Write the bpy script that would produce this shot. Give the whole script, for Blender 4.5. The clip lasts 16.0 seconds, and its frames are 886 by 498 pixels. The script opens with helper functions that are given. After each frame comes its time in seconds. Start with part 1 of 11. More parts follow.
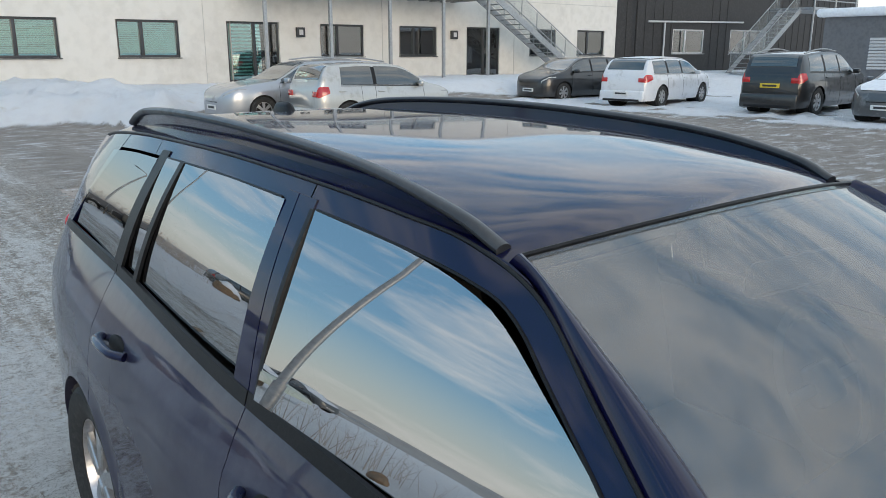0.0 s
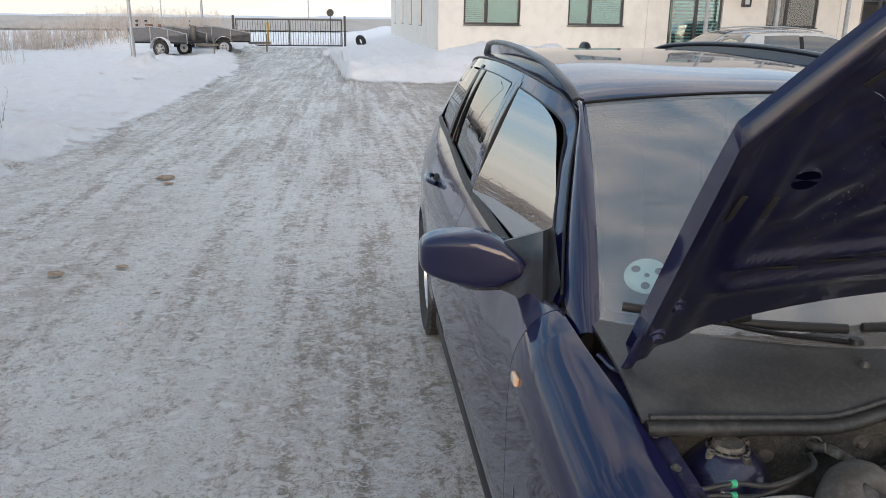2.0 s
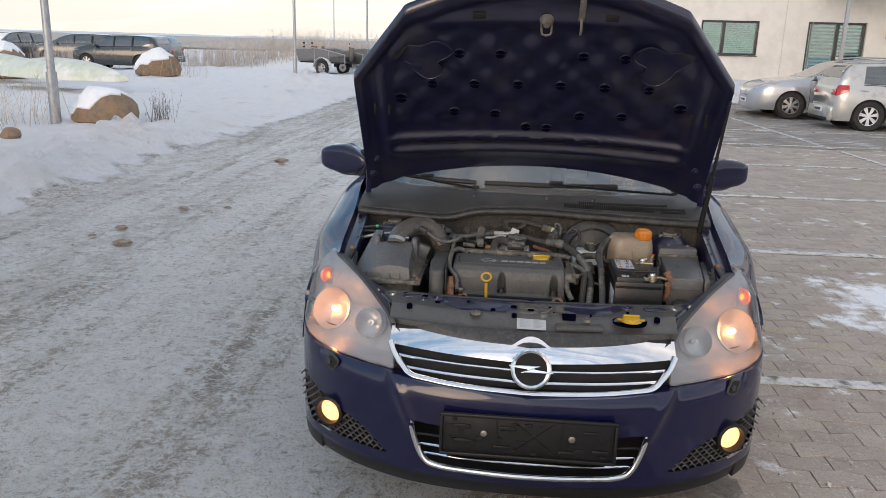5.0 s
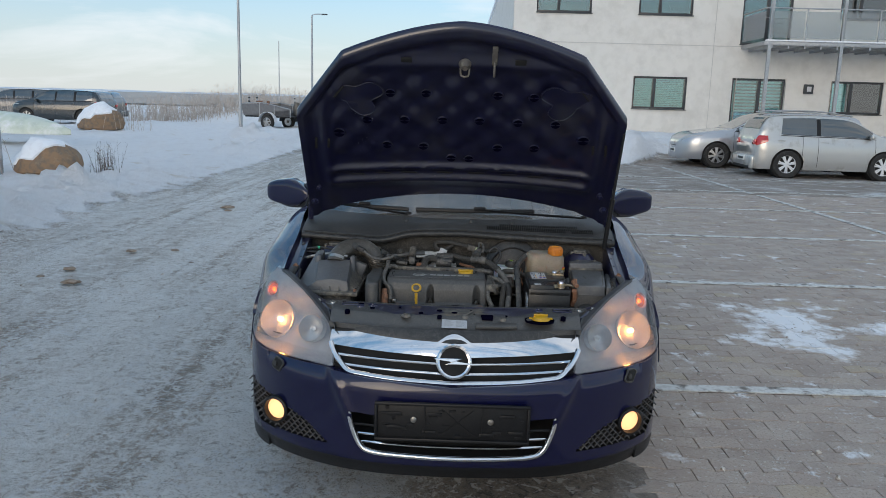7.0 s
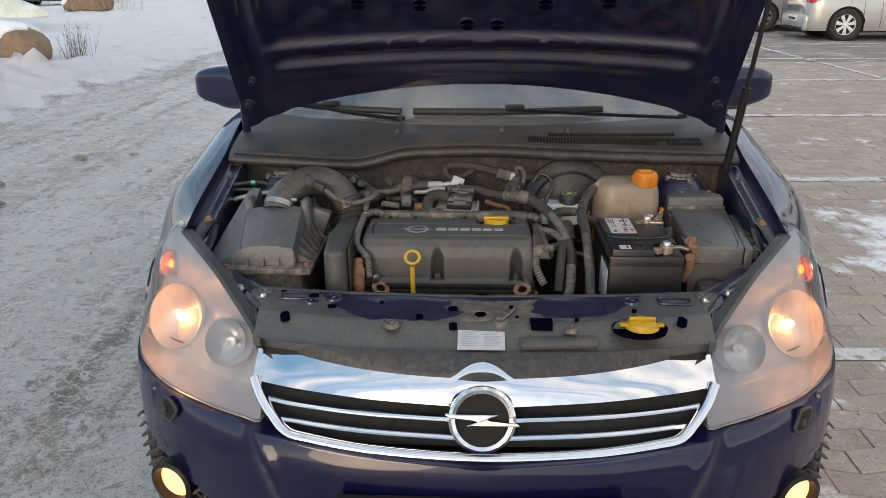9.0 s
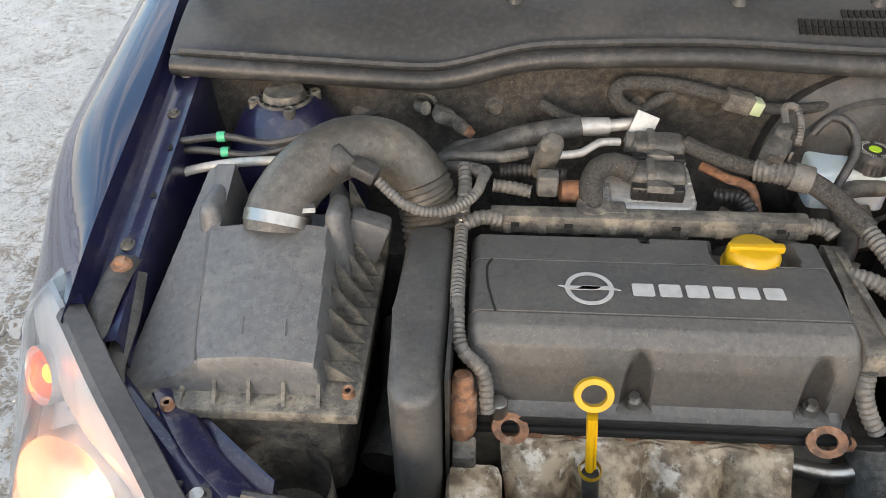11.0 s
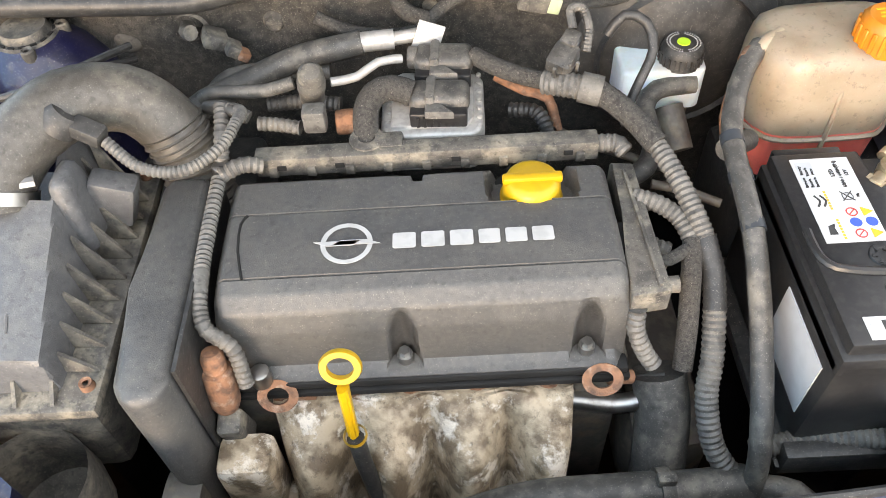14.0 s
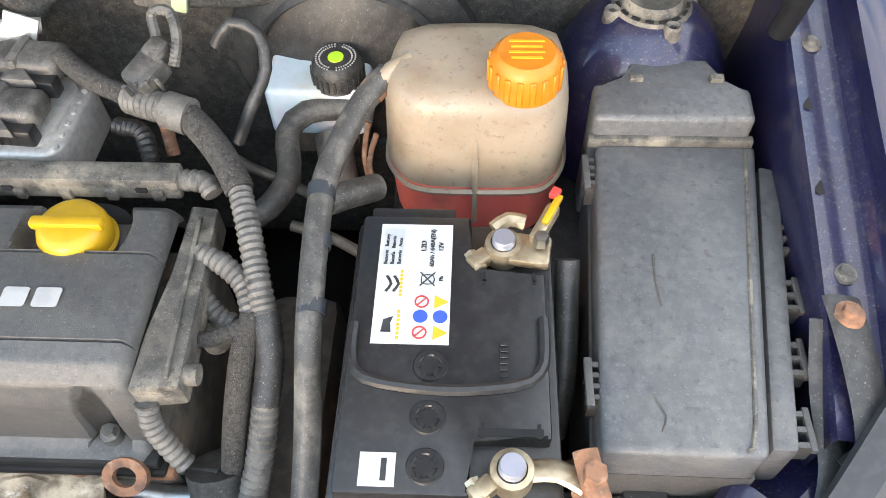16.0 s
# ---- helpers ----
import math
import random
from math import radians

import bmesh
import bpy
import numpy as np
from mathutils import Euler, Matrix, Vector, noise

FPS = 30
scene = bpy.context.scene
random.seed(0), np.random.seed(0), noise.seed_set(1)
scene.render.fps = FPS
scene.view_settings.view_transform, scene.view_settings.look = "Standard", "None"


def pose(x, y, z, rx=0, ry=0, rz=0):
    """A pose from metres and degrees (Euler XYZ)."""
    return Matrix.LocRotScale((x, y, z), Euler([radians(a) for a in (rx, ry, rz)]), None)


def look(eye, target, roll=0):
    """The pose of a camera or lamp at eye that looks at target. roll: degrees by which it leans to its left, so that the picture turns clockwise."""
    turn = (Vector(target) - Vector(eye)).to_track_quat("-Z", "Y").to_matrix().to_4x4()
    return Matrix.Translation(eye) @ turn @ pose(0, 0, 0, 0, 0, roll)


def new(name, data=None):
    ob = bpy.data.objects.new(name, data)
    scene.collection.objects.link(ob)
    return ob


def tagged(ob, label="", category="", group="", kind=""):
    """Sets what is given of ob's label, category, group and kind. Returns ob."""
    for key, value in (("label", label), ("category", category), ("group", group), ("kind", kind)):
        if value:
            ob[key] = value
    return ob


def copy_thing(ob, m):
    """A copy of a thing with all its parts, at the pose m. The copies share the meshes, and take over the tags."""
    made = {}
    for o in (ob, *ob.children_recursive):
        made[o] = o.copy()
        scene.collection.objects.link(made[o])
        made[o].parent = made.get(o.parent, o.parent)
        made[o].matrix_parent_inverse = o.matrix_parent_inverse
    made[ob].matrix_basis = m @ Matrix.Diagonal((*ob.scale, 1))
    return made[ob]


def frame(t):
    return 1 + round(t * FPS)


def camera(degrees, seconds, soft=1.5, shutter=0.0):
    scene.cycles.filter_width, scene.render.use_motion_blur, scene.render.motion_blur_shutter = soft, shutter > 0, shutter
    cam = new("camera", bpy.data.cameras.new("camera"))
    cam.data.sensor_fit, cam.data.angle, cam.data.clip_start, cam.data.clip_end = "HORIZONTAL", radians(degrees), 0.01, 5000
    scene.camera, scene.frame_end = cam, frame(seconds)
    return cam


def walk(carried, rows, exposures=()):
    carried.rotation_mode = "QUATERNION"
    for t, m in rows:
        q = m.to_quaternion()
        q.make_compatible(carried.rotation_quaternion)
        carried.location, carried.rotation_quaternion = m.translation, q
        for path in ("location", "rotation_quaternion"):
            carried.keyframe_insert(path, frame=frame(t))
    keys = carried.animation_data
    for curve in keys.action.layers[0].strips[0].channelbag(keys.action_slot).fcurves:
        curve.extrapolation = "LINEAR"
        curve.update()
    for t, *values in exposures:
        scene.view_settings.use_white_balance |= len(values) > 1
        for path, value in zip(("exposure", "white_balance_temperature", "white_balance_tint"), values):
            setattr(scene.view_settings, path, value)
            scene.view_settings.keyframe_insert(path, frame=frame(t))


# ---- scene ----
cam = camera(59.7, 16.0, soft=0.85)
PATH = [
    (0, (-1.387, 1.047, 1.685), (-0.178, 2.56, 1.189), -0.0),
    (0.5, (-1.402, 0.7, 1.659), (-0.425, 2.371, 1.155), 0.5),
    (1, (-1.42, 0.357, 1.664), (-0.648, 2.129, 1.151), 1.1),
    (1.5, (-1.368, 0.032, 1.639), (-0.871, 1.894, 1.106), 0.9),
    (2, (-1.22, -0.316, 1.597), (-0.994, 1.589, 1.03), 0.6),
    (2.5, (-1.097, -0.639, 1.603), (-1.058, 1.274, 1.023), 0.8),
    (3, (-0.863, -0.923, 1.582), (-1.033, 0.988, 1.015), 1.8),
    (3.5, (-0.634, -1.231, 1.58), (-0.84, 0.673, 1.005), 2.9),
    (4, (-0.434, -1.554, 1.58), (-0.632, 0.353, 1.011), 3.4),
    (4.5, (-0.204, -1.892, 1.56), (-0.407, 0.024, 1.024), 3.3),
    (4.7, (-0.143, -2.034, 1.576), (-0.342, -0.115, 1.046), 2.4),
    (6.8, (-0.002, -2.67, 1.512), (-0.044, -0.7, 1.17), 1.7),
    (7, (-0.003, -2.593, 1.511), (-0.038, -0.628, 1.137), 1.6),
    (7.5, (0.032, -2.315, 1.5), (0.006, -0.362, 1.069), 2.4),
    (8, (0.01, -1.974, 1.47), (-0.006, -0.036, 0.979), 1.9),
    (8.5, (-0.012, -1.607, 1.438), (-0.037, 0.309, 0.866), 1.1),
    (9, (-0.02, -1.252, 1.4), (-0.097, 0.628, 0.721), -0.3),
    (9.5, (-0.079, -0.902, 1.383), (-0.17, 0.935, 0.599), -1.1),
    (9.7, (-0.13, -0.767, 1.379), (-0.21, 1.049, 0.546), -0.8),
    (11.8, (-0.285, 0.044, 1.372), (-0.435, 1.481, -0.012), -2.0),
    (12, (-0.29, 0.035, 1.379), (-0.447, 1.482, 0.008), -2.6),
    (12.5, (-0.304, 0.045, 1.39), (-0.431, 1.423, -0.053), -3.5),
    (13, (-0.306, 0.058, 1.398), (-0.387, 1.373, -0.107), -4.1),
    (13.5, (-0.222, 0.061, 1.397), (-0.259, 1.35, -0.131), -4.7),
    (14, (-0.047, 0.037, 1.395), (-0.077, 1.314, -0.145), -4.1),
    (14.5, (0.1, 0.027, 1.38), (0.054, 1.289, -0.17), -5.7),
    (15, (0.209, 0.081, 1.356), (0.201, 1.332, -0.205), -6.2),
    (15.5, (0.319, 0.162, 1.342), (0.337, 1.374, -0.249), -3.6),
    (16, (0.387, 0.216, 1.326), (0.311, 1.396, -0.287), -1.8),
]

walk(cam, [(t, look(eye, target, roll)) for t, eye, target, roll in PATH],
     exposures=[(0.0, 1.03, 7250, 12), (2.0, 1.22, 8000, 19), (4.0, 1.22, 8150, 21), (4.7, 1.18, 8150, 21), (6.8, 0.72, 6800, 12), (7.2, 0.72, 7050, 13), (7.7, 0.85, 7700, 16), (9.0, 1.24, 8350, 18),
                (9.7, 1.40, 8100, 17), (11.8, 2.78, 8900, 20), (13.4, 3.02, 8750, 19), (14.2, 3.04, 8600, 19), (16.0, 2.96, 7950, 17)])


# ---- light: low soft winter sun behind thin cloud, bright sky ----
SUN_EL, SUN_AZ = radians(13), radians(200)   # azimuth clockwise from +y
world = bpy.data.worlds.new("winter_sky")
scene.world = world
world.use_nodes = True
wt = world.node_tree
wn, wl = wt.nodes, wt.links
sky = wn.new("ShaderNodeTexSky")
sky.sky_type, sky.sun_disc = "NISHITA", False
sky.sun_elevation, sky.sun_rotation = SUN_EL, SUN_AZ
sky.air_density, sky.dust_density, sky.ozone_density = 1.0, 0.8, 2.5
geo = wn.new("ShaderNodeTexCoord")
mp = wn.new("ShaderNodeMapping")
mp.inputs["Scale"].default_value = (1.0, 1.7, 6.5)
mp.inputs["Rotation"].default_value = (0.0, 0.12, 0.5)
wl.new(geo.outputs["Generated"], mp.inputs["Vector"])
cl = wn.new("ShaderNodeTexNoise")
cl.inputs["Scale"].default_value, cl.inputs["Detail"].default_value = 2.4, 9.0
cl.inputs["Roughness"].default_value, cl.inputs["Distortion"].default_value = 0.60, 0.45
wl.new(mp.outputs[0], cl.inputs["Vector"])
clr = wn.new("ShaderNodeValToRGB")
clr.color_ramp.elements[0].position, clr.color_ramp.elements[1].position = 0.44, 0.72
clr.color_ramp.elements[1].color = (0.90, 0.90, 0.90, 1)
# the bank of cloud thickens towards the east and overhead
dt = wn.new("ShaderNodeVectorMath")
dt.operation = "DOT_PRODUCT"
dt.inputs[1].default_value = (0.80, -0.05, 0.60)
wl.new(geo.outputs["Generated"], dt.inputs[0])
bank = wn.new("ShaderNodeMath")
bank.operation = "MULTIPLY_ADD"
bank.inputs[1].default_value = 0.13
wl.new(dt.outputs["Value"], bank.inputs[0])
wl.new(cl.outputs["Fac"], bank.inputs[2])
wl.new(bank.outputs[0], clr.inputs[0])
# haze: pale warm band that fades with height
sp = wn.new("ShaderNodeSeparateXYZ")
wl.new(geo.outputs["Generated"], sp.inputs[0])
hz = wn.new("ShaderNodeMapRange")
hz.inputs["From Min"].default_value, hz.inputs["From Max"].default_value = 0.0, 0.17
hz.inputs["To Min"].default_value, hz.inputs["To Max"].default_value = 0.85, 0.0
wl.new(sp.outputs["Z"], hz.inputs["Value"])
mxh = wn.new("ShaderNodeMix")
mxh.data_type = "RGBA"
wl.new(hz.outputs[0], mxh.inputs[0])
wl.new(sky.outputs[0], mxh.inputs[6])
mxh.inputs[7].default_value = (6.2, 5.2, 3.5, 1)
# thin high veil that whitens the whole sky
mxv = wn.new("ShaderNodeMix")
mxv.data_type = "RGBA"
mxv.inputs[0].default_value = 0.45
wl.new(mxh.outputs[2], mxv.inputs[6])
mxv.inputs[7].default_value = (0.8, 2.7, 4.8, 1)
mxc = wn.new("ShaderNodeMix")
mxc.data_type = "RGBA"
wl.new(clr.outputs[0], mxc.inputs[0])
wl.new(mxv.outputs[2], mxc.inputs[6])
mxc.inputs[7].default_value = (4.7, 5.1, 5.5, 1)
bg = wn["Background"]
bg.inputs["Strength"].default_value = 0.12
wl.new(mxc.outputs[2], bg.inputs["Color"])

sun = new("sun", bpy.data.lights.new("sun", "SUN"))
sun.data.energy, sun.data.angle, sun.data.color = 0.4, radians(30), (1.0, 0.88, 0.74)
sun.matrix_world = look((0, 0, 0), (-math.sin(SUN_AZ) * math.cos(SUN_EL), -math.cos(SUN_AZ) * math.cos(SUN_EL), -math.sin(SUN_EL)))


# ---- materials ----
def mk(name, col, col2=None, rough=0.5, scale=20.0, bump=0.0, metal=0.0, coat=0.0, mixlo=0.45, mixhi=0.65,
       dirt=None, dscale=3.0, dlo=0.55, dhi=0.75, droughness=0.8, bscale=None, specks=0.0, **extra):
    """A surface with two scales of variation: a fine mottle (col to col2) and larger patches of dirt."""
    m = bpy.data.materials.new(name)
    m.use_nodes = True
    n, l = m.node_tree.nodes, m.node_tree.links
    b = n["Principled BSDF"]
    b.inputs["Metallic"].default_value = metal
    b.inputs["Roughness"].default_value = rough
    b.inputs["Coat Weight"].default_value = coat
    b.inputs["Coat Roughness"].default_value = 0.04
    for k, v in extra.items():
        b.inputs[k.replace("_", " ")].default_value = v
    tc = n.new("ShaderNodeTexCoord")
    no = n.new("ShaderNodeTexNoise")
    no.inputs["Scale"].default_value, no.inputs["Detail"].default_value = scale, 6.0
    l.new(tc.outputs["Object"], no.inputs["Vector"])
    ra = n.new("ShaderNodeMapRange")
    ra.inputs["From Min"].default_value, ra.inputs["From Max"].default_value = mixlo, mixhi
    l.new(no.outputs["Fac"], ra.inputs["Value"])
    mx = n.new("ShaderNodeMix")
    mx.data_type = "RGBA"
    mx.inputs[6].default_value = (*col, 1)
    mx.inputs[7].default_value = (*(col2 or [c * 0.75 for c in col]), 1)
    l.new(ra.outputs[0], mx.inputs[0])
    out = mx.outputs[2]
    if dirt:
        n2 = n.new("ShaderNodeTexNoise")
        n2.inputs["Scale"].default_value, n2.inputs["Detail"].default_value = dscale, 9.0
        n2.inputs["Roughness"].default_value = 0.65
        l.new(tc.outputs["Object"], n2.inputs["Vector"])
        r2 = n.new("ShaderNodeMapRange")
        r2.inputs["From Min"].default_value, r2.inputs["From Max"].default_value = dlo, dhi
        l.new(n2.outputs["Fac"], r2.inputs["Value"])
        m2 = n.new("ShaderNodeMix")
        m2.data_type = "RGBA"
        l.new(r2.outputs[0], m2.inputs[0])
        l.new(out, m2.inputs[6])
        m2.inputs[7].default_value = (*dirt, 1)
        out = m2.outputs[2]
        r3 = n.new("ShaderNodeMapRange")
        r3.inputs["To Min"].default_value, r3.inputs["To Max"].default_value = rough, droughness
        l.new(r2.outputs[0], r3.inputs["Value"])
        l.new(r3.outputs[0], b.inputs["Roughness"])
    if specks:
        # grains of pale grit
        n4 = n.new("ShaderNodeTexNoise")
        n4.inputs["Scale"].default_value, n4.inputs["Detail"].default_value = 700.0, 4.0
        l.new(tc.outputs["Object"], n4.inputs["Vector"])
        r4 = n.new("ShaderNodeMapRange")
        r4.inputs["From Min"].default_value, r4.inputs["From Max"].default_value = 0.67 - 0.05 * specks, 0.74 - 0.05 * specks
        r4.inputs["To Max"].default_value = 0.45
        l.new(n4.outputs["Fac"], r4.inputs["Value"])
        m4 = n.new("ShaderNodeMix")
        m4.data_type = "RGBA"
        l.new(r4.outputs[0], m4.inputs[0])
        l.new(out, m4.inputs[6])
        m4.inputs[7].default_value = (0.42, 0.39, 0.34, 1)
        out = m4.outputs[2]
        # small dark spots of oil and rubbed-off dust
        n5 = n.new("ShaderNodeTexNoise")
        n5.inputs["Scale"].default_value, n5.inputs["Detail"].default_value, n5.inputs["Roughness"].default_value = 130.0, 7.0, 0.7
        l.new(tc.outputs["Object"], n5.inputs["Vector"])
        r5 = n.new("ShaderNodeMapRange")
        r5.inputs["From Min"].default_value, r5.inputs["From Max"].default_value = 0.56, 0.64
        r5.inputs["To Max"].default_value = 0.55 * min(specks, 1.0)
        l.new(n5.outputs["Fac"], r5.inputs["Value"])
        m5 = n.new("ShaderNodeMix")
        m5.data_type = "RGBA"
        l.new(r5.outputs[0], m5.inputs[0])
        l.new(out, m5.inputs[6])
        m5.inputs[7].default_value = (0.016, 0.015, 0.014, 1)
        out = m5.outputs[2]
    l.new(out, b.inputs["Base Color"])
    if bump:
        n3 = n.new("ShaderNodeTexNoise")
        n3.inputs["Scale"].default_value, n3.inputs["Detail"].default_value = bscale or scale * 3, 4.0
        l.new(tc.outputs["Object"], n3.inputs["Vector"])
        bu = n.new("ShaderNodeBump")
        bu.inputs["Strength"].default_value, bu.inputs["Distance"].default_value = bump, 0.002
        l.new(n3.outputs["Fac"], bu.inputs["Height"])
        l.new(bu.outputs[0], b.inputs["Normal"])
    return m


def glass(name, tint, ior=1.5, rough=0.0, gain=1.0, haze=0.0, through_light=False):
    """A thin pane: tinted see-through plus gloss by Fresnel; haze scatters, with through_light also what shines from behind."""
    m = bpy.data.materials.new(name)
    m.use_nodes = True
    n, l = m.node_tree.nodes, m.node_tree.links
    n.remove(n["Principled BSDF"])
    tr, gl, fr, mx = n.new("ShaderNodeBsdfTransparent"), n.new("ShaderNodeBsdfGlossy"), n.new("ShaderNodeFresnel"), n.new("ShaderNodeMixShader")
    tr.inputs[0].default_value = (*tint, 1)
    gl.inputs["Roughness"].default_value = rough
    gl.inputs["Color"].default_value = (gain, gain, gain, 1)
    fr.inputs["IOR"].default_value = ior
    l.new(fr.outputs[0], mx.inputs[0])
    l.new(tr.outputs[0], mx.inputs[1])
    l.new(gl.outputs[0], mx.inputs[2])
    out = mx.outputs[0]
    if haze:
        df, m2, no = n.new("ShaderNodeBsdfTranslucent" if through_light else "ShaderNodeBsdfDiffuse"), n.new("ShaderNodeMixShader"), n.new("ShaderNodeTexNoise")
        df.inputs[0].default_value = (0.74, 0.75, 0.77, 1)
        no.inputs["Scale"].default_value, no.inputs["Detail"].default_value = 14.0, 8.0
        ra = n.new("ShaderNodeMapRange")
        ra.inputs["To Min"].default_value, ra.inputs["To Max"].default_value = haze * 0.6, haze * 1.4
        l.new(no.outputs["Fac"], ra.inputs["Value"])
        l.new(ra.outputs[0], m2.inputs[0])
        l.new(out, m2.inputs[1])
        if through_light:
            d2, m3 = n.new("ShaderNodeBsdfDiffuse"), n.new("ShaderNodeMixShader")
            d2.inputs[0].default_value = (0.46, 0.50, 0.54, 1)
            m3.inputs[0].default_value = 0.6
            l.new(d2.outputs[0], m3.inputs[1])
            l.new(df.outputs[0], m3.inputs[2])
            df = m3
        l.new(df.outputs[0], m2.inputs[2])
        out = m2.outputs[0]
    l.new(out, n["Material Output"].inputs["Surface"])
    return m


def glow(name, col, power):
    m = bpy.data.materials.new(name)
    m.use_nodes = True
    b = m.node_tree.nodes["Principled BSDF"]
    b.inputs["Base Color"].default_value = (*col, 1)
    b.inputs["Emission Color"].default_value = (*col, 1)
    b.inputs["Emission Strength"].default_value = power
    return m


M_PAINT = mk("dark_blue_car_paint", (0.0022, 0.0030, 0.030), (0.0030, 0.0038, 0.036), rough=0.45, scale=400, coat=1.0, Coat_IOR=1.5, Specular_IOR_Level=0.10,
             dirt=(0.07, 0.066, 0.075), dscale=14, dlo=0.72, dhi=1.1, droughness=0.5)
M_PAINT_SALT = mk("dark_blue_paint_under_salt_film", (0.010, 0.011, 0.040), (0.020, 0.021, 0.048), rough=0.42, scale=9, coat=0.9, Coat_IOR=1.5, Specular_IOR_Level=0.1,
                  dirt=(0.085, 0.087, 0.115), dscale=2.2, dlo=0.40, dhi=0.80, droughness=0.6)
M_PAINT_BAY = mk("dusty_blue_inner_paint", (0.0078, 0.0088, 0.04), (0.012, 0.013, 0.05), rough=0.30, specks=0.8, scale=60, metal=0.1, coat=0.5,
                 dirt=(0.13, 0.1144, 0.104), dscale=55, dlo=0.55, dhi=0.95, bump=0.12)
M_HOODIN = mk("bonnet_underside_paint", (0.0042, 0.0046, 0.025), (0.0035, 0.0036, 0.020), rough=0.36, scale=25, coat=0.8,
              dirt=(0.020, 0.019, 0.023), dscale=6, dlo=0.52, dhi=0.85)
M_PLASTIC = mk("dusty_black_engine_plastic", (0.0688, 0.06781, 0.06683), (0.08652, 0.0845, 0.08157), rough=0.38, specks=0.6, scale=160, bump=0.25, bscale=900,
               dirt=(0.1229, 0.116, 0.1042), dscale=22, dlo=0.46, dhi=0.90, droughness=0.6)
M_AIRBOX = mk("dusty_grey_air_box_plastic", (0.094, 0.096, 0.100), (0.118, 0.120, 0.123), rough=0.38, specks=0.6, scale=120, bump=0.25, bscale=700,
              dirt=(0.180, 0.172, 0.157), dscale=20, dlo=0.50, dhi=0.85, droughness=0.7)
M_DUSTY = mk("dirty_brown_grey_plastic", (0.1076, 0.09919, 0.0871), (0.05148, 0.04862, 0.04498), rough=0.65, specks=1.0, scale=60, bump=0.4,
             dirt=(0.2808, 0.248, 0.1966), dscale=26, dlo=0.5, dhi=0.68)
M_FELT = mk("dirty_firewall_felt", (0.04095, 0.03822, 0.03422), (0.07644, 0.06952, 0.06006), rough=0.95, specks=1.2, scale=90, bump=0.9, bscale=350,
            dirt=(0.115, 0.106, 0.092), dscale=30, dlo=0.55, dhi=0.80)
M_RUBBER = mk("black_rubber", (0.026, 0.026, 0.026), (0.0442, 0.0429, 0.0416), rough=0.45, specks=0.7, scale=80, bump=0.2,
              dirt=(0.117, 0.1105, 0.1014), dscale=10, dlo=0.52, dhi=0.95)
M_HOSE = mk("dusty_hose_rubber", (0.05304, 0.05164, 0.04898), (0.08627, 0.08221, 0.07691), rough=0.45, specks=0.8, scale=60, bump=0.3,
            dirt=(0.199, 0.1818, 0.1565), dscale=30, dlo=0.48, dhi=0.80)
M_ELBOW = mk("satin_black_moulded_rubber", (0.07072, 0.06448, 0.05616), (0.09568, 0.08736, 0.07696), rough=0.33, specks=0.8, scale=90, bump=0.2, bscale=700,
             dirt=(0.312, 0.2808, 0.2288), dscale=14, dlo=0.50, dhi=0.90)
M_TAPE = mk("woven_loom_tape", (0.06045, 0.05642, 0.05083), (0.02821, 0.02665, 0.02496), rough=0.85, specks=0.8, scale=300, bump=0.8)
M_CONDUIT = mk("grey_corrugated_conduit", (0.1236, 0.1179, 0.1089), (0.06739, 0.06521, 0.06178), rough=0.55, specks=0.8, scale=80, bump=0.1,
               dirt=(0.2246, 0.2022, 0.1685), dscale=18, dlo=0.5, dhi=0.85)
M_TRIM = mk("black_exterior_trim", (0.009, 0.009, 0.010), (0.014, 0.014, 0.015), rough=0.42, scale=150, bump=0.12, bscale=900, Specular_IOR_Level=0.3,
            dirt=(0.05, 0.05, 0.05), dscale=12, dlo=0.58, dhi=1.1)
M_RAIL = mk("satin_grey_black_rail", (0.030, 0.032, 0.036), (0.040, 0.042, 0.046), rough=0.30, scale=90, bump=0.08, bscale=900,
            dirt=(0.09, 0.09, 0.09), dscale=8, dlo=0.5, dhi=1.0)
M_COWL = mk("grey_black_cowl_plastic", (0.03949, 0.04091, 0.04212), (0.05528, 0.05528, 0.05528), rough=0.48, scale=120, bump=0.25, bscale=800,
            dirt=(0.112, 0.1079, 0.1), dscale=9, dlo=0.45, dhi=0.95)
M_MESH = mk("grey_black_bumper_mesh", (0.045, 0.046, 0.05), (0.06, 0.06, 0.064), rough=0.5, scale=120, dirt=(0.12, 0.12, 0.12), dscale=10, dlo=0.5, dhi=0.9)
M_CHROME = mk("chrome", (0.74, 0.75, 0.77), (0.70, 0.71, 0.73), rough=0.09, scale=30, metal=1.0,
              dirt=(0.35, 0.34, 0.33), dscale=25, dlo=0.62, dhi=0.9, droughness=0.4)
M_STEEL = mk("zinc_steel", (0.39, 0.3822, 0.3666), (0.2964, 0.2886, 0.273), rough=0.35, scale=60, metal=1.0, dirt=(0.195, 0.156, 0.117), dscale=30)
M_ALU = mk("stained_cast_aluminium", (0.481, 0.377, 0.2665), (0.169, 0.1196, 0.078), rough=0.6, scale=40, metal=0.1, bump=1.0, bscale=140, specks=0.8, mixlo=0.44, mixhi=0.60,
           dirt=(0.715, 0.637, 0.546), dscale=30, dlo=0.54, dhi=0.63)
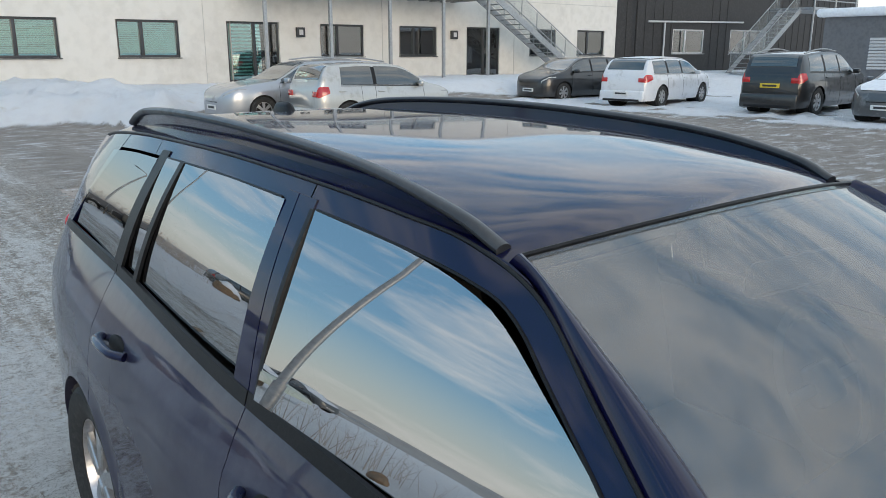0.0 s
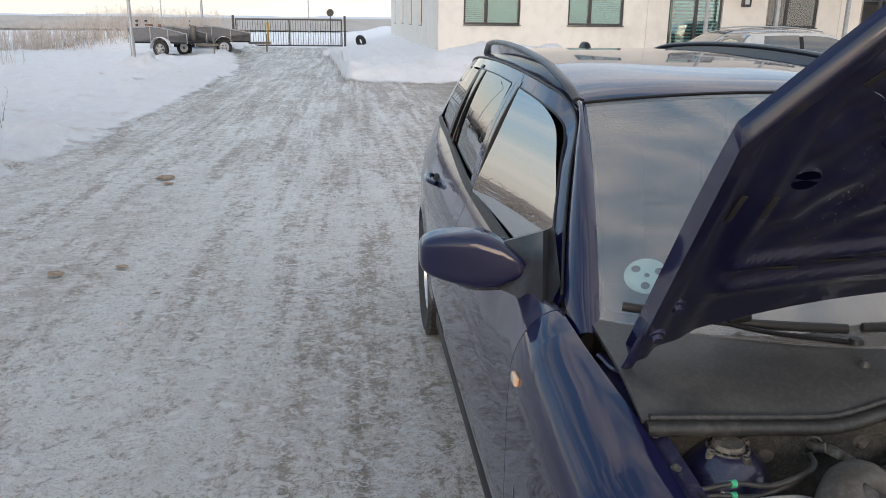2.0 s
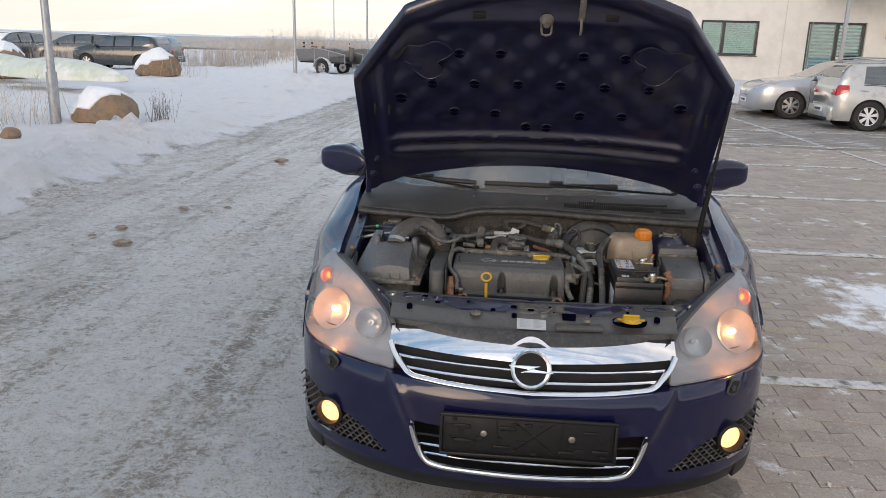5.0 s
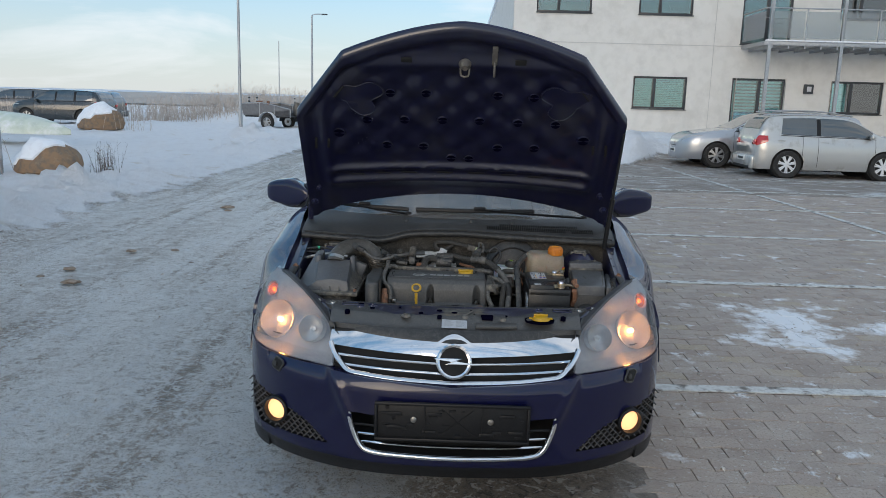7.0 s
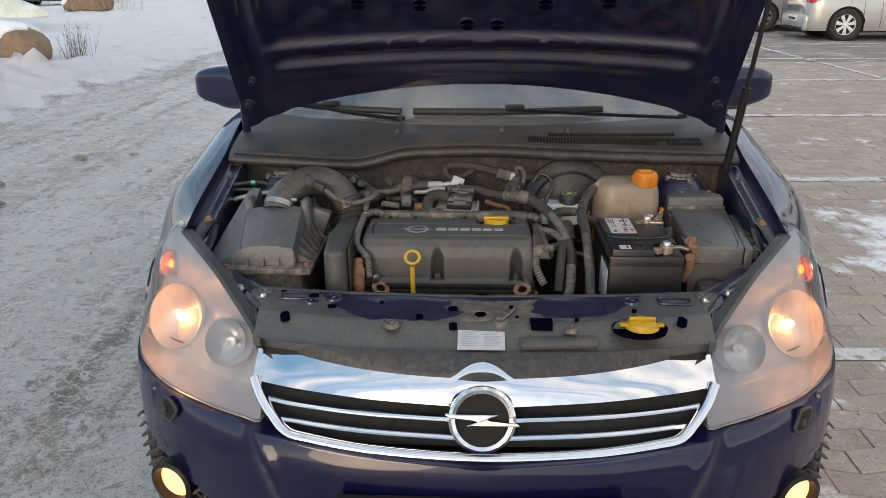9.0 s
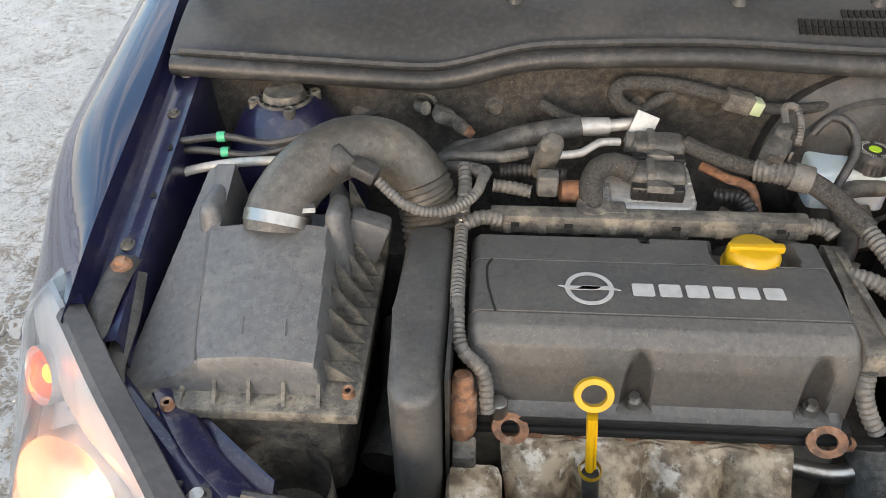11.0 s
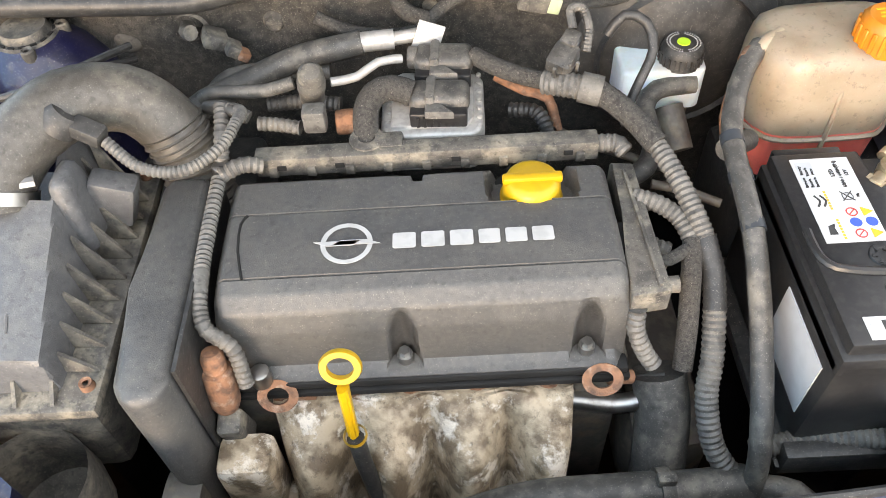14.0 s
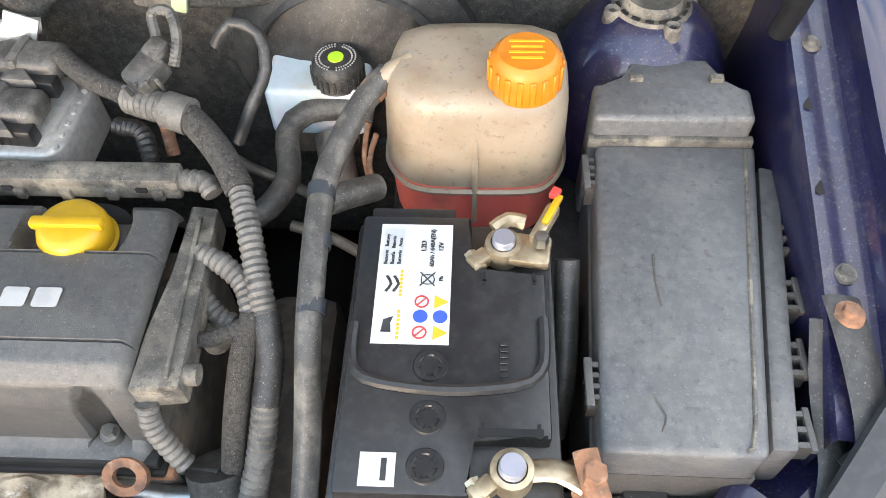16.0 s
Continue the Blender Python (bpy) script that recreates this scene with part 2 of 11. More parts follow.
M_ALUCLEAN = mk("matt_aluminium", (0.50, 0.49, 0.47), (0.40, 0.39, 0.375), rough=0.42, scale=120, metal=0.35, bump=0.15,
                dirt=(0.45, 0.405, 0.33), dscale=18, dlo=0.55, dhi=0.9)
M_RUST = mk("rusty_steel", (0.286, 0.1365, 0.078), (0.143, 0.078, 0.052), rough=0.85, scale=90, bump=0.5, dirt=(0.442, 0.312, 0.234), dscale=60)
M_GREYMETAL = mk("dirty_dark_metal", (0.143, 0.13, 0.117), (0.221, 0.2015, 0.169), rough=0.6, scale=50, metal=0.5, bump=0.5,
                 dirt=(0.286, 0.221, 0.156), dscale=16)
M_YELLOW = mk("yellow_plastic", (0.533, 0.3038, 0.01279), (0.469, 0.2612, 0.01279), rough=0.35, scale=60, dirt=(0.4797, 0.2985, 0.03198), dscale=22, dlo=0.55, dhi=0.9)
M_ORANGE = mk("orange_plastic", (0.6396, 0.1972, 0.01492), (0.5756, 0.1652, 0.01279), rough=0.4, scale=60, dirt=(0.533, 0.2558, 0.0533), dscale=22, dlo=0.55, dhi=0.9)
M_TANK = mk("translucent_yellowed_plastic", (0.3205, 0.2564, 0.1901), (0.2597, 0.1989, 0.1414), rough=0.35, scale=22, specks=0.5, bump=0.1, Subsurface_Weight=0.2,
            Subsurface_Scale=0.02, dirt=(0.5525, 0.3757, 0.2431), dscale=9, dlo=0.55, dhi=0.85, droughness=0.5)
M_COOLANT = mk("pink_coolant_behind_plastic", (0.806, 0.169, 0.13), (0.676, 0.117, 0.104), rough=0.3, scale=14, Subsurface_Weight=0.3, Subsurface_Scale=0.02,
               dirt=(0.455, 0.13, 0.104), dscale=16)
M_BRAKERES = mk("frosted_blue_white_plastic", (0.65, 0.754, 0.806), (0.546, 0.637, 0.689), rough=0.4, scale=20, Subsurface_Weight=0.2,
                Subsurface_Scale=0.02, dirt=(0.546, 0.455, 0.325), dscale=12, dlo=0.52, dhi=0.8)
M_WHITE = mk("white_label", (0.5525, 0.5525, 0.5525), (0.4972, 0.4972, 0.4972), rough=0.45, scale=60, dirt=(0.663, 0.6299, 0.5746), dscale=25, dlo=0.6, dhi=0.9)
M_GREYLABEL = mk("grey_label_print", (0.4732, 0.4914, 0.5096), (0.4368, 0.455, 0.4732), rough=0.5, scale=60)
M_GREYPRINT = mk("faded_grey_print", (0.26, 0.273, 0.286), (0.338, 0.351, 0.364), rough=0.6, scale=60)
M_INK = mk("black_ink", (0.03, 0.03, 0.03), (0.05, 0.05, 0.05), rough=0.5, scale=60)
M_INKBLUE = mk("blue_ink", (0.03, 0.09, 0.45), (0.04, 0.1, 0.4), rough=0.5, scale=60)
M_INKRED = mk("red_ink", (0.6, 0.05, 0.04), (0.5, 0.05, 0.04), rough=0.5, scale=60)
M_INKORANGE = mk("orange_ink", (0.85, 0.42, 0.03), (0.8, 0.38, 0.03), rough=0.5, scale=60)
M_PRINT = mk("worn_silver_print", (0.442, 0.442, 0.4365), (0.3757, 0.3757, 0.3702), rough=0.4, scale=70)
M_GREEN = mk("green_plastic", (0.03, 0.45, 0.25), (0.03, 0.4, 0.2), rough=0.4, scale=60)
M_LIME = mk("lime_print", (0.45, 0.75, 0.05), (0.4, 0.7, 0.05), rough=0.4, scale=60)
M_BATTERY = mk("black_battery_case", (0.0156, 0.0156, 0.0169), (0.0247, 0.0247, 0.0247), rough=0.34, scale=140, bump=0.10, bscale=900,
               dirt=(0.040, 0.039, 0.037), dscale=9, dlo=0.52, dhi=1.0)
M_SIDE = glass("side_window_glass", (0.20, 0.26, 0.26), ior=5.0)
M_SCREEN = glass("windscreen_glass", (0.78, 0.94, 0.92), ior=2.05, haze=0.14)
M_LENS = glass("hazed_lamp_lens", (0.90, 0.88, 0.85), ior=1.6, rough=0.03, haze=0.26, through_light=True)
M_REFL = mk("lamp_reflector", (0.80, 0.81, 0.82), (0.70, 0.71, 0.72), rough=0.28, scale=20, metal=1.0)
M_LAMPBODY = mk("lamp_inner_bezel", (0.58, 0.61, 0.66), (0.50, 0.53, 0.58), rough=0.35, scale=20, metal=0.15)
M_BULB = glow("lit_bulb", (1.0, 0.37, 0.085), 30.0)
M_FOGBULB = glow("lit_fog_lamp", (1.0, 0.52, 0.24), 0.8)
M_AMBER = glass("orange_filter", (0.92, 0.30, 0.07), ior=1.5, rough=0.1, haze=0.12)
M_INDBULB = glow("lit_indicator_bulb", (1.0, 0.34, 0.05), 5.0)
M_AMBERDULL = mk("amber_lens", (0.78, 0.52, 0.34), (0.72, 0.40, 0.22), rough=0.2, scale=20, coat=1.0)
M_TYRE = mk("tyre_rubber", (0.020, 0.020, 0.020), (0.035, 0.034, 0.032), rough=0.8, scale=60, bump=0.3,
            dirt=(0.15, 0.145, 0.14), dscale=9, dlo=0.55, dhi=0.9)
M_RIM = mk("silver_alloy", (0.55, 0.55, 0.56), (0.48, 0.48, 0.49), rough=0.3, scale=60, metal=0.8,
           dirt=(0.25, 0.24, 0.22), dscale=12, dlo=0.5, dhi=0.9)
M_CABIN = mk("dark_cabin_fabric", (0.035, 0.036, 0.038), (0.05, 0.05, 0.052), rough=0.9, scale=90)
M_DASH = mk("grey_dashboard_plastic", (0.035, 0.036, 0.038), (0.045, 0.045, 0.047), rough=0.6, scale=120)
M_DISC = mk("pale_blue_parking_disc", (0.66, 0.86, 0.88), (0.60, 0.80, 0.84), rough=0.5, scale=30)
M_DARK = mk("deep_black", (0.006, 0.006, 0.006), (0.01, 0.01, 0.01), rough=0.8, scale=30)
# near-black without gloss: the shade inside holes, put into the colour
M_HOLE_SHADE = mk("hole_shade_black", (0.0022, 0.0022, 0.009), (0.0026, 0.0026, 0.010), rough=0.9, scale=30, Specular_IOR_Level=0.0)
M_CLIPBLUE = mk("dull_blue_clip", (0.030, 0.036, 0.044), (0.024, 0.028, 0.034), rough=0.5, scale=60)
M_BRASS = mk("dirty_tinned_brass", (0.468, 0.39, 0.273), (0.299, 0.234, 0.156), rough=0.4, scale=70, metal=0.8, dirt=(0.26, 0.195, 0.13), dscale=40)
M_LEAD = mk("battery_post_lead", (0.585, 0.611, 0.715), (0.52, 0.546, 0.65), rough=0.3, scale=50, metal=0.8)


# ---- helpers for shapes ----
def spl(*pts):
    """A smooth curve y(x) through (x, y) pairs."""
    xs, ys = np.array([p[0] for p in pts], float), np.array([p[1] for p in pts], float)
    h = np.diff(xs)
    d = np.diff(ys) / h
    m = np.concatenate(([d[0]], [0 if a * b <= 0 else 2 * a * b / (a + b) for a, b in zip(d[:-1], d[1:])], [d[-1]]))

    def f(x):
        x = min(max(x, xs[0]), xs[-1])
        i = min(max(int(np.searchsorted(xs, x)) - 1, 0), len(h) - 1)
        t = (x - xs[i]) / h[i]
        return float((1 + 2 * t) * (1 - t) ** 2 * ys[i] + t * (1 - t) ** 2 * h[i] * m[i]
                     + t * t * (3 - 2 * t) * ys[i + 1] + t * t * (t - 1) * h[i] * m[i + 1])
    return f


def lerp(a, b, t):
    return a + (b - a) * t


def thing(name, label, category, at=(0, 0, 0), group="", kind=""):
    ob = new(name)
    ob.empty_display_size = 0.1
    ob.location = at
    return tagged(ob, label, category, group, kind)


def part(name, bm, material, parent=None, label="", sharp=38, kind=""):
    """Link a bmesh as one mesh object under a thing or a part."""
    bmesh.ops.recalc_face_normals(bm, faces=bm.faces)
    me = bpy.data.meshes.new(name)
    bm.to_mesh(me)
    bm.free()
    me.shade_smooth()
    me.set_sharp_from_angle(angle=radians(sharp))
    for m in material if isinstance(material, (list, tuple)) else [material]:
        me.materials.append(m)
    ob = new(name, me)
    ob.parent = parent
    return tagged(ob, label, kind=kind)


def box(bm, c, s, bev=0.0, rot=(0, 0, 0), seg=2, taper=1.0):
    """A bevelled box of centre c and size s; taper shrinks its top."""
    r = bmesh.ops.create_cube(bm, size=1.0)
    vs = r["verts"]
    for v in vs:
        k = taper if v.co.z > 0 else 1.0
        v.co = Vector((v.co.x * s[0] * k, v.co.y * s[1] * k, v.co.z * s[2]))
    if bev:
        es = list({e for v in vs for e in v.link_edges})
        g = bmesh.ops.bevel(bm, geom=es, offset=bev, segments=seg, affect="EDGES", profile=0.5)
        vs = list({v for f in g["faces"] for v in f.verts} | {v for v in vs if v.is_valid})
    bmesh.ops.transform(bm, matrix=pose(*c, *rot), verts=[v for v in vs if v.is_valid])
    return bm


def cyl(bm, a, b, r, r2=None, seg=16, bev=0.0):
    """A cylinder or cone from a to b."""
    a, b = Vector(a), Vector(b)
    d = b - a
    m = Matrix.Translation((a + b) / 2) @ d.to_track_quat("Z", "Y").to_matrix().to_4x4()
    g = bmesh.ops.create_cone(bm, cap_ends=True, segments=seg, radius1=r, radius2=r if r2 is None else r2, depth=d.length)
    vs = g["verts"]
    if bev:
        es = [e for e in {e for v in vs for e in v.link_edges} if len(e.link_faces) == 2 and any(len(f.verts) > 4 for f in e.link_faces)]
        gb = bmesh.ops.bevel(bm, geom=es, offset=bev, segments=2, affect="EDGES", profile=0.5)
        vs = list({v for f in gb["faces"] for v in f.verts} | {v for v in vs if v.is_valid})
    bmesh.ops.transform(bm, matrix=m, verts=[v for v in vs if v.is_valid])
    return bm


def smooth_path(pts, step):
    """Points at even steps along a rounded way through pts."""
    P = [Vector(p) for p in pts]
    P = [P[0] * 2 - P[1]] + P + [P[-1] * 2 - P[-2]]
    out = []
    for i in range(1, len(P) - 2):
        n = max(2, int((P[i + 1] - P[i]).length / step))
        for k in range(n):
            t = k / n
            out.append(0.5 * ((2 * P[i]) + (P[i + 1] - P[i - 1]) * t + (2 * P[i - 1] - 5 * P[i] + 4 * P[i + 1] - P[i + 2]) * t * t
                              + (3 * P[i] - P[i - 1] - 3 * P[i + 1] + P[i + 2]) * t ** 3))
    out.append(P[-2])
    return out


def tube(bm, pts, r, seg=10, ribs=0.0, pitch=0.006, step=0.012, r_end=None, flat=1.0):
    """A hose or pipe; ribs: depth of its corrugation."""
    if ribs:
        step = pitch / 2
    path = smooth_path(pts, step)
    rings, up = [], Vector((0.13, 0.21, 1)).normalized()
    for i, p in enumerate(path):
        d = (path[min(i + 1, len(path) - 1)] - path[max(i - 1, 0)]).normalized()
        if d.length < 1e-6:
            d = Vector((0, 1, 0))
        sx = d.cross(up)
        if sx.length < 1e-3:
            sx = d.cross(Vector((1, 0, 0)))
        sx.normalize()
        sy = sx.cross(d).normalized()
        up = sy
        rr = lerp(r, r if r_end is None else r_end, i / (len(path) - 1)) - (ribs if ribs and i % 2 else 0)
        rings.append([bm.verts.new(p + (sx * math.cos(a) + sy * math.sin(a) * flat) * rr) for a in [2 * math.pi * k / seg for k in range(seg)]])
    for a, b in zip(rings, rings[1:]):
        for k in range(seg):
            bm.faces.new((a[k], a[(k + 1) % seg], b[(k + 1) % seg], b[k]))
    bm.faces.new(rings[0])
    bm.faces.new(rings[-1])
    return bm


def lathe(bm, profile, m, seg=24):
    """Turn (r, z) pairs round the z axis of the pose m."""
    rings = []
    for r, z in profile:
        if r < 1e-6:
            rings.append([bm.verts.new(m @ Vector((0, 0, z)))])
        else:
            rings.append([bm.verts.new(m @ Vector((r * math.cos(2 * math.pi * k / seg), r * math.sin(2 * math.pi * k / seg), z))) for k in range(seg)])
    for a, b in zip(rings, rings[1:]):
        for k in range(seg):
            k2 = (k + 1) % seg
            q = [a[k % len(a)], a[k2 % len(a)], b[k2 % len(b)], b[k % len(b)]]
            q = [v for i, v in enumerate(q) if v not in q[:i]]
            if len(q) > 2:
                bm.faces.new(q)
    return bm


def prism(bm, pts, z0, z1, bev=0.0, m=None, top=1.0, seg=2):
    """An upright slab over a plan outline; top shrinks its upper outline about its centre."""
    cx, cy = sum(p[0] for p in pts) / len(pts), sum(p[1] for p in pts) / len(pts)
    lo = [bm.verts.new((p[0], p[1], z0)) for p in pts]
    hi = [bm.verts.new((cx + (p[0] - cx) * top, cy + (p[1] - cy) * top, z1)) for p in pts]
    fs = [bm.faces.new(lo[::-1]), bm.faces.new(hi)]
    n = len(pts)
    fs += [bm.faces.new((lo[i], lo[(i + 1) % n], hi[(i + 1) % n], hi[i])) for i in range(n)]
    vs = lo + hi
    if bev:
        es = [e for e in {e for v in hi for e in v.link_edges} if e.is_valid]
        g = bmesh.ops.bevel(bm, geom=es, offset=bev, segments=seg, affect="EDGES", profile=0.5)
        vs = list({v for f in g["faces"] for v in f.verts} | {v for v in vs if v.is_valid})
    if m is not None:
        bmesh.ops.transform(bm, matrix=m, verts=[v for v in vs if v.is_valid])
    return bm


def sheet(bm, f, nu, nv, thick=None):
    """A grid surface f(u, v), u and v from 0 to 1; thick: a vector that gives it a second side."""
    def grid(off):
        return [[bm.verts.new(Vector(f(i / nu, j / nv)) + off) for j in range(nv + 1)] for i in range(nu + 1)]
    g = grid(Vector((0, 0, 0)))
    for i in range(nu):
        for j in range(nv):
            bm.faces.new((g[i][j], g[i + 1][j], g[i + 1][j + 1], g[i][j + 1]))
    if thick is not None:
        h = grid(Vector(thick))
        for i in range(nu):
            for j in range(nv):
                bm.faces.new((h[i][j], h[i][j + 1], h[i + 1][j + 1], h[i + 1][j]))
        rim = [(i, 0) for i in range(nu)] + [(nu, j) for j in range(nv)] + [(i, nv) for i in range(nu, 0, -1)] + [(0, j) for j in range(nv, 0, -1)]
        for (a, b), (c, d) in zip(rim, rim[1:] + rim[:1]):
            bm.faces.new((g[a][b], g[c][d], h[c][d], h[a][b]))
    return bm


def words(name, text, size, m, material, parent, label="", spread=1.0, bold=0.0):
    """Raised lettering in the built-in font."""
    cu = bpy.data.curves.new(name, "FONT")
    cu.body, cu.size, cu.extrude, cu.space_character, cu.offset = text, size, 0.0004, spread, bold
    tmp = bpy.data.objects.new(name, cu)
    scene.collection.objects.link(tmp)
    me = bpy.data.meshes.new_from_object(tmp.evaluated_get(bpy.context.evaluated_depsgraph_get()))
    bpy.data.objects.remove(tmp)
    me.transform(m)
    me.materials.append(material)
    ob = new(name, me)
    ob.parent = parent
    return tagged(ob, label)


B = bmesh.new


# ---- ground: one sheet to the horizon ----
def sm(a, b, x):
    t = min(max((x - a) / (b - a), 0.0), 1.0)
    return t * t * (3 - 2 * t)


def nz(x, y, s, z=0.0):
    return noise.noise(Vector((x * s, y * s, z)))


def left_edge(y):
    return -4.55 + 0.30 * nz(0, y, 0.45, 3.1) + 0.12 * nz(0, y, 1.7, 5.0) - 1.7 * sm(24, 38, y)


def right_edge(x):
    """Where the snow by the white building begins."""
    return 20.0 + 0.6 * nz(x, 0, 0.5, 7.7) + 1.6 * sm(5, 9, x) - 2.2 * sm(3.0, 4.5, x) * (1 - sm(4.5, 6.0, x)) + 14 * sm(-1.2, -2.2, x)


def ruts_at(x, y):
    """Two wheel tracks that leave the road through the snow."""
    a = y - 14.6 - (-5.5 - x) * 0.95 - 1.2 * math.sin(x * 0.5)
    wob = 0.25 * nz(x, y, 0.8, 6.0)
    k = sum(math.exp(-((a + wob - o) / 0.33) ** 2) for o in (-1.15, -0.2, 0.85, 1.9))
    return min(k, 1.0) * sm(-19, -12, x) * sm(-4.3, -5.5, x)


def snow_at(x, y):
    l = sm(-0.15, 0.55, left_edge(y) - x + 0.30 * nz(x, y, 2.3) + 0.14 * nz(x, y, 7.0))
    l *= 1 - 0.50 * ruts_at(x, y) * (0.75 + 0.5 * nz(x, y, 1.7, 2.0))
    r = sm(-0.2, 0.5, y - right_edge(x) + 0.4 * nz(x, y, 1.1, 9.0)) * sm(-3.2, -1.6, x + 0.3 * nz(x, y, 0.4))
    g = sm(46.5, 48.5, y)
    e = sm(15.8, 17.4, x + 0.6 * nz(x, y, 0.6, 4.0)) * sm(0.1, 0.25, 0.45 + nz(x, y, 0.9, 1.0))
    far = sm(24, 40, abs(x)) if x > 0 else 0
    back = sm(-9, -14, y) * 0.6
    return max(l, r, g, e, far, back)


def height(x, y):
    s = snow_at(x, y)
    d = left_edge(y) - x
    z = 0.5 * sm(17, 26.5, y) * sm(0.5, 4.5, x)
    lump = 0.55 + 0.9 * max(0, nz(x, y, 0.55, 1.3) + 0.12) + 0.35 * abs(nz(x, y, 2.1, 6.0))
    gap = 1 - 0.85 * math.exp(-((y - 14.5) / 2.8) ** 2)
    if d > -0.3:
        z += ((0.10 * math.exp(-((d - 0.85) / 0.6) ** 2) + 0.13 * abs(nz(x, y, 2.7, 2.0)) + 0.10 * abs(nz(x, y, 6.0, 4.0))) * lump * gap * sm(-0.2, 0.9, d) + 0.08 * sm(0, 1.2, d)) * sm(52, 40, y)
        crumb = 0.75 + 0.9 * nz(x, y, 3.0, 5.0) + 0.5 * nz(x, y, 8.0, 1.0)
        z += (0.25 * math.exp(-((x + 5.6) / 0.45) ** 2 - ((y - 8.3) / 0.75) ** 2) + 0.20 * math.exp(-((x + 5.4) / 0.6) ** 2 - ((y - 5.4) / 0.8) ** 2)
              + 0.20 * math.exp(-((x + 6.0) / 0.5) ** 2 - ((y - 18.0) / 0.9) ** 2)) * crumb
        z += 0.45 * math.exp(-((x + 7.6) / 0.7) ** 2 - ((y - 25.2) / 0.9) ** 2) * crumb
        z += 0.55 * sm(34.5, 38, y + 0.62 * (x + 8)) * sm(50, 42, y) * sm(-5.0, -8.5, x)
        z -= 0.05 * sm(0.12, 0.35, nz(x, y, 1.9, 11.0)) * sm(1.2, 2.2, d) + 0.06 * ruts_at(x, y)
    e = y - right_edge(x)
    if e > -0.3 and -2.5 < x < 30:
        z += ((0.36 * math.exp(-((e - 1.3) / 1.0) ** 2) + 0.16 * abs(nz(x, y, 1.9, 3.0)) + 0.10 * abs(nz(x, y, 4.5, 2.0))) * lump + 0.09 * sm(0, 0.8, e)) * s * (1 if x < 6 else 0.55)
        z += (0.34 * abs(nz(x, y, 0.9, 31.0)) + 0.22 * abs(nz(x, y, 2.0, 33.0)) + 0.10 * abs(nz(x, y, 3.6, 35.0))) * s * sm(0.2, 1.4, e) * sm(27.5, 24, y) * (1 if x < 6 else 0.5)
        z += 0.30 * sm(22, 27, y) * sm(-2, 3, x) * sm(6, 3, x)
    if x > 15.5:
        z += 0.10 * s * (0.5 + abs(nz(x, y, 1.4, 8.0)))
    rut = 0.010 * nz(x * 3.0, y * 0.22, 1.0) + 0.010 * nz(x * 9, y * 4, 1.0) + 0.006 * nz(x * 22, y * 14, 1.0)
    z += rut * (1 - s) * sm(0.9, 0.2, x) + 0.03 * s * nz(x, y, 6.0) + 0.04 * s * nz(x, y, 1.6)
    if -2.7 < y < 11.7 and 0.80 < x < 7.7:
        z = -0.05
    return z


def steps(*runs):
    out = []
    for a, b, d in runs:
        out += list(np.arange(a, b - 1e-6, d))
    return out + [runs[-1][1]]


GX = steps((-600, -100, 125), (-100, -30, 14), (-30, -16, 0.9), (-16, -7, 0.22), (-7, 0.8, 0.065), (0.8, 8, 0.24), (8, 30, 0.4), (30, 100, 10), (100, 600, 125))
GY = steps((-600, -60, 90), (-60, -8, 4), (-8, -2.7, 0.25), (-2.7, 12, 0.085), (12, 32, 0.2), (32, 60, 0.7), (60, 120, 10), (120, 900, 130))
verts, faces, snowv, icev, slush, paved = [], [], [], [], [], []
for x in GX:
    for y in GY:
        verts.append((x, y, height(x, y)))
        snowv.append(snow_at(x, y))
        slush.append(0.40 * math.exp(-((left_edge(y) - x + 0.28) / 0.34) ** 2) * sm(26, 14, y) + 0.5 * math.exp(-((x + 3.15) / 0.35) ** 2 - ((y - 4.6) / 3.6) ** 2))
        paved.append(sm(0.3, 1.3, x + 0.25 * nz(x, y, 1.5, 2.0)) * sm(-14, -10, y))
        icev.append((0.56 + 0.06 * sm(-1.2, -2.6, x + 0.8 * nz(x, y, 0.7, 21.0))) * sm(0.9, -0.4, x) * sm(15, 7, y) + (0.18 + 0.28 * sm(1.5, -0.5, x)) * sm(7, 15, y) + 0.10 * sm(-0.4, 0.9, x))
ny = len(GY)
for i in range(len(GX) - 1):
    for j in range(ny - 1):
        faces.append((i * ny + j, (i + 1) * ny + j, (i + 1) * ny + j + 1, i * ny + j + 1))
me = bpy.data.meshes.new("ground")
me.from_pydata(verts, [], faces)
me.attributes.new("snow", "FLOAT", "POINT").data.foreach_set("value", snowv)
me.attributes.new("ice", "FLOAT", "POINT").data.foreach_set("value", icev)
me.attributes.new("slush", "FLOAT", "POINT").data.foreach_set("value", slush)
me.attributes.new("paved", "FLOAT", "POINT").data.foreach_set("value", paved)
me.shade_smooth()
ground = tagged(new("ground", me), "icy rutted yard with ploughed snow along its edges", "ground", kind="structure")

m = bpy.data.materials.new("ice_slush_and_snow")
m.use_nodes = True
n, l = m.node_tree.nodes, m.node_tree.links
b = n["Principled BSDF"]
tc = n.new("ShaderNodeTexCoord")


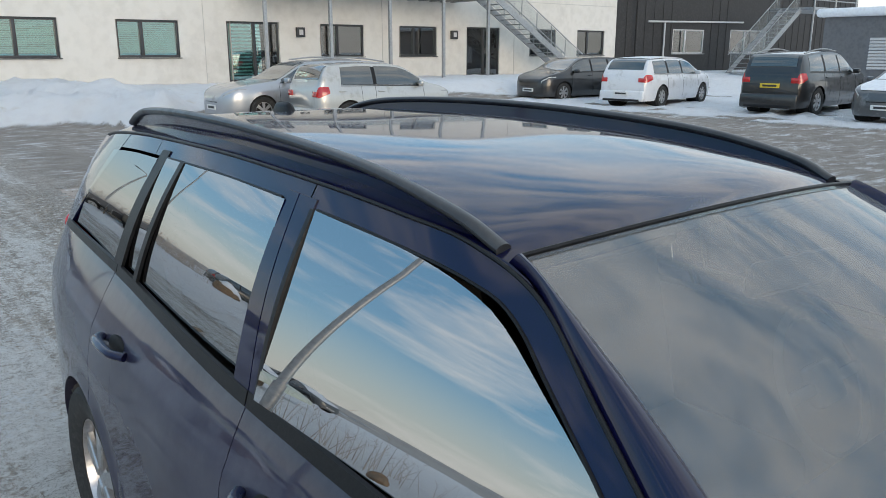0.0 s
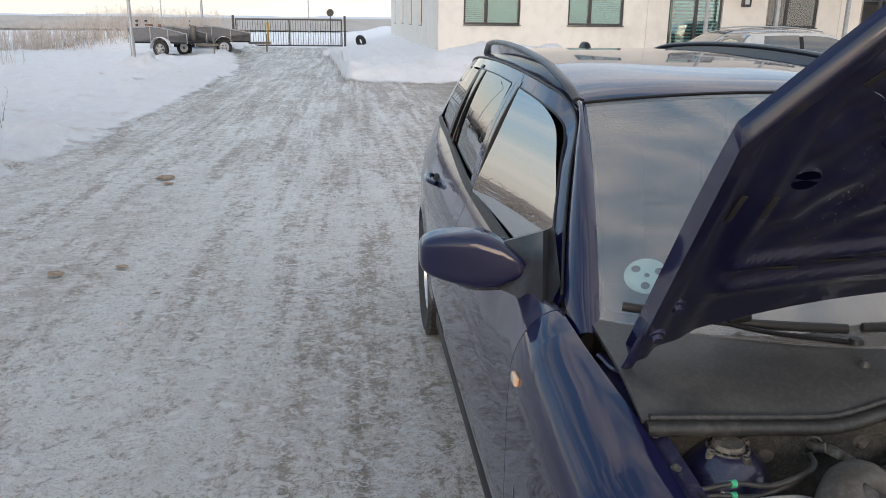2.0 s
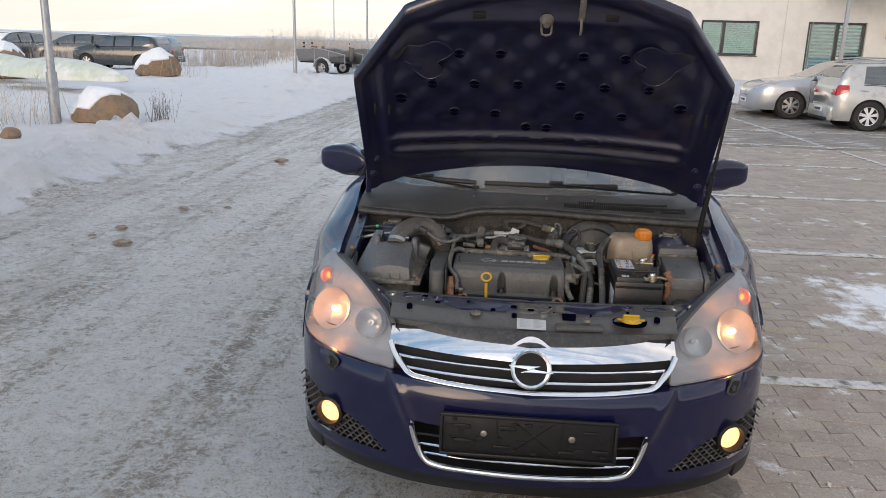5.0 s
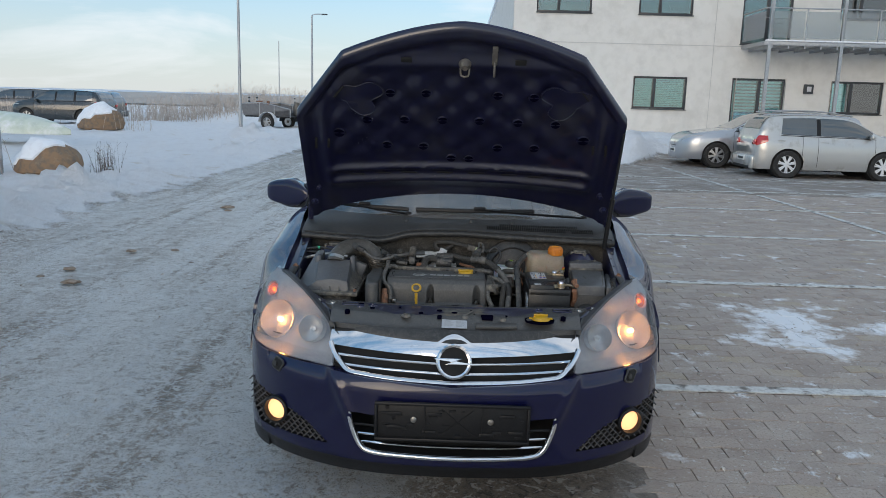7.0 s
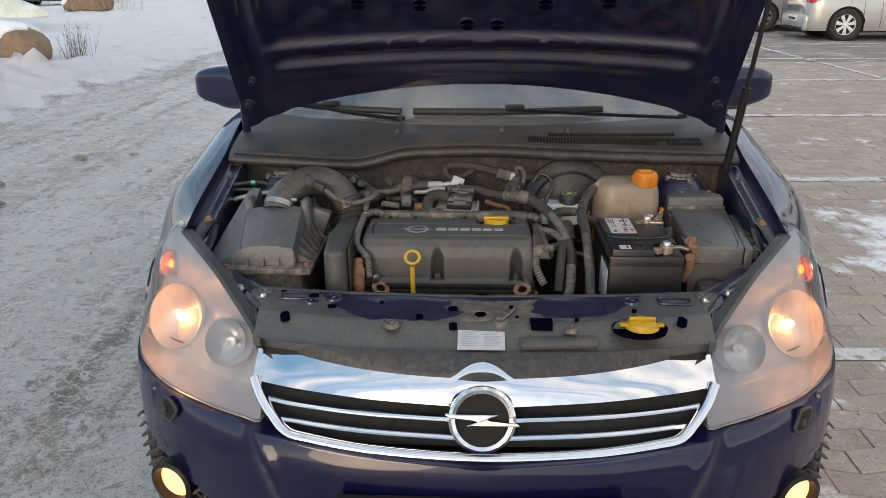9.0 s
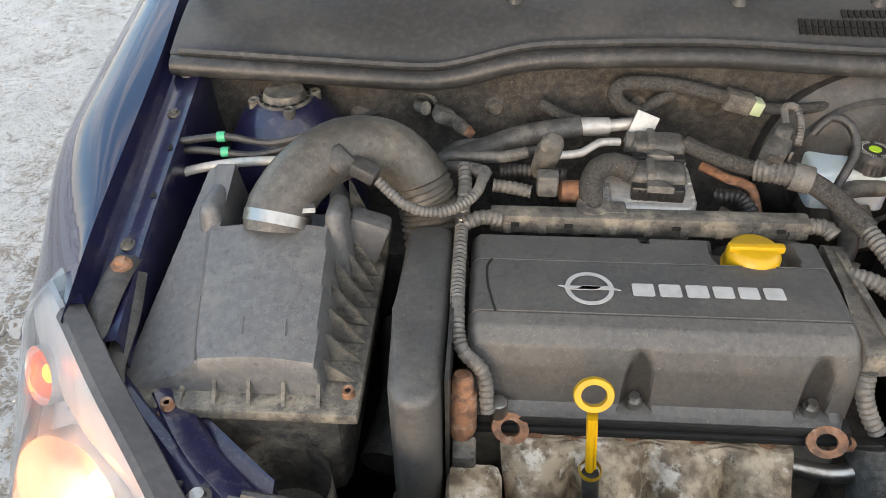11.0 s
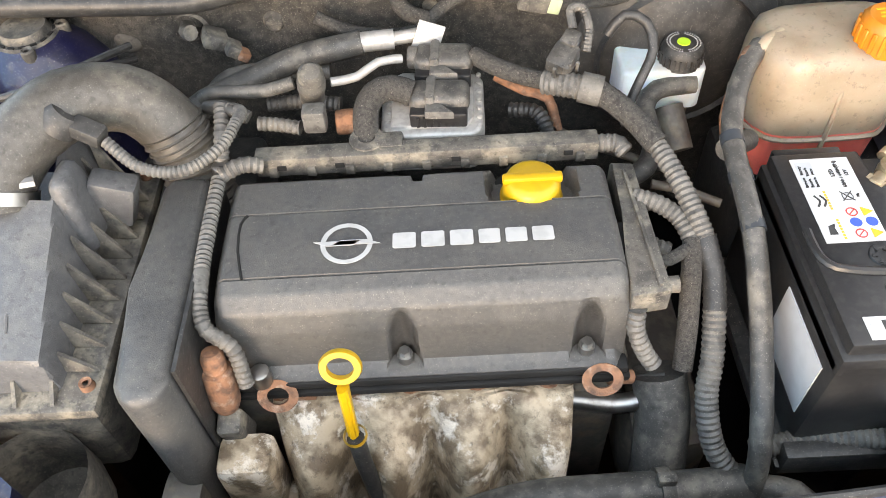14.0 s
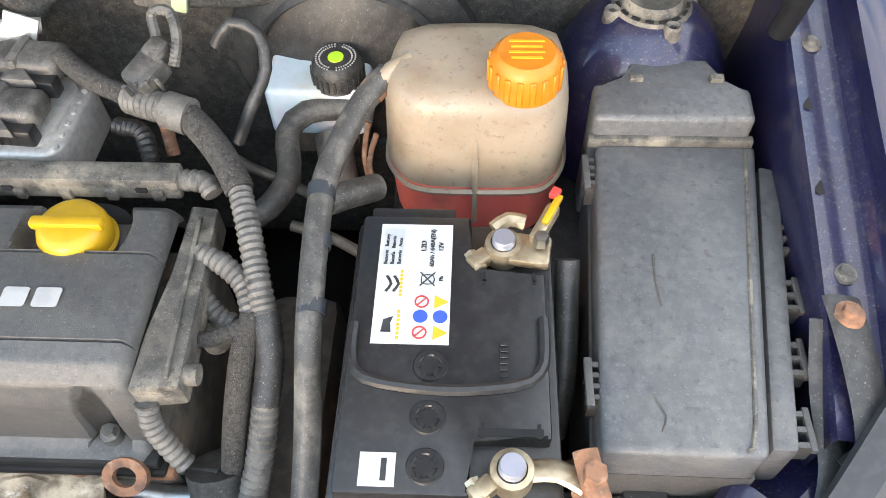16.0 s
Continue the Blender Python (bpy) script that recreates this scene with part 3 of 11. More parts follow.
def tex(scale, stretch=(1, 1, 1), detail=7.0, rough=0.6, dist=0.0):
    mpn = n.new("ShaderNodeMapping")
    mpn.inputs["Scale"].default_value = stretch
    l.new(tc.outputs["Object"], mpn.inputs["Vector"])
    t = n.new("ShaderNodeTexNoise")
    t.inputs["Scale"].default_value, t.inputs["Detail"].default_value = scale, detail
    t.inputs["Roughness"].default_value, t.inputs["Distortion"].default_value = rough, dist
    l.new(mpn.outputs[0], t.inputs["Vector"])
    return t.outputs["Fac"]


def math_node(op, a, c):
    k = n.new("ShaderNodeMath")
    k.operation = op
    for i, v in enumerate((a, c)):
        if isinstance(v, (int, float)):
            k.inputs[i].default_value = v
        else:
            l.new(v, k.inputs[i])
    return k.outputs[0]


def ramp(v, lo, hi, a=0.0, c=1.0):
    k = n.new("ShaderNodeMapRange")
    l.new(v, k.inputs["Value"])
    for key, val in zip(("From Min", "From Max", "To Min", "To Max"), (lo, hi, a, c)):
        k.inputs[key].default_value = val
    return k.outputs[0]


def blend(f, a, c):
    k = n.new("ShaderNodeMix")
    k.data_type = "RGBA"
    l.new(f, k.inputs[0])
    for i, v in ((6, a), (7, c)):
        if isinstance(v, tuple):
            k.inputs[i].default_value = (*v, 1)
        else:
            l.new(v, k.inputs[i])
    return k.outputs[2]


def attr(name):
    k = n.new("ShaderNodeAttribute")
    k.attribute_name = name
    return k.outputs["Fac"]


ruts = tex(1.1, (2.2, 0.22, 1), dist=0.6)
patch = tex(0.9, (1, 0.6, 1), dist=0.4)
flake = tex(8.5, (1, 0.75, 1), detail=10, rough=0.7, dist=0.5)
grit = tex(34, (1, 0.75, 1), detail=10, rough=0.75)
fine = tex(150, detail=5)
dirtn = tex(2.6, (1, 0.5, 1))
streak = tex(1.0, (8.0, 0.30, 1), detail=5, dist=0.5)
wet = blend(ramp(dirtn, 0.35, 0.7), (0.31, 0.245, 0.190), (0.55, 0.445, 0.355))
wet = blend(ramp(grit, 0.47, 0.60), wet, (0.060, 0.052, 0.046))
wet = blend(ramp(fine, 0.56, 0.66), wet, (0.46, 0.43, 0.39))
ice = blend(ramp(patch, 0.35, 0.7), (0.76, 0.735, 0.70), (0.94, 0.925, 0.90))
ice = blend(ramp(fine, 0.54, 0.62), ice, (0.36, 0.325, 0.29))
k_ice = math_node("ADD", math_node("MULTIPLY", ruts, 0.85), math_node("MULTIPLY", patch, 0.30))
k_ice = math_node("ADD", k_ice, math_node("MULTIPLY", grit, 1.35))
k_ice = math_node("ADD", k_ice, math_node("MULTIPLY", math_node("SUBTRACT", flake, 0.5), 1.0))
k_ice = math_node("ADD", k_ice, math_node("MULTIPLY", math_node("SUBTRACT", streak, 0.5), 0.75))
k_ice = math_node("ADD", k_ice, math_node("MULTIPLY", math_node("SUBTRACT", fine, 0.5), 1.3))
k_ice = math_node("ADD", k_ice, attr("ice"))
road = blend(ramp(k_ice, 1.66, 1.80), wet, ice)
chips = tex(19, (0.85, 1, 1), detail=6, rough=0.62, dist=1.2)
road = blend(math_node("MULTIPLY", ramp(chips, 0.555, 0.60), 0.75), road, (0.93, 0.92, 0.90))
road = blend(math_node("MULTIPLY", ramp(chips, 0.40, 0.36), 0.55), road, (0.20, 0.155, 0.12))
# thin pale rims where sheets of ice have cracked
wob = n.new("ShaderNodeMix")
wob.data_type = "VECTOR"
wob.inputs[0].default_value = 0.16
l.new(tc.outputs["Object"], wob.inputs[4])
nw = n.new("ShaderNodeTexNoise")
nw.inputs["Scale"].default_value, nw.inputs["Detail"].default_value = 9.0, 5.0
l.new(tc.outputs["Object"], nw.inputs["Vector"])
l.new(nw.outputs["Color"], wob.inputs[5])
vor = n.new("ShaderNodeTexVoronoi")
vor.feature = "DISTANCE_TO_EDGE"
vor.inputs["Scale"].default_value = 13.0
l.new(wob.outputs[1], vor.inputs["Vector"])
crack = math_node("MULTIPLY", ramp(vor.outputs["Distance"], 0.05, 0.012), ramp(tex(1.6, detail=5), 0.46, 0.56))
crack = math_node("MULTIPLY", crack, ramp(attr("ice"), 0.3, 0.5))
road = blend(math_node("MULTIPLY", crack, 0.8), road, (0.84, 0.85, 0.87))
snowc = blend(ramp(tex(3.0), 0.45, 0.75), (0.92, 0.93, 0.95), (0.86, 0.86, 0.88))
# brown slush thrown up along the foot of the snow
road = blend(math_node("MULTIPLY", attr("slush"), ramp(tex(5.5, detail=8, rough=0.7), 0.42, 0.60)), road, (0.30, 0.225, 0.165))
snowc = blend(ramp(tex(1.3, detail=9), 0.62, 0.76), snowc, (0.72, 0.67, 0.60))
k_snow = ramp(math_node("ADD", attr("snow"), math_node("ADD", math_node("MULTIPLY", math_node("SUBTRACT", grit, 0.5), 0.9), math_node("MULTIPLY", math_node("SUBTRACT", flake, 0.5), 0.25))), 0.26, 0.52)
# brown block paving goes on over the far bays
stone = blend(ramp(tex(2.2, detail=9, rough=0.65), 0.38, 0.66), (0.32, 0.275, 0.24), (0.46, 0.405, 0.36))
stone = blend(ramp(grit, 0.54, 0.72), stone, (0.22, 0.175, 0.145))
stone = blend(ramp(math_node("ADD", tex(3.2, (0.45, 1.3, 1), detail=11, rough=0.75), math_node("MULTIPLY", patch, 0.35)), 0.70, 0.82), stone, (0.80, 0.80, 0.80))
road = blend(attr("paved"), road, stone)
l.new(blend(k_snow, road, snowc), b.inputs["Base Color"])
l.new(math_node("MAXIMUM", ramp(k_snow, 0, 1, 0.42, 0.75), ramp(attr("paved"), 0, 1, 0.0, 0.8)), b.inputs["Roughness"])
bump = n.new("ShaderNodeBump")
bump.inputs["Strength"].default_value, bump.inputs["Distance"].default_value = 1.0, 0.032
l.new(math_node("ADD", math_node("MULTIPLY", grit, 0.9), math_node("MULTIPLY", fine, 0.55)), bump.inputs["Height"])
clump = n.new("ShaderNodeBump")
clump.inputs["Strength"].default_value, clump.inputs["Distance"].default_value = 0.9, 0.06
l.new(math_node("ADD", flake, math_node("MULTIPLY", tex(16, detail=4, dist=0.6), 0.55)), clump.inputs["Height"])
l.new(clump.outputs[0], bump.inputs["Normal"])
lumps = n.new("ShaderNodeBump")
lumps.inputs["Strength"].default_value, lumps.inputs["Distance"].default_value = 0.8, 0.055
l.new(math_node("MULTIPLY", tex(4.5, detail=9, rough=0.6), k_snow), lumps.inputs["Height"])
l.new(lumps.outputs[0], clump.inputs["Normal"])
l.new(bump.outputs[0], b.inputs["Normal"])
me.materials.append(m)

# loose clods of frozen mud on the ice
M_CLOD = mk("frozen_mud", (0.22, 0.165, 0.12), (0.34, 0.28, 0.225), rough=0.9, scale=30, bump=0.8)
M_SNOW = mk("snow_cover", (0.86, 0.87, 0.89), (0.80, 0.80, 0.82), rough=0.7, scale=9, bump=0.8, bscale=60)
M_STONE = mk("brown_granite", (0.27, 0.17, 0.10), (0.17, 0.13, 0.10), rough=0.8, scale=9, bump=0.7, dirt=(0.36, 0.27, 0.18), dscale=4)


def rock(name, at, size, material, label, category, seed, snow=None, sub=3, rugged=1.0):
    """A weathered stone; snow: how far down from its top the snow lies."""
    bm = B()
    bmesh.ops.create_icosphere(bm, subdivisions=sub, radius=0.5)
    for v in bm.verts:
        p = v.co.normalized()
        k = 1 + rugged * (0.28 * noise.noise(p * 1.3 + Vector((seed, 0, 0))) + 0.13 * noise.noise(p * 4 + Vector((0, seed, 0))))
        v.co = Vector((p.x * size[0] * k, p.y * size[1] * k, max(p.z * k, -0.35) * size[2])) * 0.5
    t = thing(name, label, category, at)
    part("stone", bm, material, t)
    if snow:
        bm = B()
        bmesh.ops.create_icosphere(bm, subdivisions=sub, radius=0.5)
        for v in list(bm.verts):
            p = v.co.normalized()
            k = 1 + 0.28 * noise.noise(p * 1.3 + Vector((seed, 0, 0))) + 0.10 * noise.noise(p * 4 + Vector((0, seed, 0)))
            if p.z + 0.35 * noise.noise(p * 2.1 + Vector((seed, seed, 1))) - 0.5 * p.x < snow:
                k *= 0.8
            else:
                k *= 1.05
            v.co = Vector((p.x * size[0] * k, p.y * size[1] * k, max(p.z * k, -0.1) * size[2])) * 0.5
        part("snow_cap", bm, M_SNOW, t, "thin cap of snow")
    return t


rock("boulder", (-7.15, 10.75, 0.26), (1.12, 0.95, 0.92), M_STONE, "rounded brown boulder half covered with snow", "boulder", 1.7, 0.25)
rock("boulder", (-13.65, 26.8, 0.38), (1.55, 1.3, 1.40), M_STONE, "large grey-brown boulder with snow on top", "boulder", 4.1, 0.2)
rock("boulder", (-16.7, 22.1, 0.40), (1.5, 1.4, 1.6), M_STONE, "tall light brown boulder in the snow", "boulder", 8.3, 0.35)
rock("stone", (-6.35, 6.95, 0.33), (0.26, 0.22, 0.22), M_STONE, "small round stone in the ploughed snow", "stone", 2.2)
for i, (x, y, s) in enumerate([(-3.31, 3.81, .16), (-3.07, 3.34, .2), (-3.15, 7.8, .26), (-3.13, 4.64, .15), (-2.75, 4.75, .12), (-3.4, 3.5, .1),
                               (-3.05, 7.5, .15), (-2.4, 4.2, .06)]):
    t = rock("mud_clod", (x, y, 0.02), (s * 0.62, s * 0.5, s * 0.17), M_CLOD, "lump of frozen brown mud on the icy road", "mud clod", 3.3 + i, sub=3, rugged=2.2)
    tagged(t, group="mud clods on the road")

# ---- painted bay lines over the block paving ----
M_LINE = mk("worn_white_road_paint", (0.62, 0.62, 0.60), (0.50, 0.49, 0.47), rough=0.7, scale=40, bump=0.3, dirt=(0.17, 0.15, 0.13), dscale=9, dlo=0.50, dhi=0.62)


def line(x0, y0, x1, y1, w=0.09):
    d = Vector((x1 - x0, y1 - y0, 0))
    bm = B()
    box(bm, ((x0 + x1) / 2, (y0 + y1) / 2, 0.0055), (d.length, w, 0.006), rot=(0, 0, math.degrees(math.atan2(d.y, d.x))))
    part("road_marking", bm, M_LINE, None, "worn white painted parking bay line", kind="structure")["category"] = "road marking"


for y in (-1.18, 1.455, 4.09, 6.65, 9.3):
    line(1.0, y, 7.6, y + 0.12)
line(5.66, -2.4, 5.44, 11.5)
for y in (11.95, 14.6):
    line(2.0, y, 12.0, y + 0.15)
line(5.42, 11.7, 5.25, 18.2)

# ---- white building ----
M_RENDER = mk("off_white_render", (0.72, 0.69, 0.64), (0.67, 0.64, 0.59), rough=0.85, scale=3, bump=0.25, bscale=120,
              dirt=(0.52, 0.49, 0.45), dscale=0.55, dlo=0.56, dhi=0.85)
M_PLINTH = mk("grey_plinth", (0.30, 0.29, 0.28), (0.24, 0.23, 0.22), rough=0.9, scale=6, bump=0.4)
M_FRAME = mk("anthracite_window_frame", (0.035, 0.038, 0.042), (0.045, 0.047, 0.05), rough=0.4, scale=30)
M_BLIND = mk("teal_grey_blind", (0.46, 0.74, 0.77), (0.40, 0.66, 0.69), rough=0.6, scale=8)
M_PANE = glass("window_glass", (0.58, 0.84, 0.85), ior=2.3)
M_GALV = mk("galvanised_steel", (0.42, 0.43, 0.44), (0.34, 0.35, 0.36), rough=0.45, scale=14, metal=0.7)
M_DARKCLAD = mk("black_stained_cladding", (0.030, 0.029, 0.029), (0.042, 0.04, 0.04), rough=0.7, scale=10, bump=0.3)
M_GREYWALL = mk("grey_metal_wall", (0.16, 0.16, 0.165), (0.13, 0.13, 0.135), rough=0.6, scale=8)
M_INTERIOR = mk("dim_room", (0.10, 0.105, 0.10), (0.07, 0.07, 0.07), rough=0.9, scale=1.5)


def pierced(bm, x0, x1, z0, z1, holes, y, thick):
    """A wall in the xz plane with openings (x0, x1, z0, z1) through its thickness."""
    xs = sorted({x0, x1, *[h[0] for h in holes], *[h[1] for h in holes]})
    zs = sorted({z0, z1, *[h[2] for h in holes], *[h[3] for h in holes]})

    def is_open(i, j):
        cx, cz = (xs[i] + xs[i + 1]) / 2, (zs[j] + zs[j + 1]) / 2
        return any(h[0] < cx < h[1] and h[2] < cz < h[3] for h in holes)

    for i in range(len(xs) - 1):
        for j in range(len(zs) - 1):
            a, c, d, e = xs[i], xs[i + 1], zs[j], zs[j + 1]
            if is_open(i, j):
                for q in (((a, d), (c, d)), ((c, d), (c, e)), ((c, e), (a, e)), ((a, e), (a, d))):
                    (p, r), (s, t) = q
                    bm.faces.new([bm.verts.new(v) for v in ((p, y, r), (s, y, t), (s, y + thick, t), (p, y + thick, r))])
                continue
            for yy in (y, y + thick):
                bm.faces.new([bm.verts.new(v) for v in ((a, yy, d), (c, yy, d), (c, yy, e), (a, yy, e))])
    bmesh.ops.remove_doubles(bm, verts=bm.verts, dist=0.0005)
    return bm


WIN_Z = (1.48, 2.72)
LOWER = [(2.85, 4.93), (6.70, 8.80), (14.37, 16.40), (18.15, 20.16), (25.84, 27.66), (29.2, 31.3)]
UPPER = [(2.80, 4.92), (6.72, 8.80), (14.4, 16.4), (18.2, 20.2), (25.8, 27.7), (29.2, 31.3)]
DOORS = [(10.54, 12.62), (21.87, 23.88)]
building = thing("office_building", "two-storey off-white rendered office building with dark window frames", "building", (0, 0, 0))
FY = 28.45
holes = [(a, c, *WIN_Z) for a, c in LOWER] + [(a, c, 5.04, 6.28) for a, c in UPPER] + [(a, c, 0.6, 2.74) for a, c in DOORS] + [(10.7, 12.6, 4.02, 6.28)]
front = part("front_wall", pierced(B(), 1.95, 32.2, 0.30, 7.4, holes, FY, 0.35), M_RENDER, building, sharp=20)
side_holes = [(y, y + 1.3, 1.42, 2.86) for y in (35.3, 41.2, 47.6, 55.5)]
bm = pierced(B(), FY + 0.35, 62, 0.30, 7.4, side_holes, 0, -0.35)
bmesh.ops.transform(bm, matrix=Matrix(((0, 1, 0, 2.30), (1, 0, 0, 0), (0, 0, 1, 0), (0, 0, 0, 1))), verts=bm.verts)
bmesh.ops.translate(bm, vec=(0.0, 0, 0), verts=bm.verts)
side = part("side_wall", bm, M_RENDER, building, sharp=20)
bm = B()
box(bm, (17.1, 45.2, 7.5), (30.5, 34.0, 0.22), 0.02)
part("roof", bm, M_SNOW, building, "flat roof under snow")
bm = B()
box(bm, (32.05, 45, 3.85), (0.3, 33, 7.1))
box(bm, (17.1, 62.1, 3.85), (30, 0.3, 7.1))
part("back_wall", bm, M_RENDER, building)
bm = B()
box(bm, (17.08, FY + 0.19, 0.28), (30.3, 0.42, 0.36), 0.01)
part("plinth", bm, M_PLINTH, building)
bm = B()
box(bm, (17.08, FY - 0.006, 3.93), (30.24, 0.02, 0.03))
for x in (9.7, 17.3, 24.8):
    box(bm, (x, FY - 0.006, 3.85), (0.02, 0.02, 7.0))
part("render_joint", bm, mk("joint_mortar", (0.56, 0.54, 0.51), (0.52, 0.50, 0.47), rough=0.9, scale=9), building)
bm = B()
box(bm, (17, FY + 3.2, 3.4), (29.6, 0.1, 6.2))
box(bm, (5.2, 45, 3.4), (0.1, 32, 6.2))
part("inner_wall", bm, M_INTERIOR, building)


def window(parent, x0, x1, z0, z1, y, m=None, blind=True, door=False, frame=M_FRAME):
    """A two-light window with frame, sill, panes and a slatted blind."""
    w, h = x1 - x0, z1 - z0
    mid = (x0 + x1) / 2 - (0.1 * w if not door else -0.02 * w)

    def put(name, bm, mat_, par, label=""):
        if m is not None:
            bmesh.ops.transform(bm, matrix=m, verts=bm.verts)
        return part(name, bm, mat_, par, label)
    bm = B()
    t = 0.075
    box(bm, ((x0 + x1) / 2, y, z1 - t / 2), (w, 0.09, t), 0.006)
    box(bm, ((x0 + x1) / 2, y, z0 + t / 2), (w, 0.09, t), 0.006)
    for x in (x0 + t / 2, mid, x1 - t / 2):
        box(bm, (x, y, (z0 + z1) / 2), (t if x != mid else 0.11, 0.088, h - 2 * t + 0.002), 0.006)
    win = put("door" if door else "window", bm, frame, parent)
    for a, c in ((x0 + t, mid - 0.055), (mid + 0.055, x1 - t)):
        bm = B()
        box(bm, ((a + c) / 2, y + 0.01, (z0 + z1) / 2), (c - a, 0.012, h - 2 * t))
        put("pane", bm, M_PANE, win).visible_shadow = False
        if blind:
            bm = B()
            for k in range(16):
                zz = z0 + t + (h - 2 * t) * (k + 0.5) / 16
                box(bm, ((a + c) / 2, y + 0.14, zz), (c - a - 0.01, 0.066, 0.005), rot=(-58, 0, 0))
            put("blind", bm, M_BLIND, win)
    bm = B()
    box(bm, ((x0 + x1) / 2, y - 0.09, z0 - 0.02), (w + 0.06, 0.16, 0.03), 0.005)
    put("sill", bm, frame, win)
    return win


for a, c in LOWER:
    window(front, a, c, *WIN_Z, FY + 0.10)
for a, c in UPPER:
    window(front, a, c, 5.04, 6.28, FY + 0.10, blind=False)
for a, c in DOORS:
    d = window(front, a, c, 0.6, 2.74, FY + 0.10, door=True)
    bm = B()
    cyl(bm, ((a + c) / 2 + 0.12, FY + 0.02, 1.55), ((a + c) / 2 + 0.12, FY + 0.02, 1.85), 0.015)
    part("door_handle", bm, M_STEEL, d)
window(front, 10.7, 12.6, 4.02, 6.28, FY + 0.10, door=True, blind=False)
M_SW = Matrix(((0, 1, 0, 1.95), (1, 0, 0, 0), (0, 0, 1, 0), (0, 0, 0, 1)))
for a, c, d, e in side_holes:
    window(side, a, c, d, e, 0.12, m=M_SW, blind=False)

for x in (13.48, 21.09):
    bm = B()
    box(bm, (x, FY - 0.07, 2.39), (0.34, 0.14, 0.36), 0.01)
    lamp = thing("wall_lamp", "square dark metal wall lamp on the white facade", "wall lamp", group="wall lamps")
    part("housing", bm, M_FRAME, lamp)
    bm = B()
    box(bm, (x, FY - 0.142, 2.39), (0.17, 0.012, 0.19), 0.003)
    part("diffuser", bm, M_WHITE, lamp)

# balcony on posts
BX0, BX1, BY, BZ = 10.75, 21.2, 26.1, 3.83
balcony = thing("balcony", "galvanised steel balcony with frosted glass panels on thin posts", "balcony")
bm = B()
box(bm, ((BX0 + BX1) / 2, (BY + FY) / 2 - 0.01, BZ + 0.07), (BX1 - BX0, FY - BY - 0.03, 0.14), 0.01)
part("deck", bm, M_GALV, balcony)
for k in range(18):
    bm = B()
    x = BX0 + 0.3 + k * 0.58
    box(bm, (x, (BY + FY) / 2, BZ - 0.05), (0.05, FY - BY - 0.1, 0.10))
    part("joist", bm, M_GALV, balcony)
bm = B()
box(bm, ((BX0 + BX1) / 2, BY + 0.03, BZ + 0.165), (BX1 - BX0 - 0.1, 0.2, 0.05), 0.015)
part("snow_strip", bm, M_SNOW, balcony)
for x in (10.95, 13.5, 16.1, 18.7, 21.1):
    bm = B()
    box(bm, (x, BY + 0.05, (BZ + 0.3) / 2), (0.11, 0.11, BZ - 0.3))
    box(bm, (x, BY + 0.05, BZ + 1.5), (0.11, 0.11, 3.0))
    part("post", bm, M_GALV, balcony)
M_FROST = glass("frosted_balustrade_glass", (0.72, 0.76, 0.77), ior=1.5, rough=0.15, haze=0.14)
for k in range(8):
    bm = B()
    x = BX0 + 0.15 + 1.28 * k
    box(bm, (x + 0.62, BY, BZ + 0.72), (1.18, 0.012, 0.92))
    part("glass_panel", bm, M_FROST, balcony)
    bm = B()
    box(bm, (x, BY, BZ + 0.72), (0.04, 0.04, 1.15))
    part("baluster", bm, M_GALV, balcony)
bm = B()
box(bm, (BX0, (BY + FY) / 2, BZ + 0.72), (0.012, FY - BY - 0.2, 0.92))
part("glass_panel", bm, M_FROST, balcony)
bm = B()
cyl(bm, (BX0, BY, BZ + 1.28), (BX1, BY, BZ + 1.28), 0.025)
cyl(bm, (BX0, BY, BZ + 1.28), (BX0, FY, BZ + 1.28), 0.025)
part("handrail", bm, M_GALV, balcony)


def staircase(x0, z0, x1, z1, y, wid, nst, label):
    """A straight steel flight from the ground (x0, z0) up to (x1, z1)."""
    t = thing("outdoor_stairs", label, "stairs")
    d = Vector((x1 - x0, 0, z1 - z0))
    ang = -math.degrees(math.atan2(d.z, d.x))
    for yy in (y, y + wid):
        bm = B()
        box(bm, ((x0 + x1) / 2, yy, (z0 + z1) / 2), (d.length, 0.05, 0.26), rot=(0, ang, 0))
        part("stringer", bm, M_GALV, t)
        bm = B()
        cyl(bm, (x0, yy, z0 + 1.0), (x1, yy, z1 + 1.0), 0.025)
        for k in range(6):
            f = (k + 0.3) / 6
            cyl(bm, (lerp(x0, x1, f), yy, lerp(z0, z1, f)), (lerp(x0, x1, f), yy, lerp(z0, z1, f) + 1.0), 0.02, seg=8)
        part("railing", bm, M_GALV, t)
        bm = B()
        bm.faces.new([bm.verts.new((lerp(x0, x1, f), yy - 0.03, lerp(z0, z1, f) + h)) for f, h in ((.05, .2), (.95, .2), (.95, .92), (.05, .92))])
        bmesh.ops.solidify(bm, geom=bm.faces[:], thickness=0.01)
        part("glass_panel", bm, M_FROST, t)
    for k in range(nst):
        f = (k + 0.5) / nst
        bm = B()
        box(bm, (lerp(x0, x1, f), y + wid / 2, lerp(z0, z1, f)), (0.28, wid - 0.06, 0.035))
        part("tread", bm, M_GALV, t)
    return t


staircase(26.9, 0.55, 21.3, 3.9, 26.0, 1.1, 17, "grey steel outdoor stairs beside the white building")

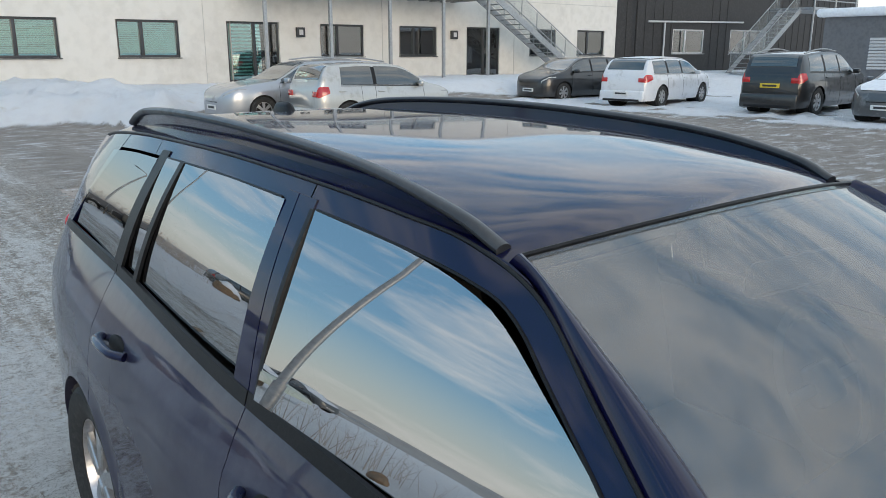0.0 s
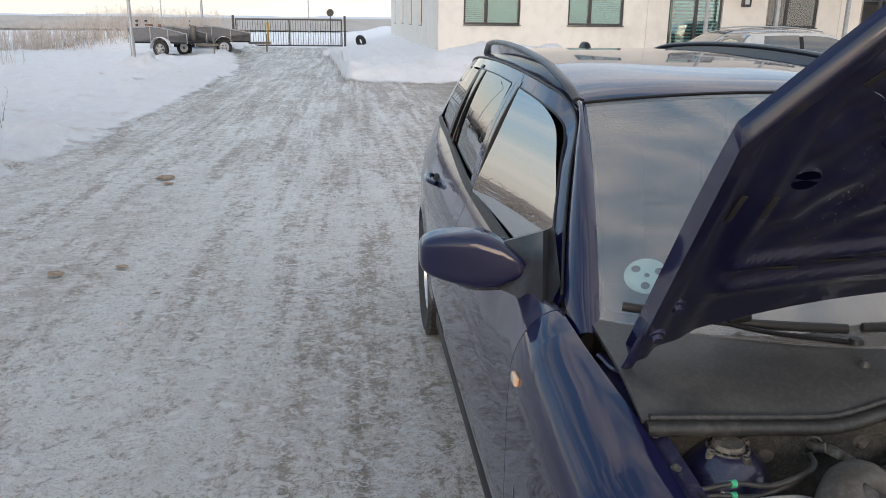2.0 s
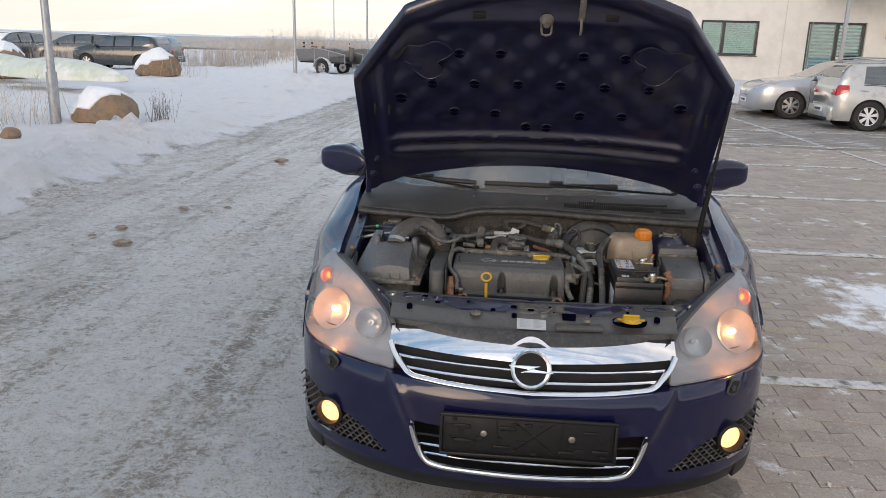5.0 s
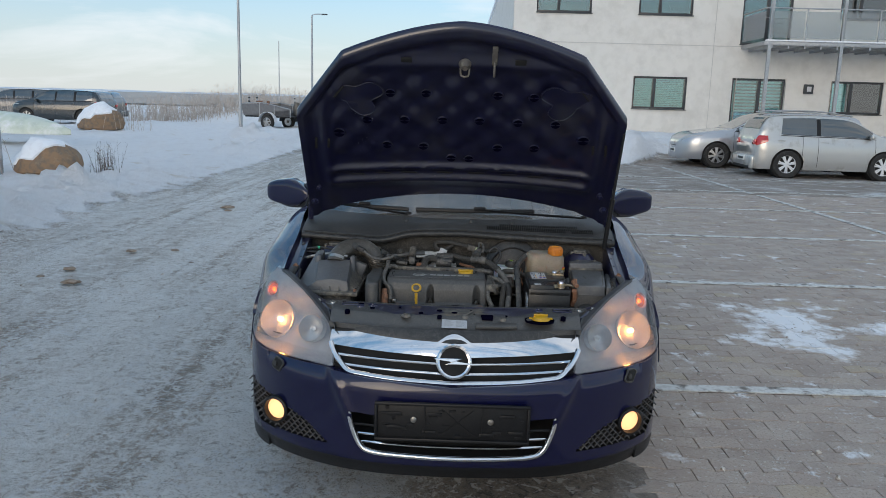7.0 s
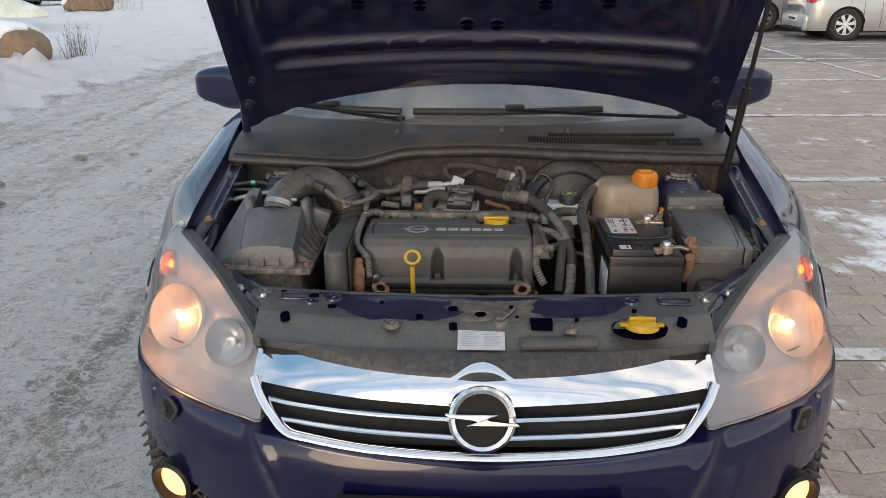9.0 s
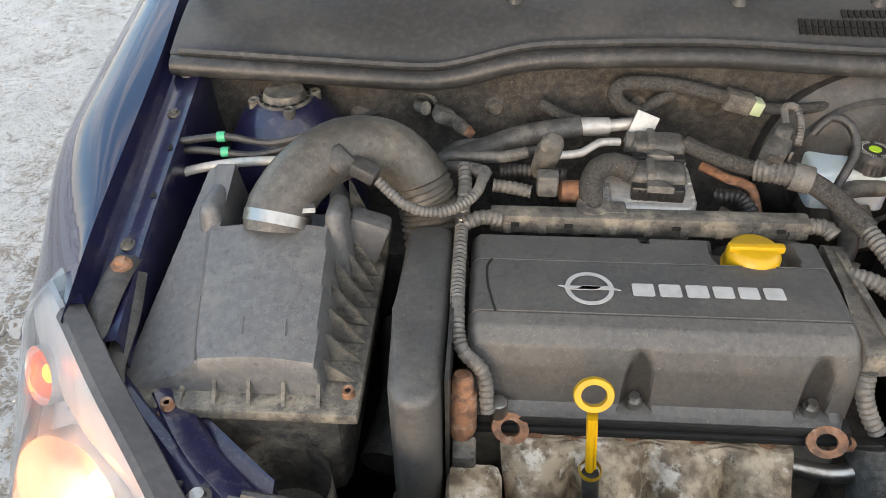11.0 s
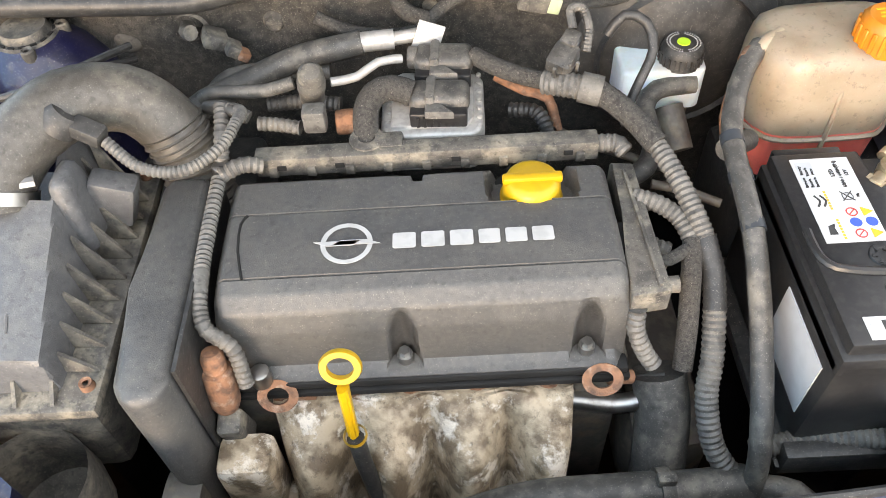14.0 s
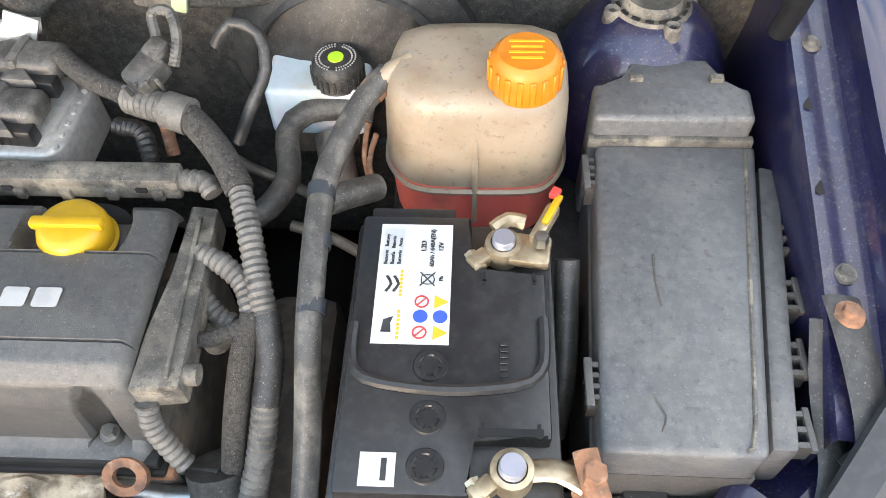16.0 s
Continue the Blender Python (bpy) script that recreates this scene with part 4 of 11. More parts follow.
# black-clad neighbour, its stairs and the grey shed
dark = thing("black_building", "black-clad building with white-framed windows and a pipe", "building")
hol = [(37.5, 40.6, 1.55, 2.92), (43.4, 47.6, 1.55, 2.98)]
dwall = part("wall", pierced(B(), 32.2, 60, 0.0, 7.4, hol, FY + 0.2, 0.3), M_DARKCLAD, dark, sharp=20)
for k in range(34):
    bm = B()
    x = 32.5 + k * 0.8
    if not any(a - 0.1 < x < c + 0.1 for a, c, *_ in hol):
        box(bm, (x, FY + 0.19, 3.6), (0.06, 0.03, 7.1))
        part("batten", bm, M_DARKCLAD, dwall)
for a, c, d, e in hol:
    window(dwall, a, c, d, e, FY + 0.26, frame=M_WHITE, blind=False)
bm = B()
box(bm, (46, FY + 2.6, 3), (27, 0.1, 6))
part("inner_wall", bm, M_INTERIOR, dark)
bm = B()
cyl(bm, (35.0, FY + 0.05, 3.28), (44.5, FY + 0.05, 3.42), 0.05)
cyl(bm, (36.5, FY + 0.05, 0.3), (36.5, FY + 0.05, 3.3), 0.05)
part("pipe", bm, M_WHITE, dark)
bm = B()
cyl(bm, (33.8, FY - 0.1, 0.2), (33.8, FY - 0.1, 7.3), 0.05)
part("drain_pipe", bm, M_DARKCLAD, dark)
staircase(36.8, 0.5, 41.8, 3.9, 23.5, 1.1, 15, "dark grey steel outdoor stairs in front of black cladding")
bm = B()
box(bm, (44.5, 24.0, 3.95), (5.5, 2.6, 0.15))
for z in (4.4, 4.9):
    cyl(bm, (41.8, 22.8, z), (47, 22.8, z), 0.03)
for x in (41.9, 44.3, 46.8):
    cyl(bm, (x, 22.8, 0.2), (x, 22.8, 5.0), 0.05)
land = thing("stair_landing", "steel stair landing on posts with a railing", "landing")
part("platform", bm, M_GALV, land)
shed = thing("grey_shed", "dark grey metal shed with a snowy roof and louvre", "shed")
bm = B()
box(bm, (37.0, 12.2, 1.55), (7.6, 11.4, 3.1), 0.01)
part("outer_wall", bm, M_GREYWALL, shed)
bm = B()
box(bm, (37.0, 12.2, 3.28), (8.2, 12.0, 0.36), 0.14, seg=3)
part("snow_roof", bm, M_SNOW, shed)
for k in range(10):
    bm = B()
    box(bm, (33.17, 14.6, 1.0 + 0.13 * k), (0.06, 2.6, 0.10), rot=(0, 30, 0))
    part("louvre_slat", bm, M_WHITE, shed)


# ---- parked cars ----
def wheel(parent, at, r, wid, side, mat_rim=None, spokes=5, steer=0.0, detail=True, snow=False):
    """A tyre with tread blocks and a spoked rim; side: +1 faces +x."""
    m = pose(*at) @ pose(0, 0, 0, 0, 90 * side, 0)
    if steer:
        m = pose(*at) @ pose(0, 0, 0, 0, 0, steer) @ pose(0, 0, 0, 0, 90 * side, 0)
    h = wid / 2
    ri = r * 0.66
    bm = B()
    lathe(bm, [(ri * 0.97, -h * 0.8), (r * 0.80, -h * 0.98), (r * 0.93, -h), (r * 0.985, -h * 0.86), (r, -h * 0.6), (r, h * 0.6), (r * 0.985, h * 0.86),
               (r * 0.93, h), (r * 0.80, h * 0.98), (ri * 0.97, h * 0.8), (ri * 0.94, h * 0.5), (ri * 0.94, -h * 0.5), (ri * 0.97, -h * 0.8)], m, 40)
    if detail:
        for k in range(44):
            a = 2 * math.pi * k / 44
            for zz, tw in ((-0.68, 22), (-0.24, -18), (0.24, 18), (0.68, -22)):
                box(bm, (0, 0, 0), (0.012, r * 0.085, wid * 0.19))
                vs = bm.verts[-8:]
                mm = m @ pose(0, 0, 0, 0, 0, math.degrees(a)) @ pose(r + 0.001, 0, zz * h) @ pose(0, 0, 0, tw, 0, 0)
                bmesh.ops.transform(bm, matrix=mm, verts=vs)
    w = part("wheel", bm, M_TYRE, parent, "black tyre")
    bm = B()
    f = h * 0.72
    lathe(bm, [(ri, f + 0.004), (ri * 0.95, f + 0.006), (ri * 0.92, f - 0.01), (ri * 0.90, -h * 0.5), (ri * 0.3, -h * 0.5)], m, 32)
    lathe(bm, [(0, f), (ri * 0.17, f), (ri * 0.24, f - 0.008), (ri * 0.24, f - 0.04)], m, 20)
    for k in range(spokes):
        a = 360 / spokes * k
        for tw in (-6.5, 6.5):
            box(bm, (0, 0, 0), (ri * 0.80, ri * 0.16, 0.026), 0.005, seg=1)
            vs = bm.verts[-24:]
            bmesh.ops.transform(bm, matrix=m @ pose(0, 0, 0, 0, 0, a + tw) @ pose(ri * 0.55, 0, f - 0.012, 0, 4, 0), verts=vs)
    part("rim", bm, mat_rim or M_RIM, w, "silver spoked rim")
    bm = B()
    lathe(bm, [(0, -h * 0.2), (ri * 0.55, -h * 0.2), (ri * 0.56, -h * 0.3)], m, 24)
    part("brake_disc", bm, M_GREYMETAL, w)
    return w


M_TAIL = mk("red_lamp_lens", (0.55, 0.02, 0.02), (0.45, 0.015, 0.015), rough=0.12, scale=20, coat=1.0)
M_CLEAR = mk("clear_lamp_unit", (0.60, 0.61, 0.60), (0.45, 0.46, 0.46), rough=0.15, scale=25, coat=1.0, metal=0.3)
M_CARGLASS = mk("dark_car_glass", (0.020, 0.028, 0.028), (0.035, 0.045, 0.045), rough=0.04, scale=4, coat=1.0, Coat_IOR=2.0)
M_PLATE = mk("plate_white", (0.72, 0.72, 0.70), (0.66, 0.66, 0.64), rough=0.5, scale=40)
M_PLATEY = mk("plate_yellow", (0.78, 0.55, 0.05), (0.7, 0.48, 0.05), rough=0.5, scale=40)


SHAPES = {
    "hatch": [(-0.492, 0.600), (-0.480, 0.680), (-0.425, 0.930), (-0.385, 0.975), (-0.12, 1.0), (0.03, 0.985), (0.10, 0.950), (0.285, 0.690), (0.345, 0.655), (0.44, 0.585), (0.482, 0.515), (0.50, 0.43)],
    "estate": [(-0.492, 0.600), (-0.482, 0.680), (-0.450, 0.905), (-0.415, 0.955), (-0.15, 1.0), (0.0, 0.985), (0.06, 0.955), (0.235, 0.680), (0.29, 0.655), (0.42, 0.590), (0.480, 0.510), (0.50, 0.42)],
    "saloon": [(-0.492, 0.600), (-0.480, 0.675), (-0.36, 0.700), (-0.20, 0.940), (-0.10, 0.990), (0.0, 0.990), (0.06, 0.955), (0.235, 0.685), (0.29, 0.655), (0.42, 0.590), (0.480, 0.510), (0.50, 0.42)],
}


def parked_car(name, label, at, turn, L, W, Hh, paint, shape="estate", snow=None, plate=M_PLATE, group="", rail=False, rimm=None, panes=((-0.40, -0.225), (-0.20, -0.02), (0.0, 0.215)), frosted=False):
    """A parked car with its nose towards local +y, lofted over its top line; panes: stretches of side glass; snow: cover of roof and bonnet."""
    c = thing(name, label, "car", group=group)
    keys = SHAPES[shape]
    top_line = spl(*[(a * L, b_ * Hh) for a, b_ in keys])
    plan = spl(*[(a * L, b_ * W / 2) for a, b_ in ((-0.495, 0.80), (-0.47, 0.90), (-0.42, 0.955), (-0.30, 0.99), (0.0, 1.0), (0.28, 0.99), (0.40, 0.945), (0.455, 0.85), (0.485, 0.70), (0.50, 0.52))])
    waist = spl((-0.5 * L, 0.672 * Hh), (-0.2 * L, 0.655 * Hh), (0.25 * L, 0.640 * Hh), (0.5 * L, 0.62 * Hh))
    ax_f, ax_r, r = L * 0.305, -L * 0.295, 0.218 * Hh
    yr, yn = -0.492 * L, 0.50 * L

    def low(y):
        z = 0.135 * Hh
        for a in (ax_f, ax_r):
            if abs(y - a) < r * 1.15:
                z = max(z, r + math.sqrt((r * 1.15) ** 2 - (y - a) ** 2))
        return z

    def shoulder(y):
        return min(waist(y), top_line(y) - 0.015)

    def flank_x(y, z):
        q = (z - 0.135 * Hh) / max(shoulder(y) - 0.135 * Hh, 0.05)
        return plan(y) * (1 - 0.06 * max(0, 1 - q / 0.30) ** 2 - 0.075 * max(0, (q - 0.55) / 0.45) ** 2 + 0.006 * math.exp(-((q - 0.78) / 0.04) ** 2))

    def upper(y, t):
        """From the waist (t 0) up to the roof edge (t 1)."""
        zb, zt = shoulder(y), top_line(y)
        f = min(max((zt - zb) / (0.345 * Hh), 0), 1)
        xb = flank_x(y, zb)
        xr = lerp(xb * 0.97, min(xb, W * 0.355), f)
        return Vector((lerp(xb, xr, t) + 0.022 * f * math.sin(math.pi * t), y, lerp(zb, lerp(zb, zt, 0.95), t)))

    def crown(y, k):
        """Across the top; k from -1 to 1."""
        p = upper(y, 1.0)
        return Vector((p.x * k, y, lerp(top_line(y), p.z, abs(k) ** 3)))

    ys = sorted({*np.linspace(yr, yn, 64), *[a * L for a, _ in keys if yr < a * L < yn], *[a + r * 1.15 * k for a in (ax_f, ax_r) for k in (-1, -.97, -.9, -.75, -.5, -.2, .2, .5, .75, .9, .97, 1)]})
    bm = B()
    loops = []
    for y in ys:
        z0, z1 = low(y), shoulder(y)
        half = [Vector((flank_x(y, lerp(z0, z1, j / 10)), y, lerp(z0, z1, j / 10))) for j in range(11)]
        half += [upper(y, j / 4) for j in range(1, 5)] + [crown(y, k) for k in (0.85, 0.65, 0.35, 0.0)]
        loops.append([bm.verts.new(p) for p in half] + [bm.verts.new((-p.x, p.y, p.z)) for p in half[-2::-1]])
    for a, d in zip(loops, loops[1:]):
        for j in range(len(a) - 1):
            bm.faces.new((a[j], d[j], d[j + 1], a[j + 1]))
    bm.faces.new(loops[0]), bm.faces.new(loops[-1])
    body = part("body", bm, paint, c, sharp=42)
    ky = dict(zip(("cowl", "roof_f"), (keys[-5][0] * L, keys[-6][0] * L)))
    i_r = 4 if shape == "saloon" else 3
    ky["roof_r"], ky["tail"] = keys[i_r][0] * L, keys[1 if shape != "saloon" else 2][0] * L

    def over(y0, y1, w, out, nu=10, nv=12):
        return sheet(B(), lambda u, v: crown(lerp(y0, y1, u), w * (2 * v - 1)) + Vector(out), nu, nv, (0, 0, -0.012))
    part("windscreen", over(lerp(ky["cowl"], ky["roof_f"], 0.06), lerp(ky["cowl"], ky["roof_f"], 1.05), 0.90, (0, 0.004, 0.006)), snow if snow and not frosted else M_CARGLASS, c)
    part("rear_window", over(lerp(ky["tail"], ky["roof_r"], 0.16), lerp(ky["tail"], ky["roof_r"], 0.80), 0.86, (0, -0.008, 0.006)), M_CARGLASS, c)
    if snow:
        part("roof_snow", over(ky["roof_r"], ky["roof_f"] - 0.02 * L, 0.93, (0, 0, 0.03)), snow, c, "layer of snow")
        part("bonnet_snow", over(ky["cowl"] + 0.02 * L, 0.47 * L, 0.90, (0, 0, 0.022)), snow, c, "layer of snow")
    for sd in (-1, 1):
        mir = Matrix.Diagonal((sd, 1, 1, 1))
        part("window_band", sheet(B(), lambda u, v: mir @ (upper(lerp(panes[0][0] + 0.012, panes[-1][1] - 0.012, u) * L, lerp(0.07, 0.86, v)) + Vector((0.003, 0, 0))), 24, 5, (-0.010 * sd, 0, 0)), M_TRIM, c)
        for a, d in panes:
            lean = 0.020 * L
            def gl(u, v):
                y = lerp(a, d, u) * L
                y += -lean * v * (1 if d > 0.05 and u > 0.5 else (-0.6 if a < -0.3 and u < 0.5 else 0))
                return mir @ (upper(y, lerp(0.09, 0.90, v)) + Vector((0.006, 0, 0)))
            part("side_window", sheet(B(), gl, 12, 5, (-0.010 * sd, 0, 0)), M_CARGLASS, c)
        bm = B()
        tube(bm, [mir @ (upper(lerp(panes[0][0], panes[-1][1], k / 14) * L, 0.03) + Vector((0.004, 0, 0))) for k in range(15)], 0.008, seg=6, step=0.2)
        part("waist_trim", bm, M_TRIM, c)
        for yd in (panes[-1][1] * L + 0.02, (panes[-1][0] + panes[-2][1]) / 2 * L, ax_r + 0.22 * r + 0.24):
            bm = B()
            tube(bm, [mir @ Vector((flank_x(yd, z) + 0.0005, yd, z)) for z in np.linspace(max(low(yd), 0.17 * Hh) + 0.01, shoulder(yd), 7)], 0.0045, seg=5, step=0.1)
            part("door_gap", bm, M_DARK, c)
        bm = B()
        p = upper(panes[-1][1] * L - 0.03 * L, 0.05)
        box(bm, (sd * (p.x + 0.11), p.y, p.z + 0.05), (0.20, 0.10, 0.13), 0.045, seg=3, rot=(0, 0, -12 * sd))
        part("door_mirror", bm, paint, c)
        for yh in (panes[-1][0] * L + 0.10, panes[-2][0] * L + 0.02):
            z = shoulder(yh) - 0.10
            part("door_handle", box(B(), (sd * (flank_x(yh, z) + 0.012), yh, z), (0.026, 0.17, 0.028), 0.010), paint, c)
        def lampf(u, v):
            y = lerp(0.385, 0.487, u) * L
            zt = min(shoulder(y), 0.575 * Hh) - 0.015
            return mir @ Vector((flank_x(y, zt) + 0.007, y + 0.004, lerp(zt - 0.085 * (0.35 + 0.65 * math.sin(math.pi * min(u + 0.3, 1) * 0.62)), zt, v)))
        part("headlamp", sheet(B(), lampf, 12, 5, (-0.02 * sd, -0.01, 0)), M_CLEAR, c)
        def lampr(u, v):
            y = lerp(-0.490, -0.425 if shape == "hatch" else -0.44, u) * L
            z1, z0 = shoulder(y) - 0.01, 0.50 * Hh
            return mir @ Vector((flank_x(y, lerp(z0, z1, v)) + 0.008, y, lerp(lerp(z0, z1 - 0.05, 0.55 * u), z1, v)))
        tl = part("tail_lamp", sheet(B(), lampr, 8, 6, (-0.02 * sd, 0, 0)), M_TAIL, c, "red lamp lens")
        part("lamp_end", box(B(), (sd * (plan(yr) - 0.10), yr - 0.006, 0.555 * Hh), (0.20, 0.03, 0.085 * Hh), 0.012), M_TAIL, tl)
        for a in (ax_f, ax_r):
            wheel(c, (sd * (plan(a) - 0.105), a, r), r, 0.20, sd, rimm, spokes=7, detail=False)
            part("wheel_arch", cyl(B(), (sd * (plan(a) - 0.42), a, r * 1.05), (sd * (plan(a) - 0.06), a, r * 1.05), r * 1.145, seg=28), M_DARK, c)
        if rail:
            bm = B()
            tube(bm, [mir @ (upper(lerp(ky["roof_r"], ky["roof_f"], k), 1.0) + Vector((-0.02, 0, 0.03 + 0.045 * math.sin(math.pi * k)))) for k in (0.0, 0.3, 0.6, 0.9)], 0.018)
            part("roof_rail", bm, M_GALV, c)
    bm = B()
    box(bm, (0, yn - 0.035, 0.36 * Hh), (W * 0.44, 0.07, 0.085), 0.03, seg=3)
    box(bm, (0, yn - 0.045, 0.19 * Hh), (W * 0.50, 0.08, 0.11), 0.04, seg=3)
    part("grille", bm, M_TRIM, c)
    bm = B()
    box(bm, (0, yr - 0.035, 0.235 * Hh), (W * 0.84, 0.10, 0.22 * Hh), 0.05, seg=3)
    bp = part("rear_bumper", bm, paint, c)
    part("bumper_lip", box(B(), (0, yr - 0.05, 0.155 * Hh), (W * 0.70, 0.08, 0.05 * Hh), 0.02), M_TRIM, bp)
    for yy, zz in ((yn + 0.004, 0.275 * Hh), (yr - 0.092 if shape == "hatch" else yr - 0.012, 0.285 * Hh if shape == "hatch" else 0.47 * Hh)):
        bm = B()
        box(bm, (0, yy, zz), (0.52, 0.02, 0.115), 0.004)
        pl = part("number_plate", bm, plate if yy < 0 else M_PLATE, c)
        part("plate_bar", box(B(), (0, yy + (0.012 if yy > 0 else -0.012), zz), (0.38, 0.006, 0.05), 0.002), M_INK, pl, "dark bar")
    part("underbody", box(B(), (0, 0, 0.20 * Hh), (W * 0.72, L * 0.88, 0.12)), M_DARK, c)
    c.matrix_basis = pose(*at, 0, 0, turn)
    return c


P_SILVER = mk("silver_car_paint", (0.42, 0.44, 0.47), (0.38, 0.40, 0.43), rough=0.28, scale=200, metal=0.6, coat=1.0, dirt=(0.30, 0.29, 0.28), dscale=3)
P_CHAMP = mk("pale_champagne_paint", (0.52, 0.52, 0.505), (0.47, 0.47, 0.455), rough=0.3, scale=200, metal=0.5, coat=1.0, dirt=(0.34, 0.32, 0.29), dscale=3)
P_BLACK = mk("black_car_paint", (0.012, 0.012, 0.013), (0.016, 0.016, 0.017), rough=0.3, scale=200, coat=1.0, dirt=(0.04, 0.04, 0.04), dscale=4)
P_WHITE = mk("white_car_paint", (0.74, 0.75, 0.77), (0.68, 0.69, 0.71), rough=0.3, scale=60, coat=1.0, dirt=(0.5, 0.5, 0.5), dscale=4)
P_GREY = mk("grey_car_paint", (0.09, 0.095, 0.10), (0.08, 0.085, 0.09), rough=0.3, scale=200, metal=0.4, coat=1.0, dirt=(0.25, 0.25, 0.26), dscale=3)
P_TEAL = mk("dark_green_blue_paint", (0.012, 0.02, 0.024), (0.014, 0.022, 0.026), rough=0.25, scale=200, coat=1.0, dirt=(0.12, 0.12, 0.12), dscale=4)
parked_car("silver_estate", "silver estate car with clear headlamps, parked side by side", (8.15, 18.55, 0.03), 88, 4.75, 1.80, 1.46, P_SILVER, "estate", rail=True)
parked_car("small_hatchback", "pale silver small hatchback with red tail lamps", (8.62, 16.15, 0.0), -92, 3.60, 1.66, 1.45, P_CHAMP, "hatch", rimm=P_WHITE, panes=((-0.345, -0.125), (-0.10, 0.235)))
parked_car("black_hatchback", "black hatchback with frost on its bonnet", (19.6, 19.95, 0.02), 88, 4.3, 1.79, 1.49, P_BLACK, "hatch", group="cars in the far bays")
parked_car("white_hatchback", "white hatchback dusted with snow", (20.0, 16.65, 0.03), -82, 4.5, 1.80, 1.47, P_WHITE, "hatch", snow=M_SNOW, frosted=True, group="cars in the far bays")
parked_car("black_suv", "large black sport utility car with roof rails and yellow plate", (20.5, 12.0, 0.03), -86, 4.7, 1.84, 1.67, P_BLACK, "estate", plate=M_PLATEY, rail=True, group="cars in the far bays")
parked_car("grey_saloon", "dark grey saloon with thick snow on bonnet and windscreen", (19.9, 8.75, 0.03), 90, 4.6, 1.82, 1.45, P_GREY, "saloon", snow=M_SNOW, panes=((-0.24, -0.10), (-0.08, 0.0), (0.02, 0.215)), group="cars in the far bays")
parked_car("dark_hatchback", "dark green hatchback parked in snow beyond the boulders", (-17.6, 31.9, 0.10), 88, 4.2, 1.75, 1.50, P_TEAL, "hatch", group="cars beyond the boulders")
for x, y, t in ((-25.5, 35.5, 172), (-28.4, 36.2, 175), (-22.3, 36.6, 100), (-31.5, 36.0, 178), (-19.6, 37.4, 92)):
    parked_car("snowy_car", "grey car buried under fresh snow beyond the boulders", (x, y, 0.13), t, 4.3, 1.76, 1.46, P_GREY, "hatch", snow=M_SNOW, group="cars beyond the boulders")

# ---- gate, poles, trailers, boat ----
gate = thing("metal_gate", "dark steel sliding gate of upright bars across the road", "gate")
bm = B()
for z in (0.16, 1.58):
    box(bm, (-4.65, 46, z), (5.9, 0.06, 0.08))
for x in (-7.6, -4.65, -1.7):
    box(bm, (x, 46, 0.86), (0.07, 0.07, 1.5))
part("gate_frame", bm, M_FRAME, gate)
for k in range(42):
    bm = B()
    cyl(bm, (-7.52 + 0.14 * k, 46, 0.16), (-7.52 + 0.14 * k, 46, 1.58), 0.012, seg=6)
    part("bar", bm, M_FRAME, gate)
bm = B()
box(bm, (-7.75, 46, 0.9), (0.12, 0.12, 1.8))
part("gate_post", bm, M_FRAME, gate)
bm = B()
box(bm, (-1.52, 46, 0.9), (0.12, 0.12, 1.8))
part("gate_post", bm, M_FRAME, gate)


def post(name, label, x, y, h, r, arm=0.0, base=0.0):
    t = thing(name, label, "lamp post" if arm else "pole")
    bm = B()
    cyl(bm, (x, y, base), (x, y, h), r, r * 0.62, seg=14)
    cyl(bm, (x, y, base), (x, y, base + 0.9), r * 1.25, seg=14)
    part("shaft", bm, M_GALV, t)
    if arm:
        bm = B()
        tube(bm, [(x, y, h - 0.05), (x + 0.15 * arm, y, h + 0.05), (x + 0.5 * arm, y, h + 0.1), (x + arm, y, h + 0.1)], 0.04)
        part("arm", bm, M_GALV, t)
        bm = B()
        box(bm, (x + arm * 1.25, y, h + 0.09), (abs(arm) * 0.55, 0.22, 0.09), 0.03)
        part("lamp_head", bm, M_FRAME, t)
    return t


post("street_lamp", "grey galvanised street lamp post standing in the snow", -8.2, 26.4, 9.0, 0.058, base=0.05)
post("street_lamp", "tall grey street lamp with a short arm", -11.9, 60, 7.9, 0.10, arm=0.8)
post("street_pole", "grey galvanised steel pole beside a boulder", -7.83, 10.36, 7.0, 0.07, base=0.05)
post("flag_pole", "thin white pole far beyond the gate", -21.5, 90, 8.0, 0.07)
post("flag_pole", "thin white pole far beyond the gate", -6.0, 95, 9.0, 0.07)
post("curved_lamp", "grey street lamp with a curved arm beside the road", -12.0, 2.5, 8.0, 0.055, arm=1.2, base=0.1)
sign = thing("round_sign", "round grey traffic sign on a pole behind the gate", "sign")
bm = B()
cyl(bm, (-2.4, 49, 0), (-2.4, 49, 1.9), 0.03)
cyl(bm, (-2.4, 48.97, 2.0), (-2.4, 49.0, 2.0), 0.22, seg=24)
part("plate", bm, M_FRAME, sign)
bm = B()
cyl(bm, (-6.2, 49.5, 0), (-6.2, 49.5, 1.4), 0.07)
tagged(part("bollard", bm, M_YELLOW, None, "yellow steel bollard behind the gate"), category="bollard")


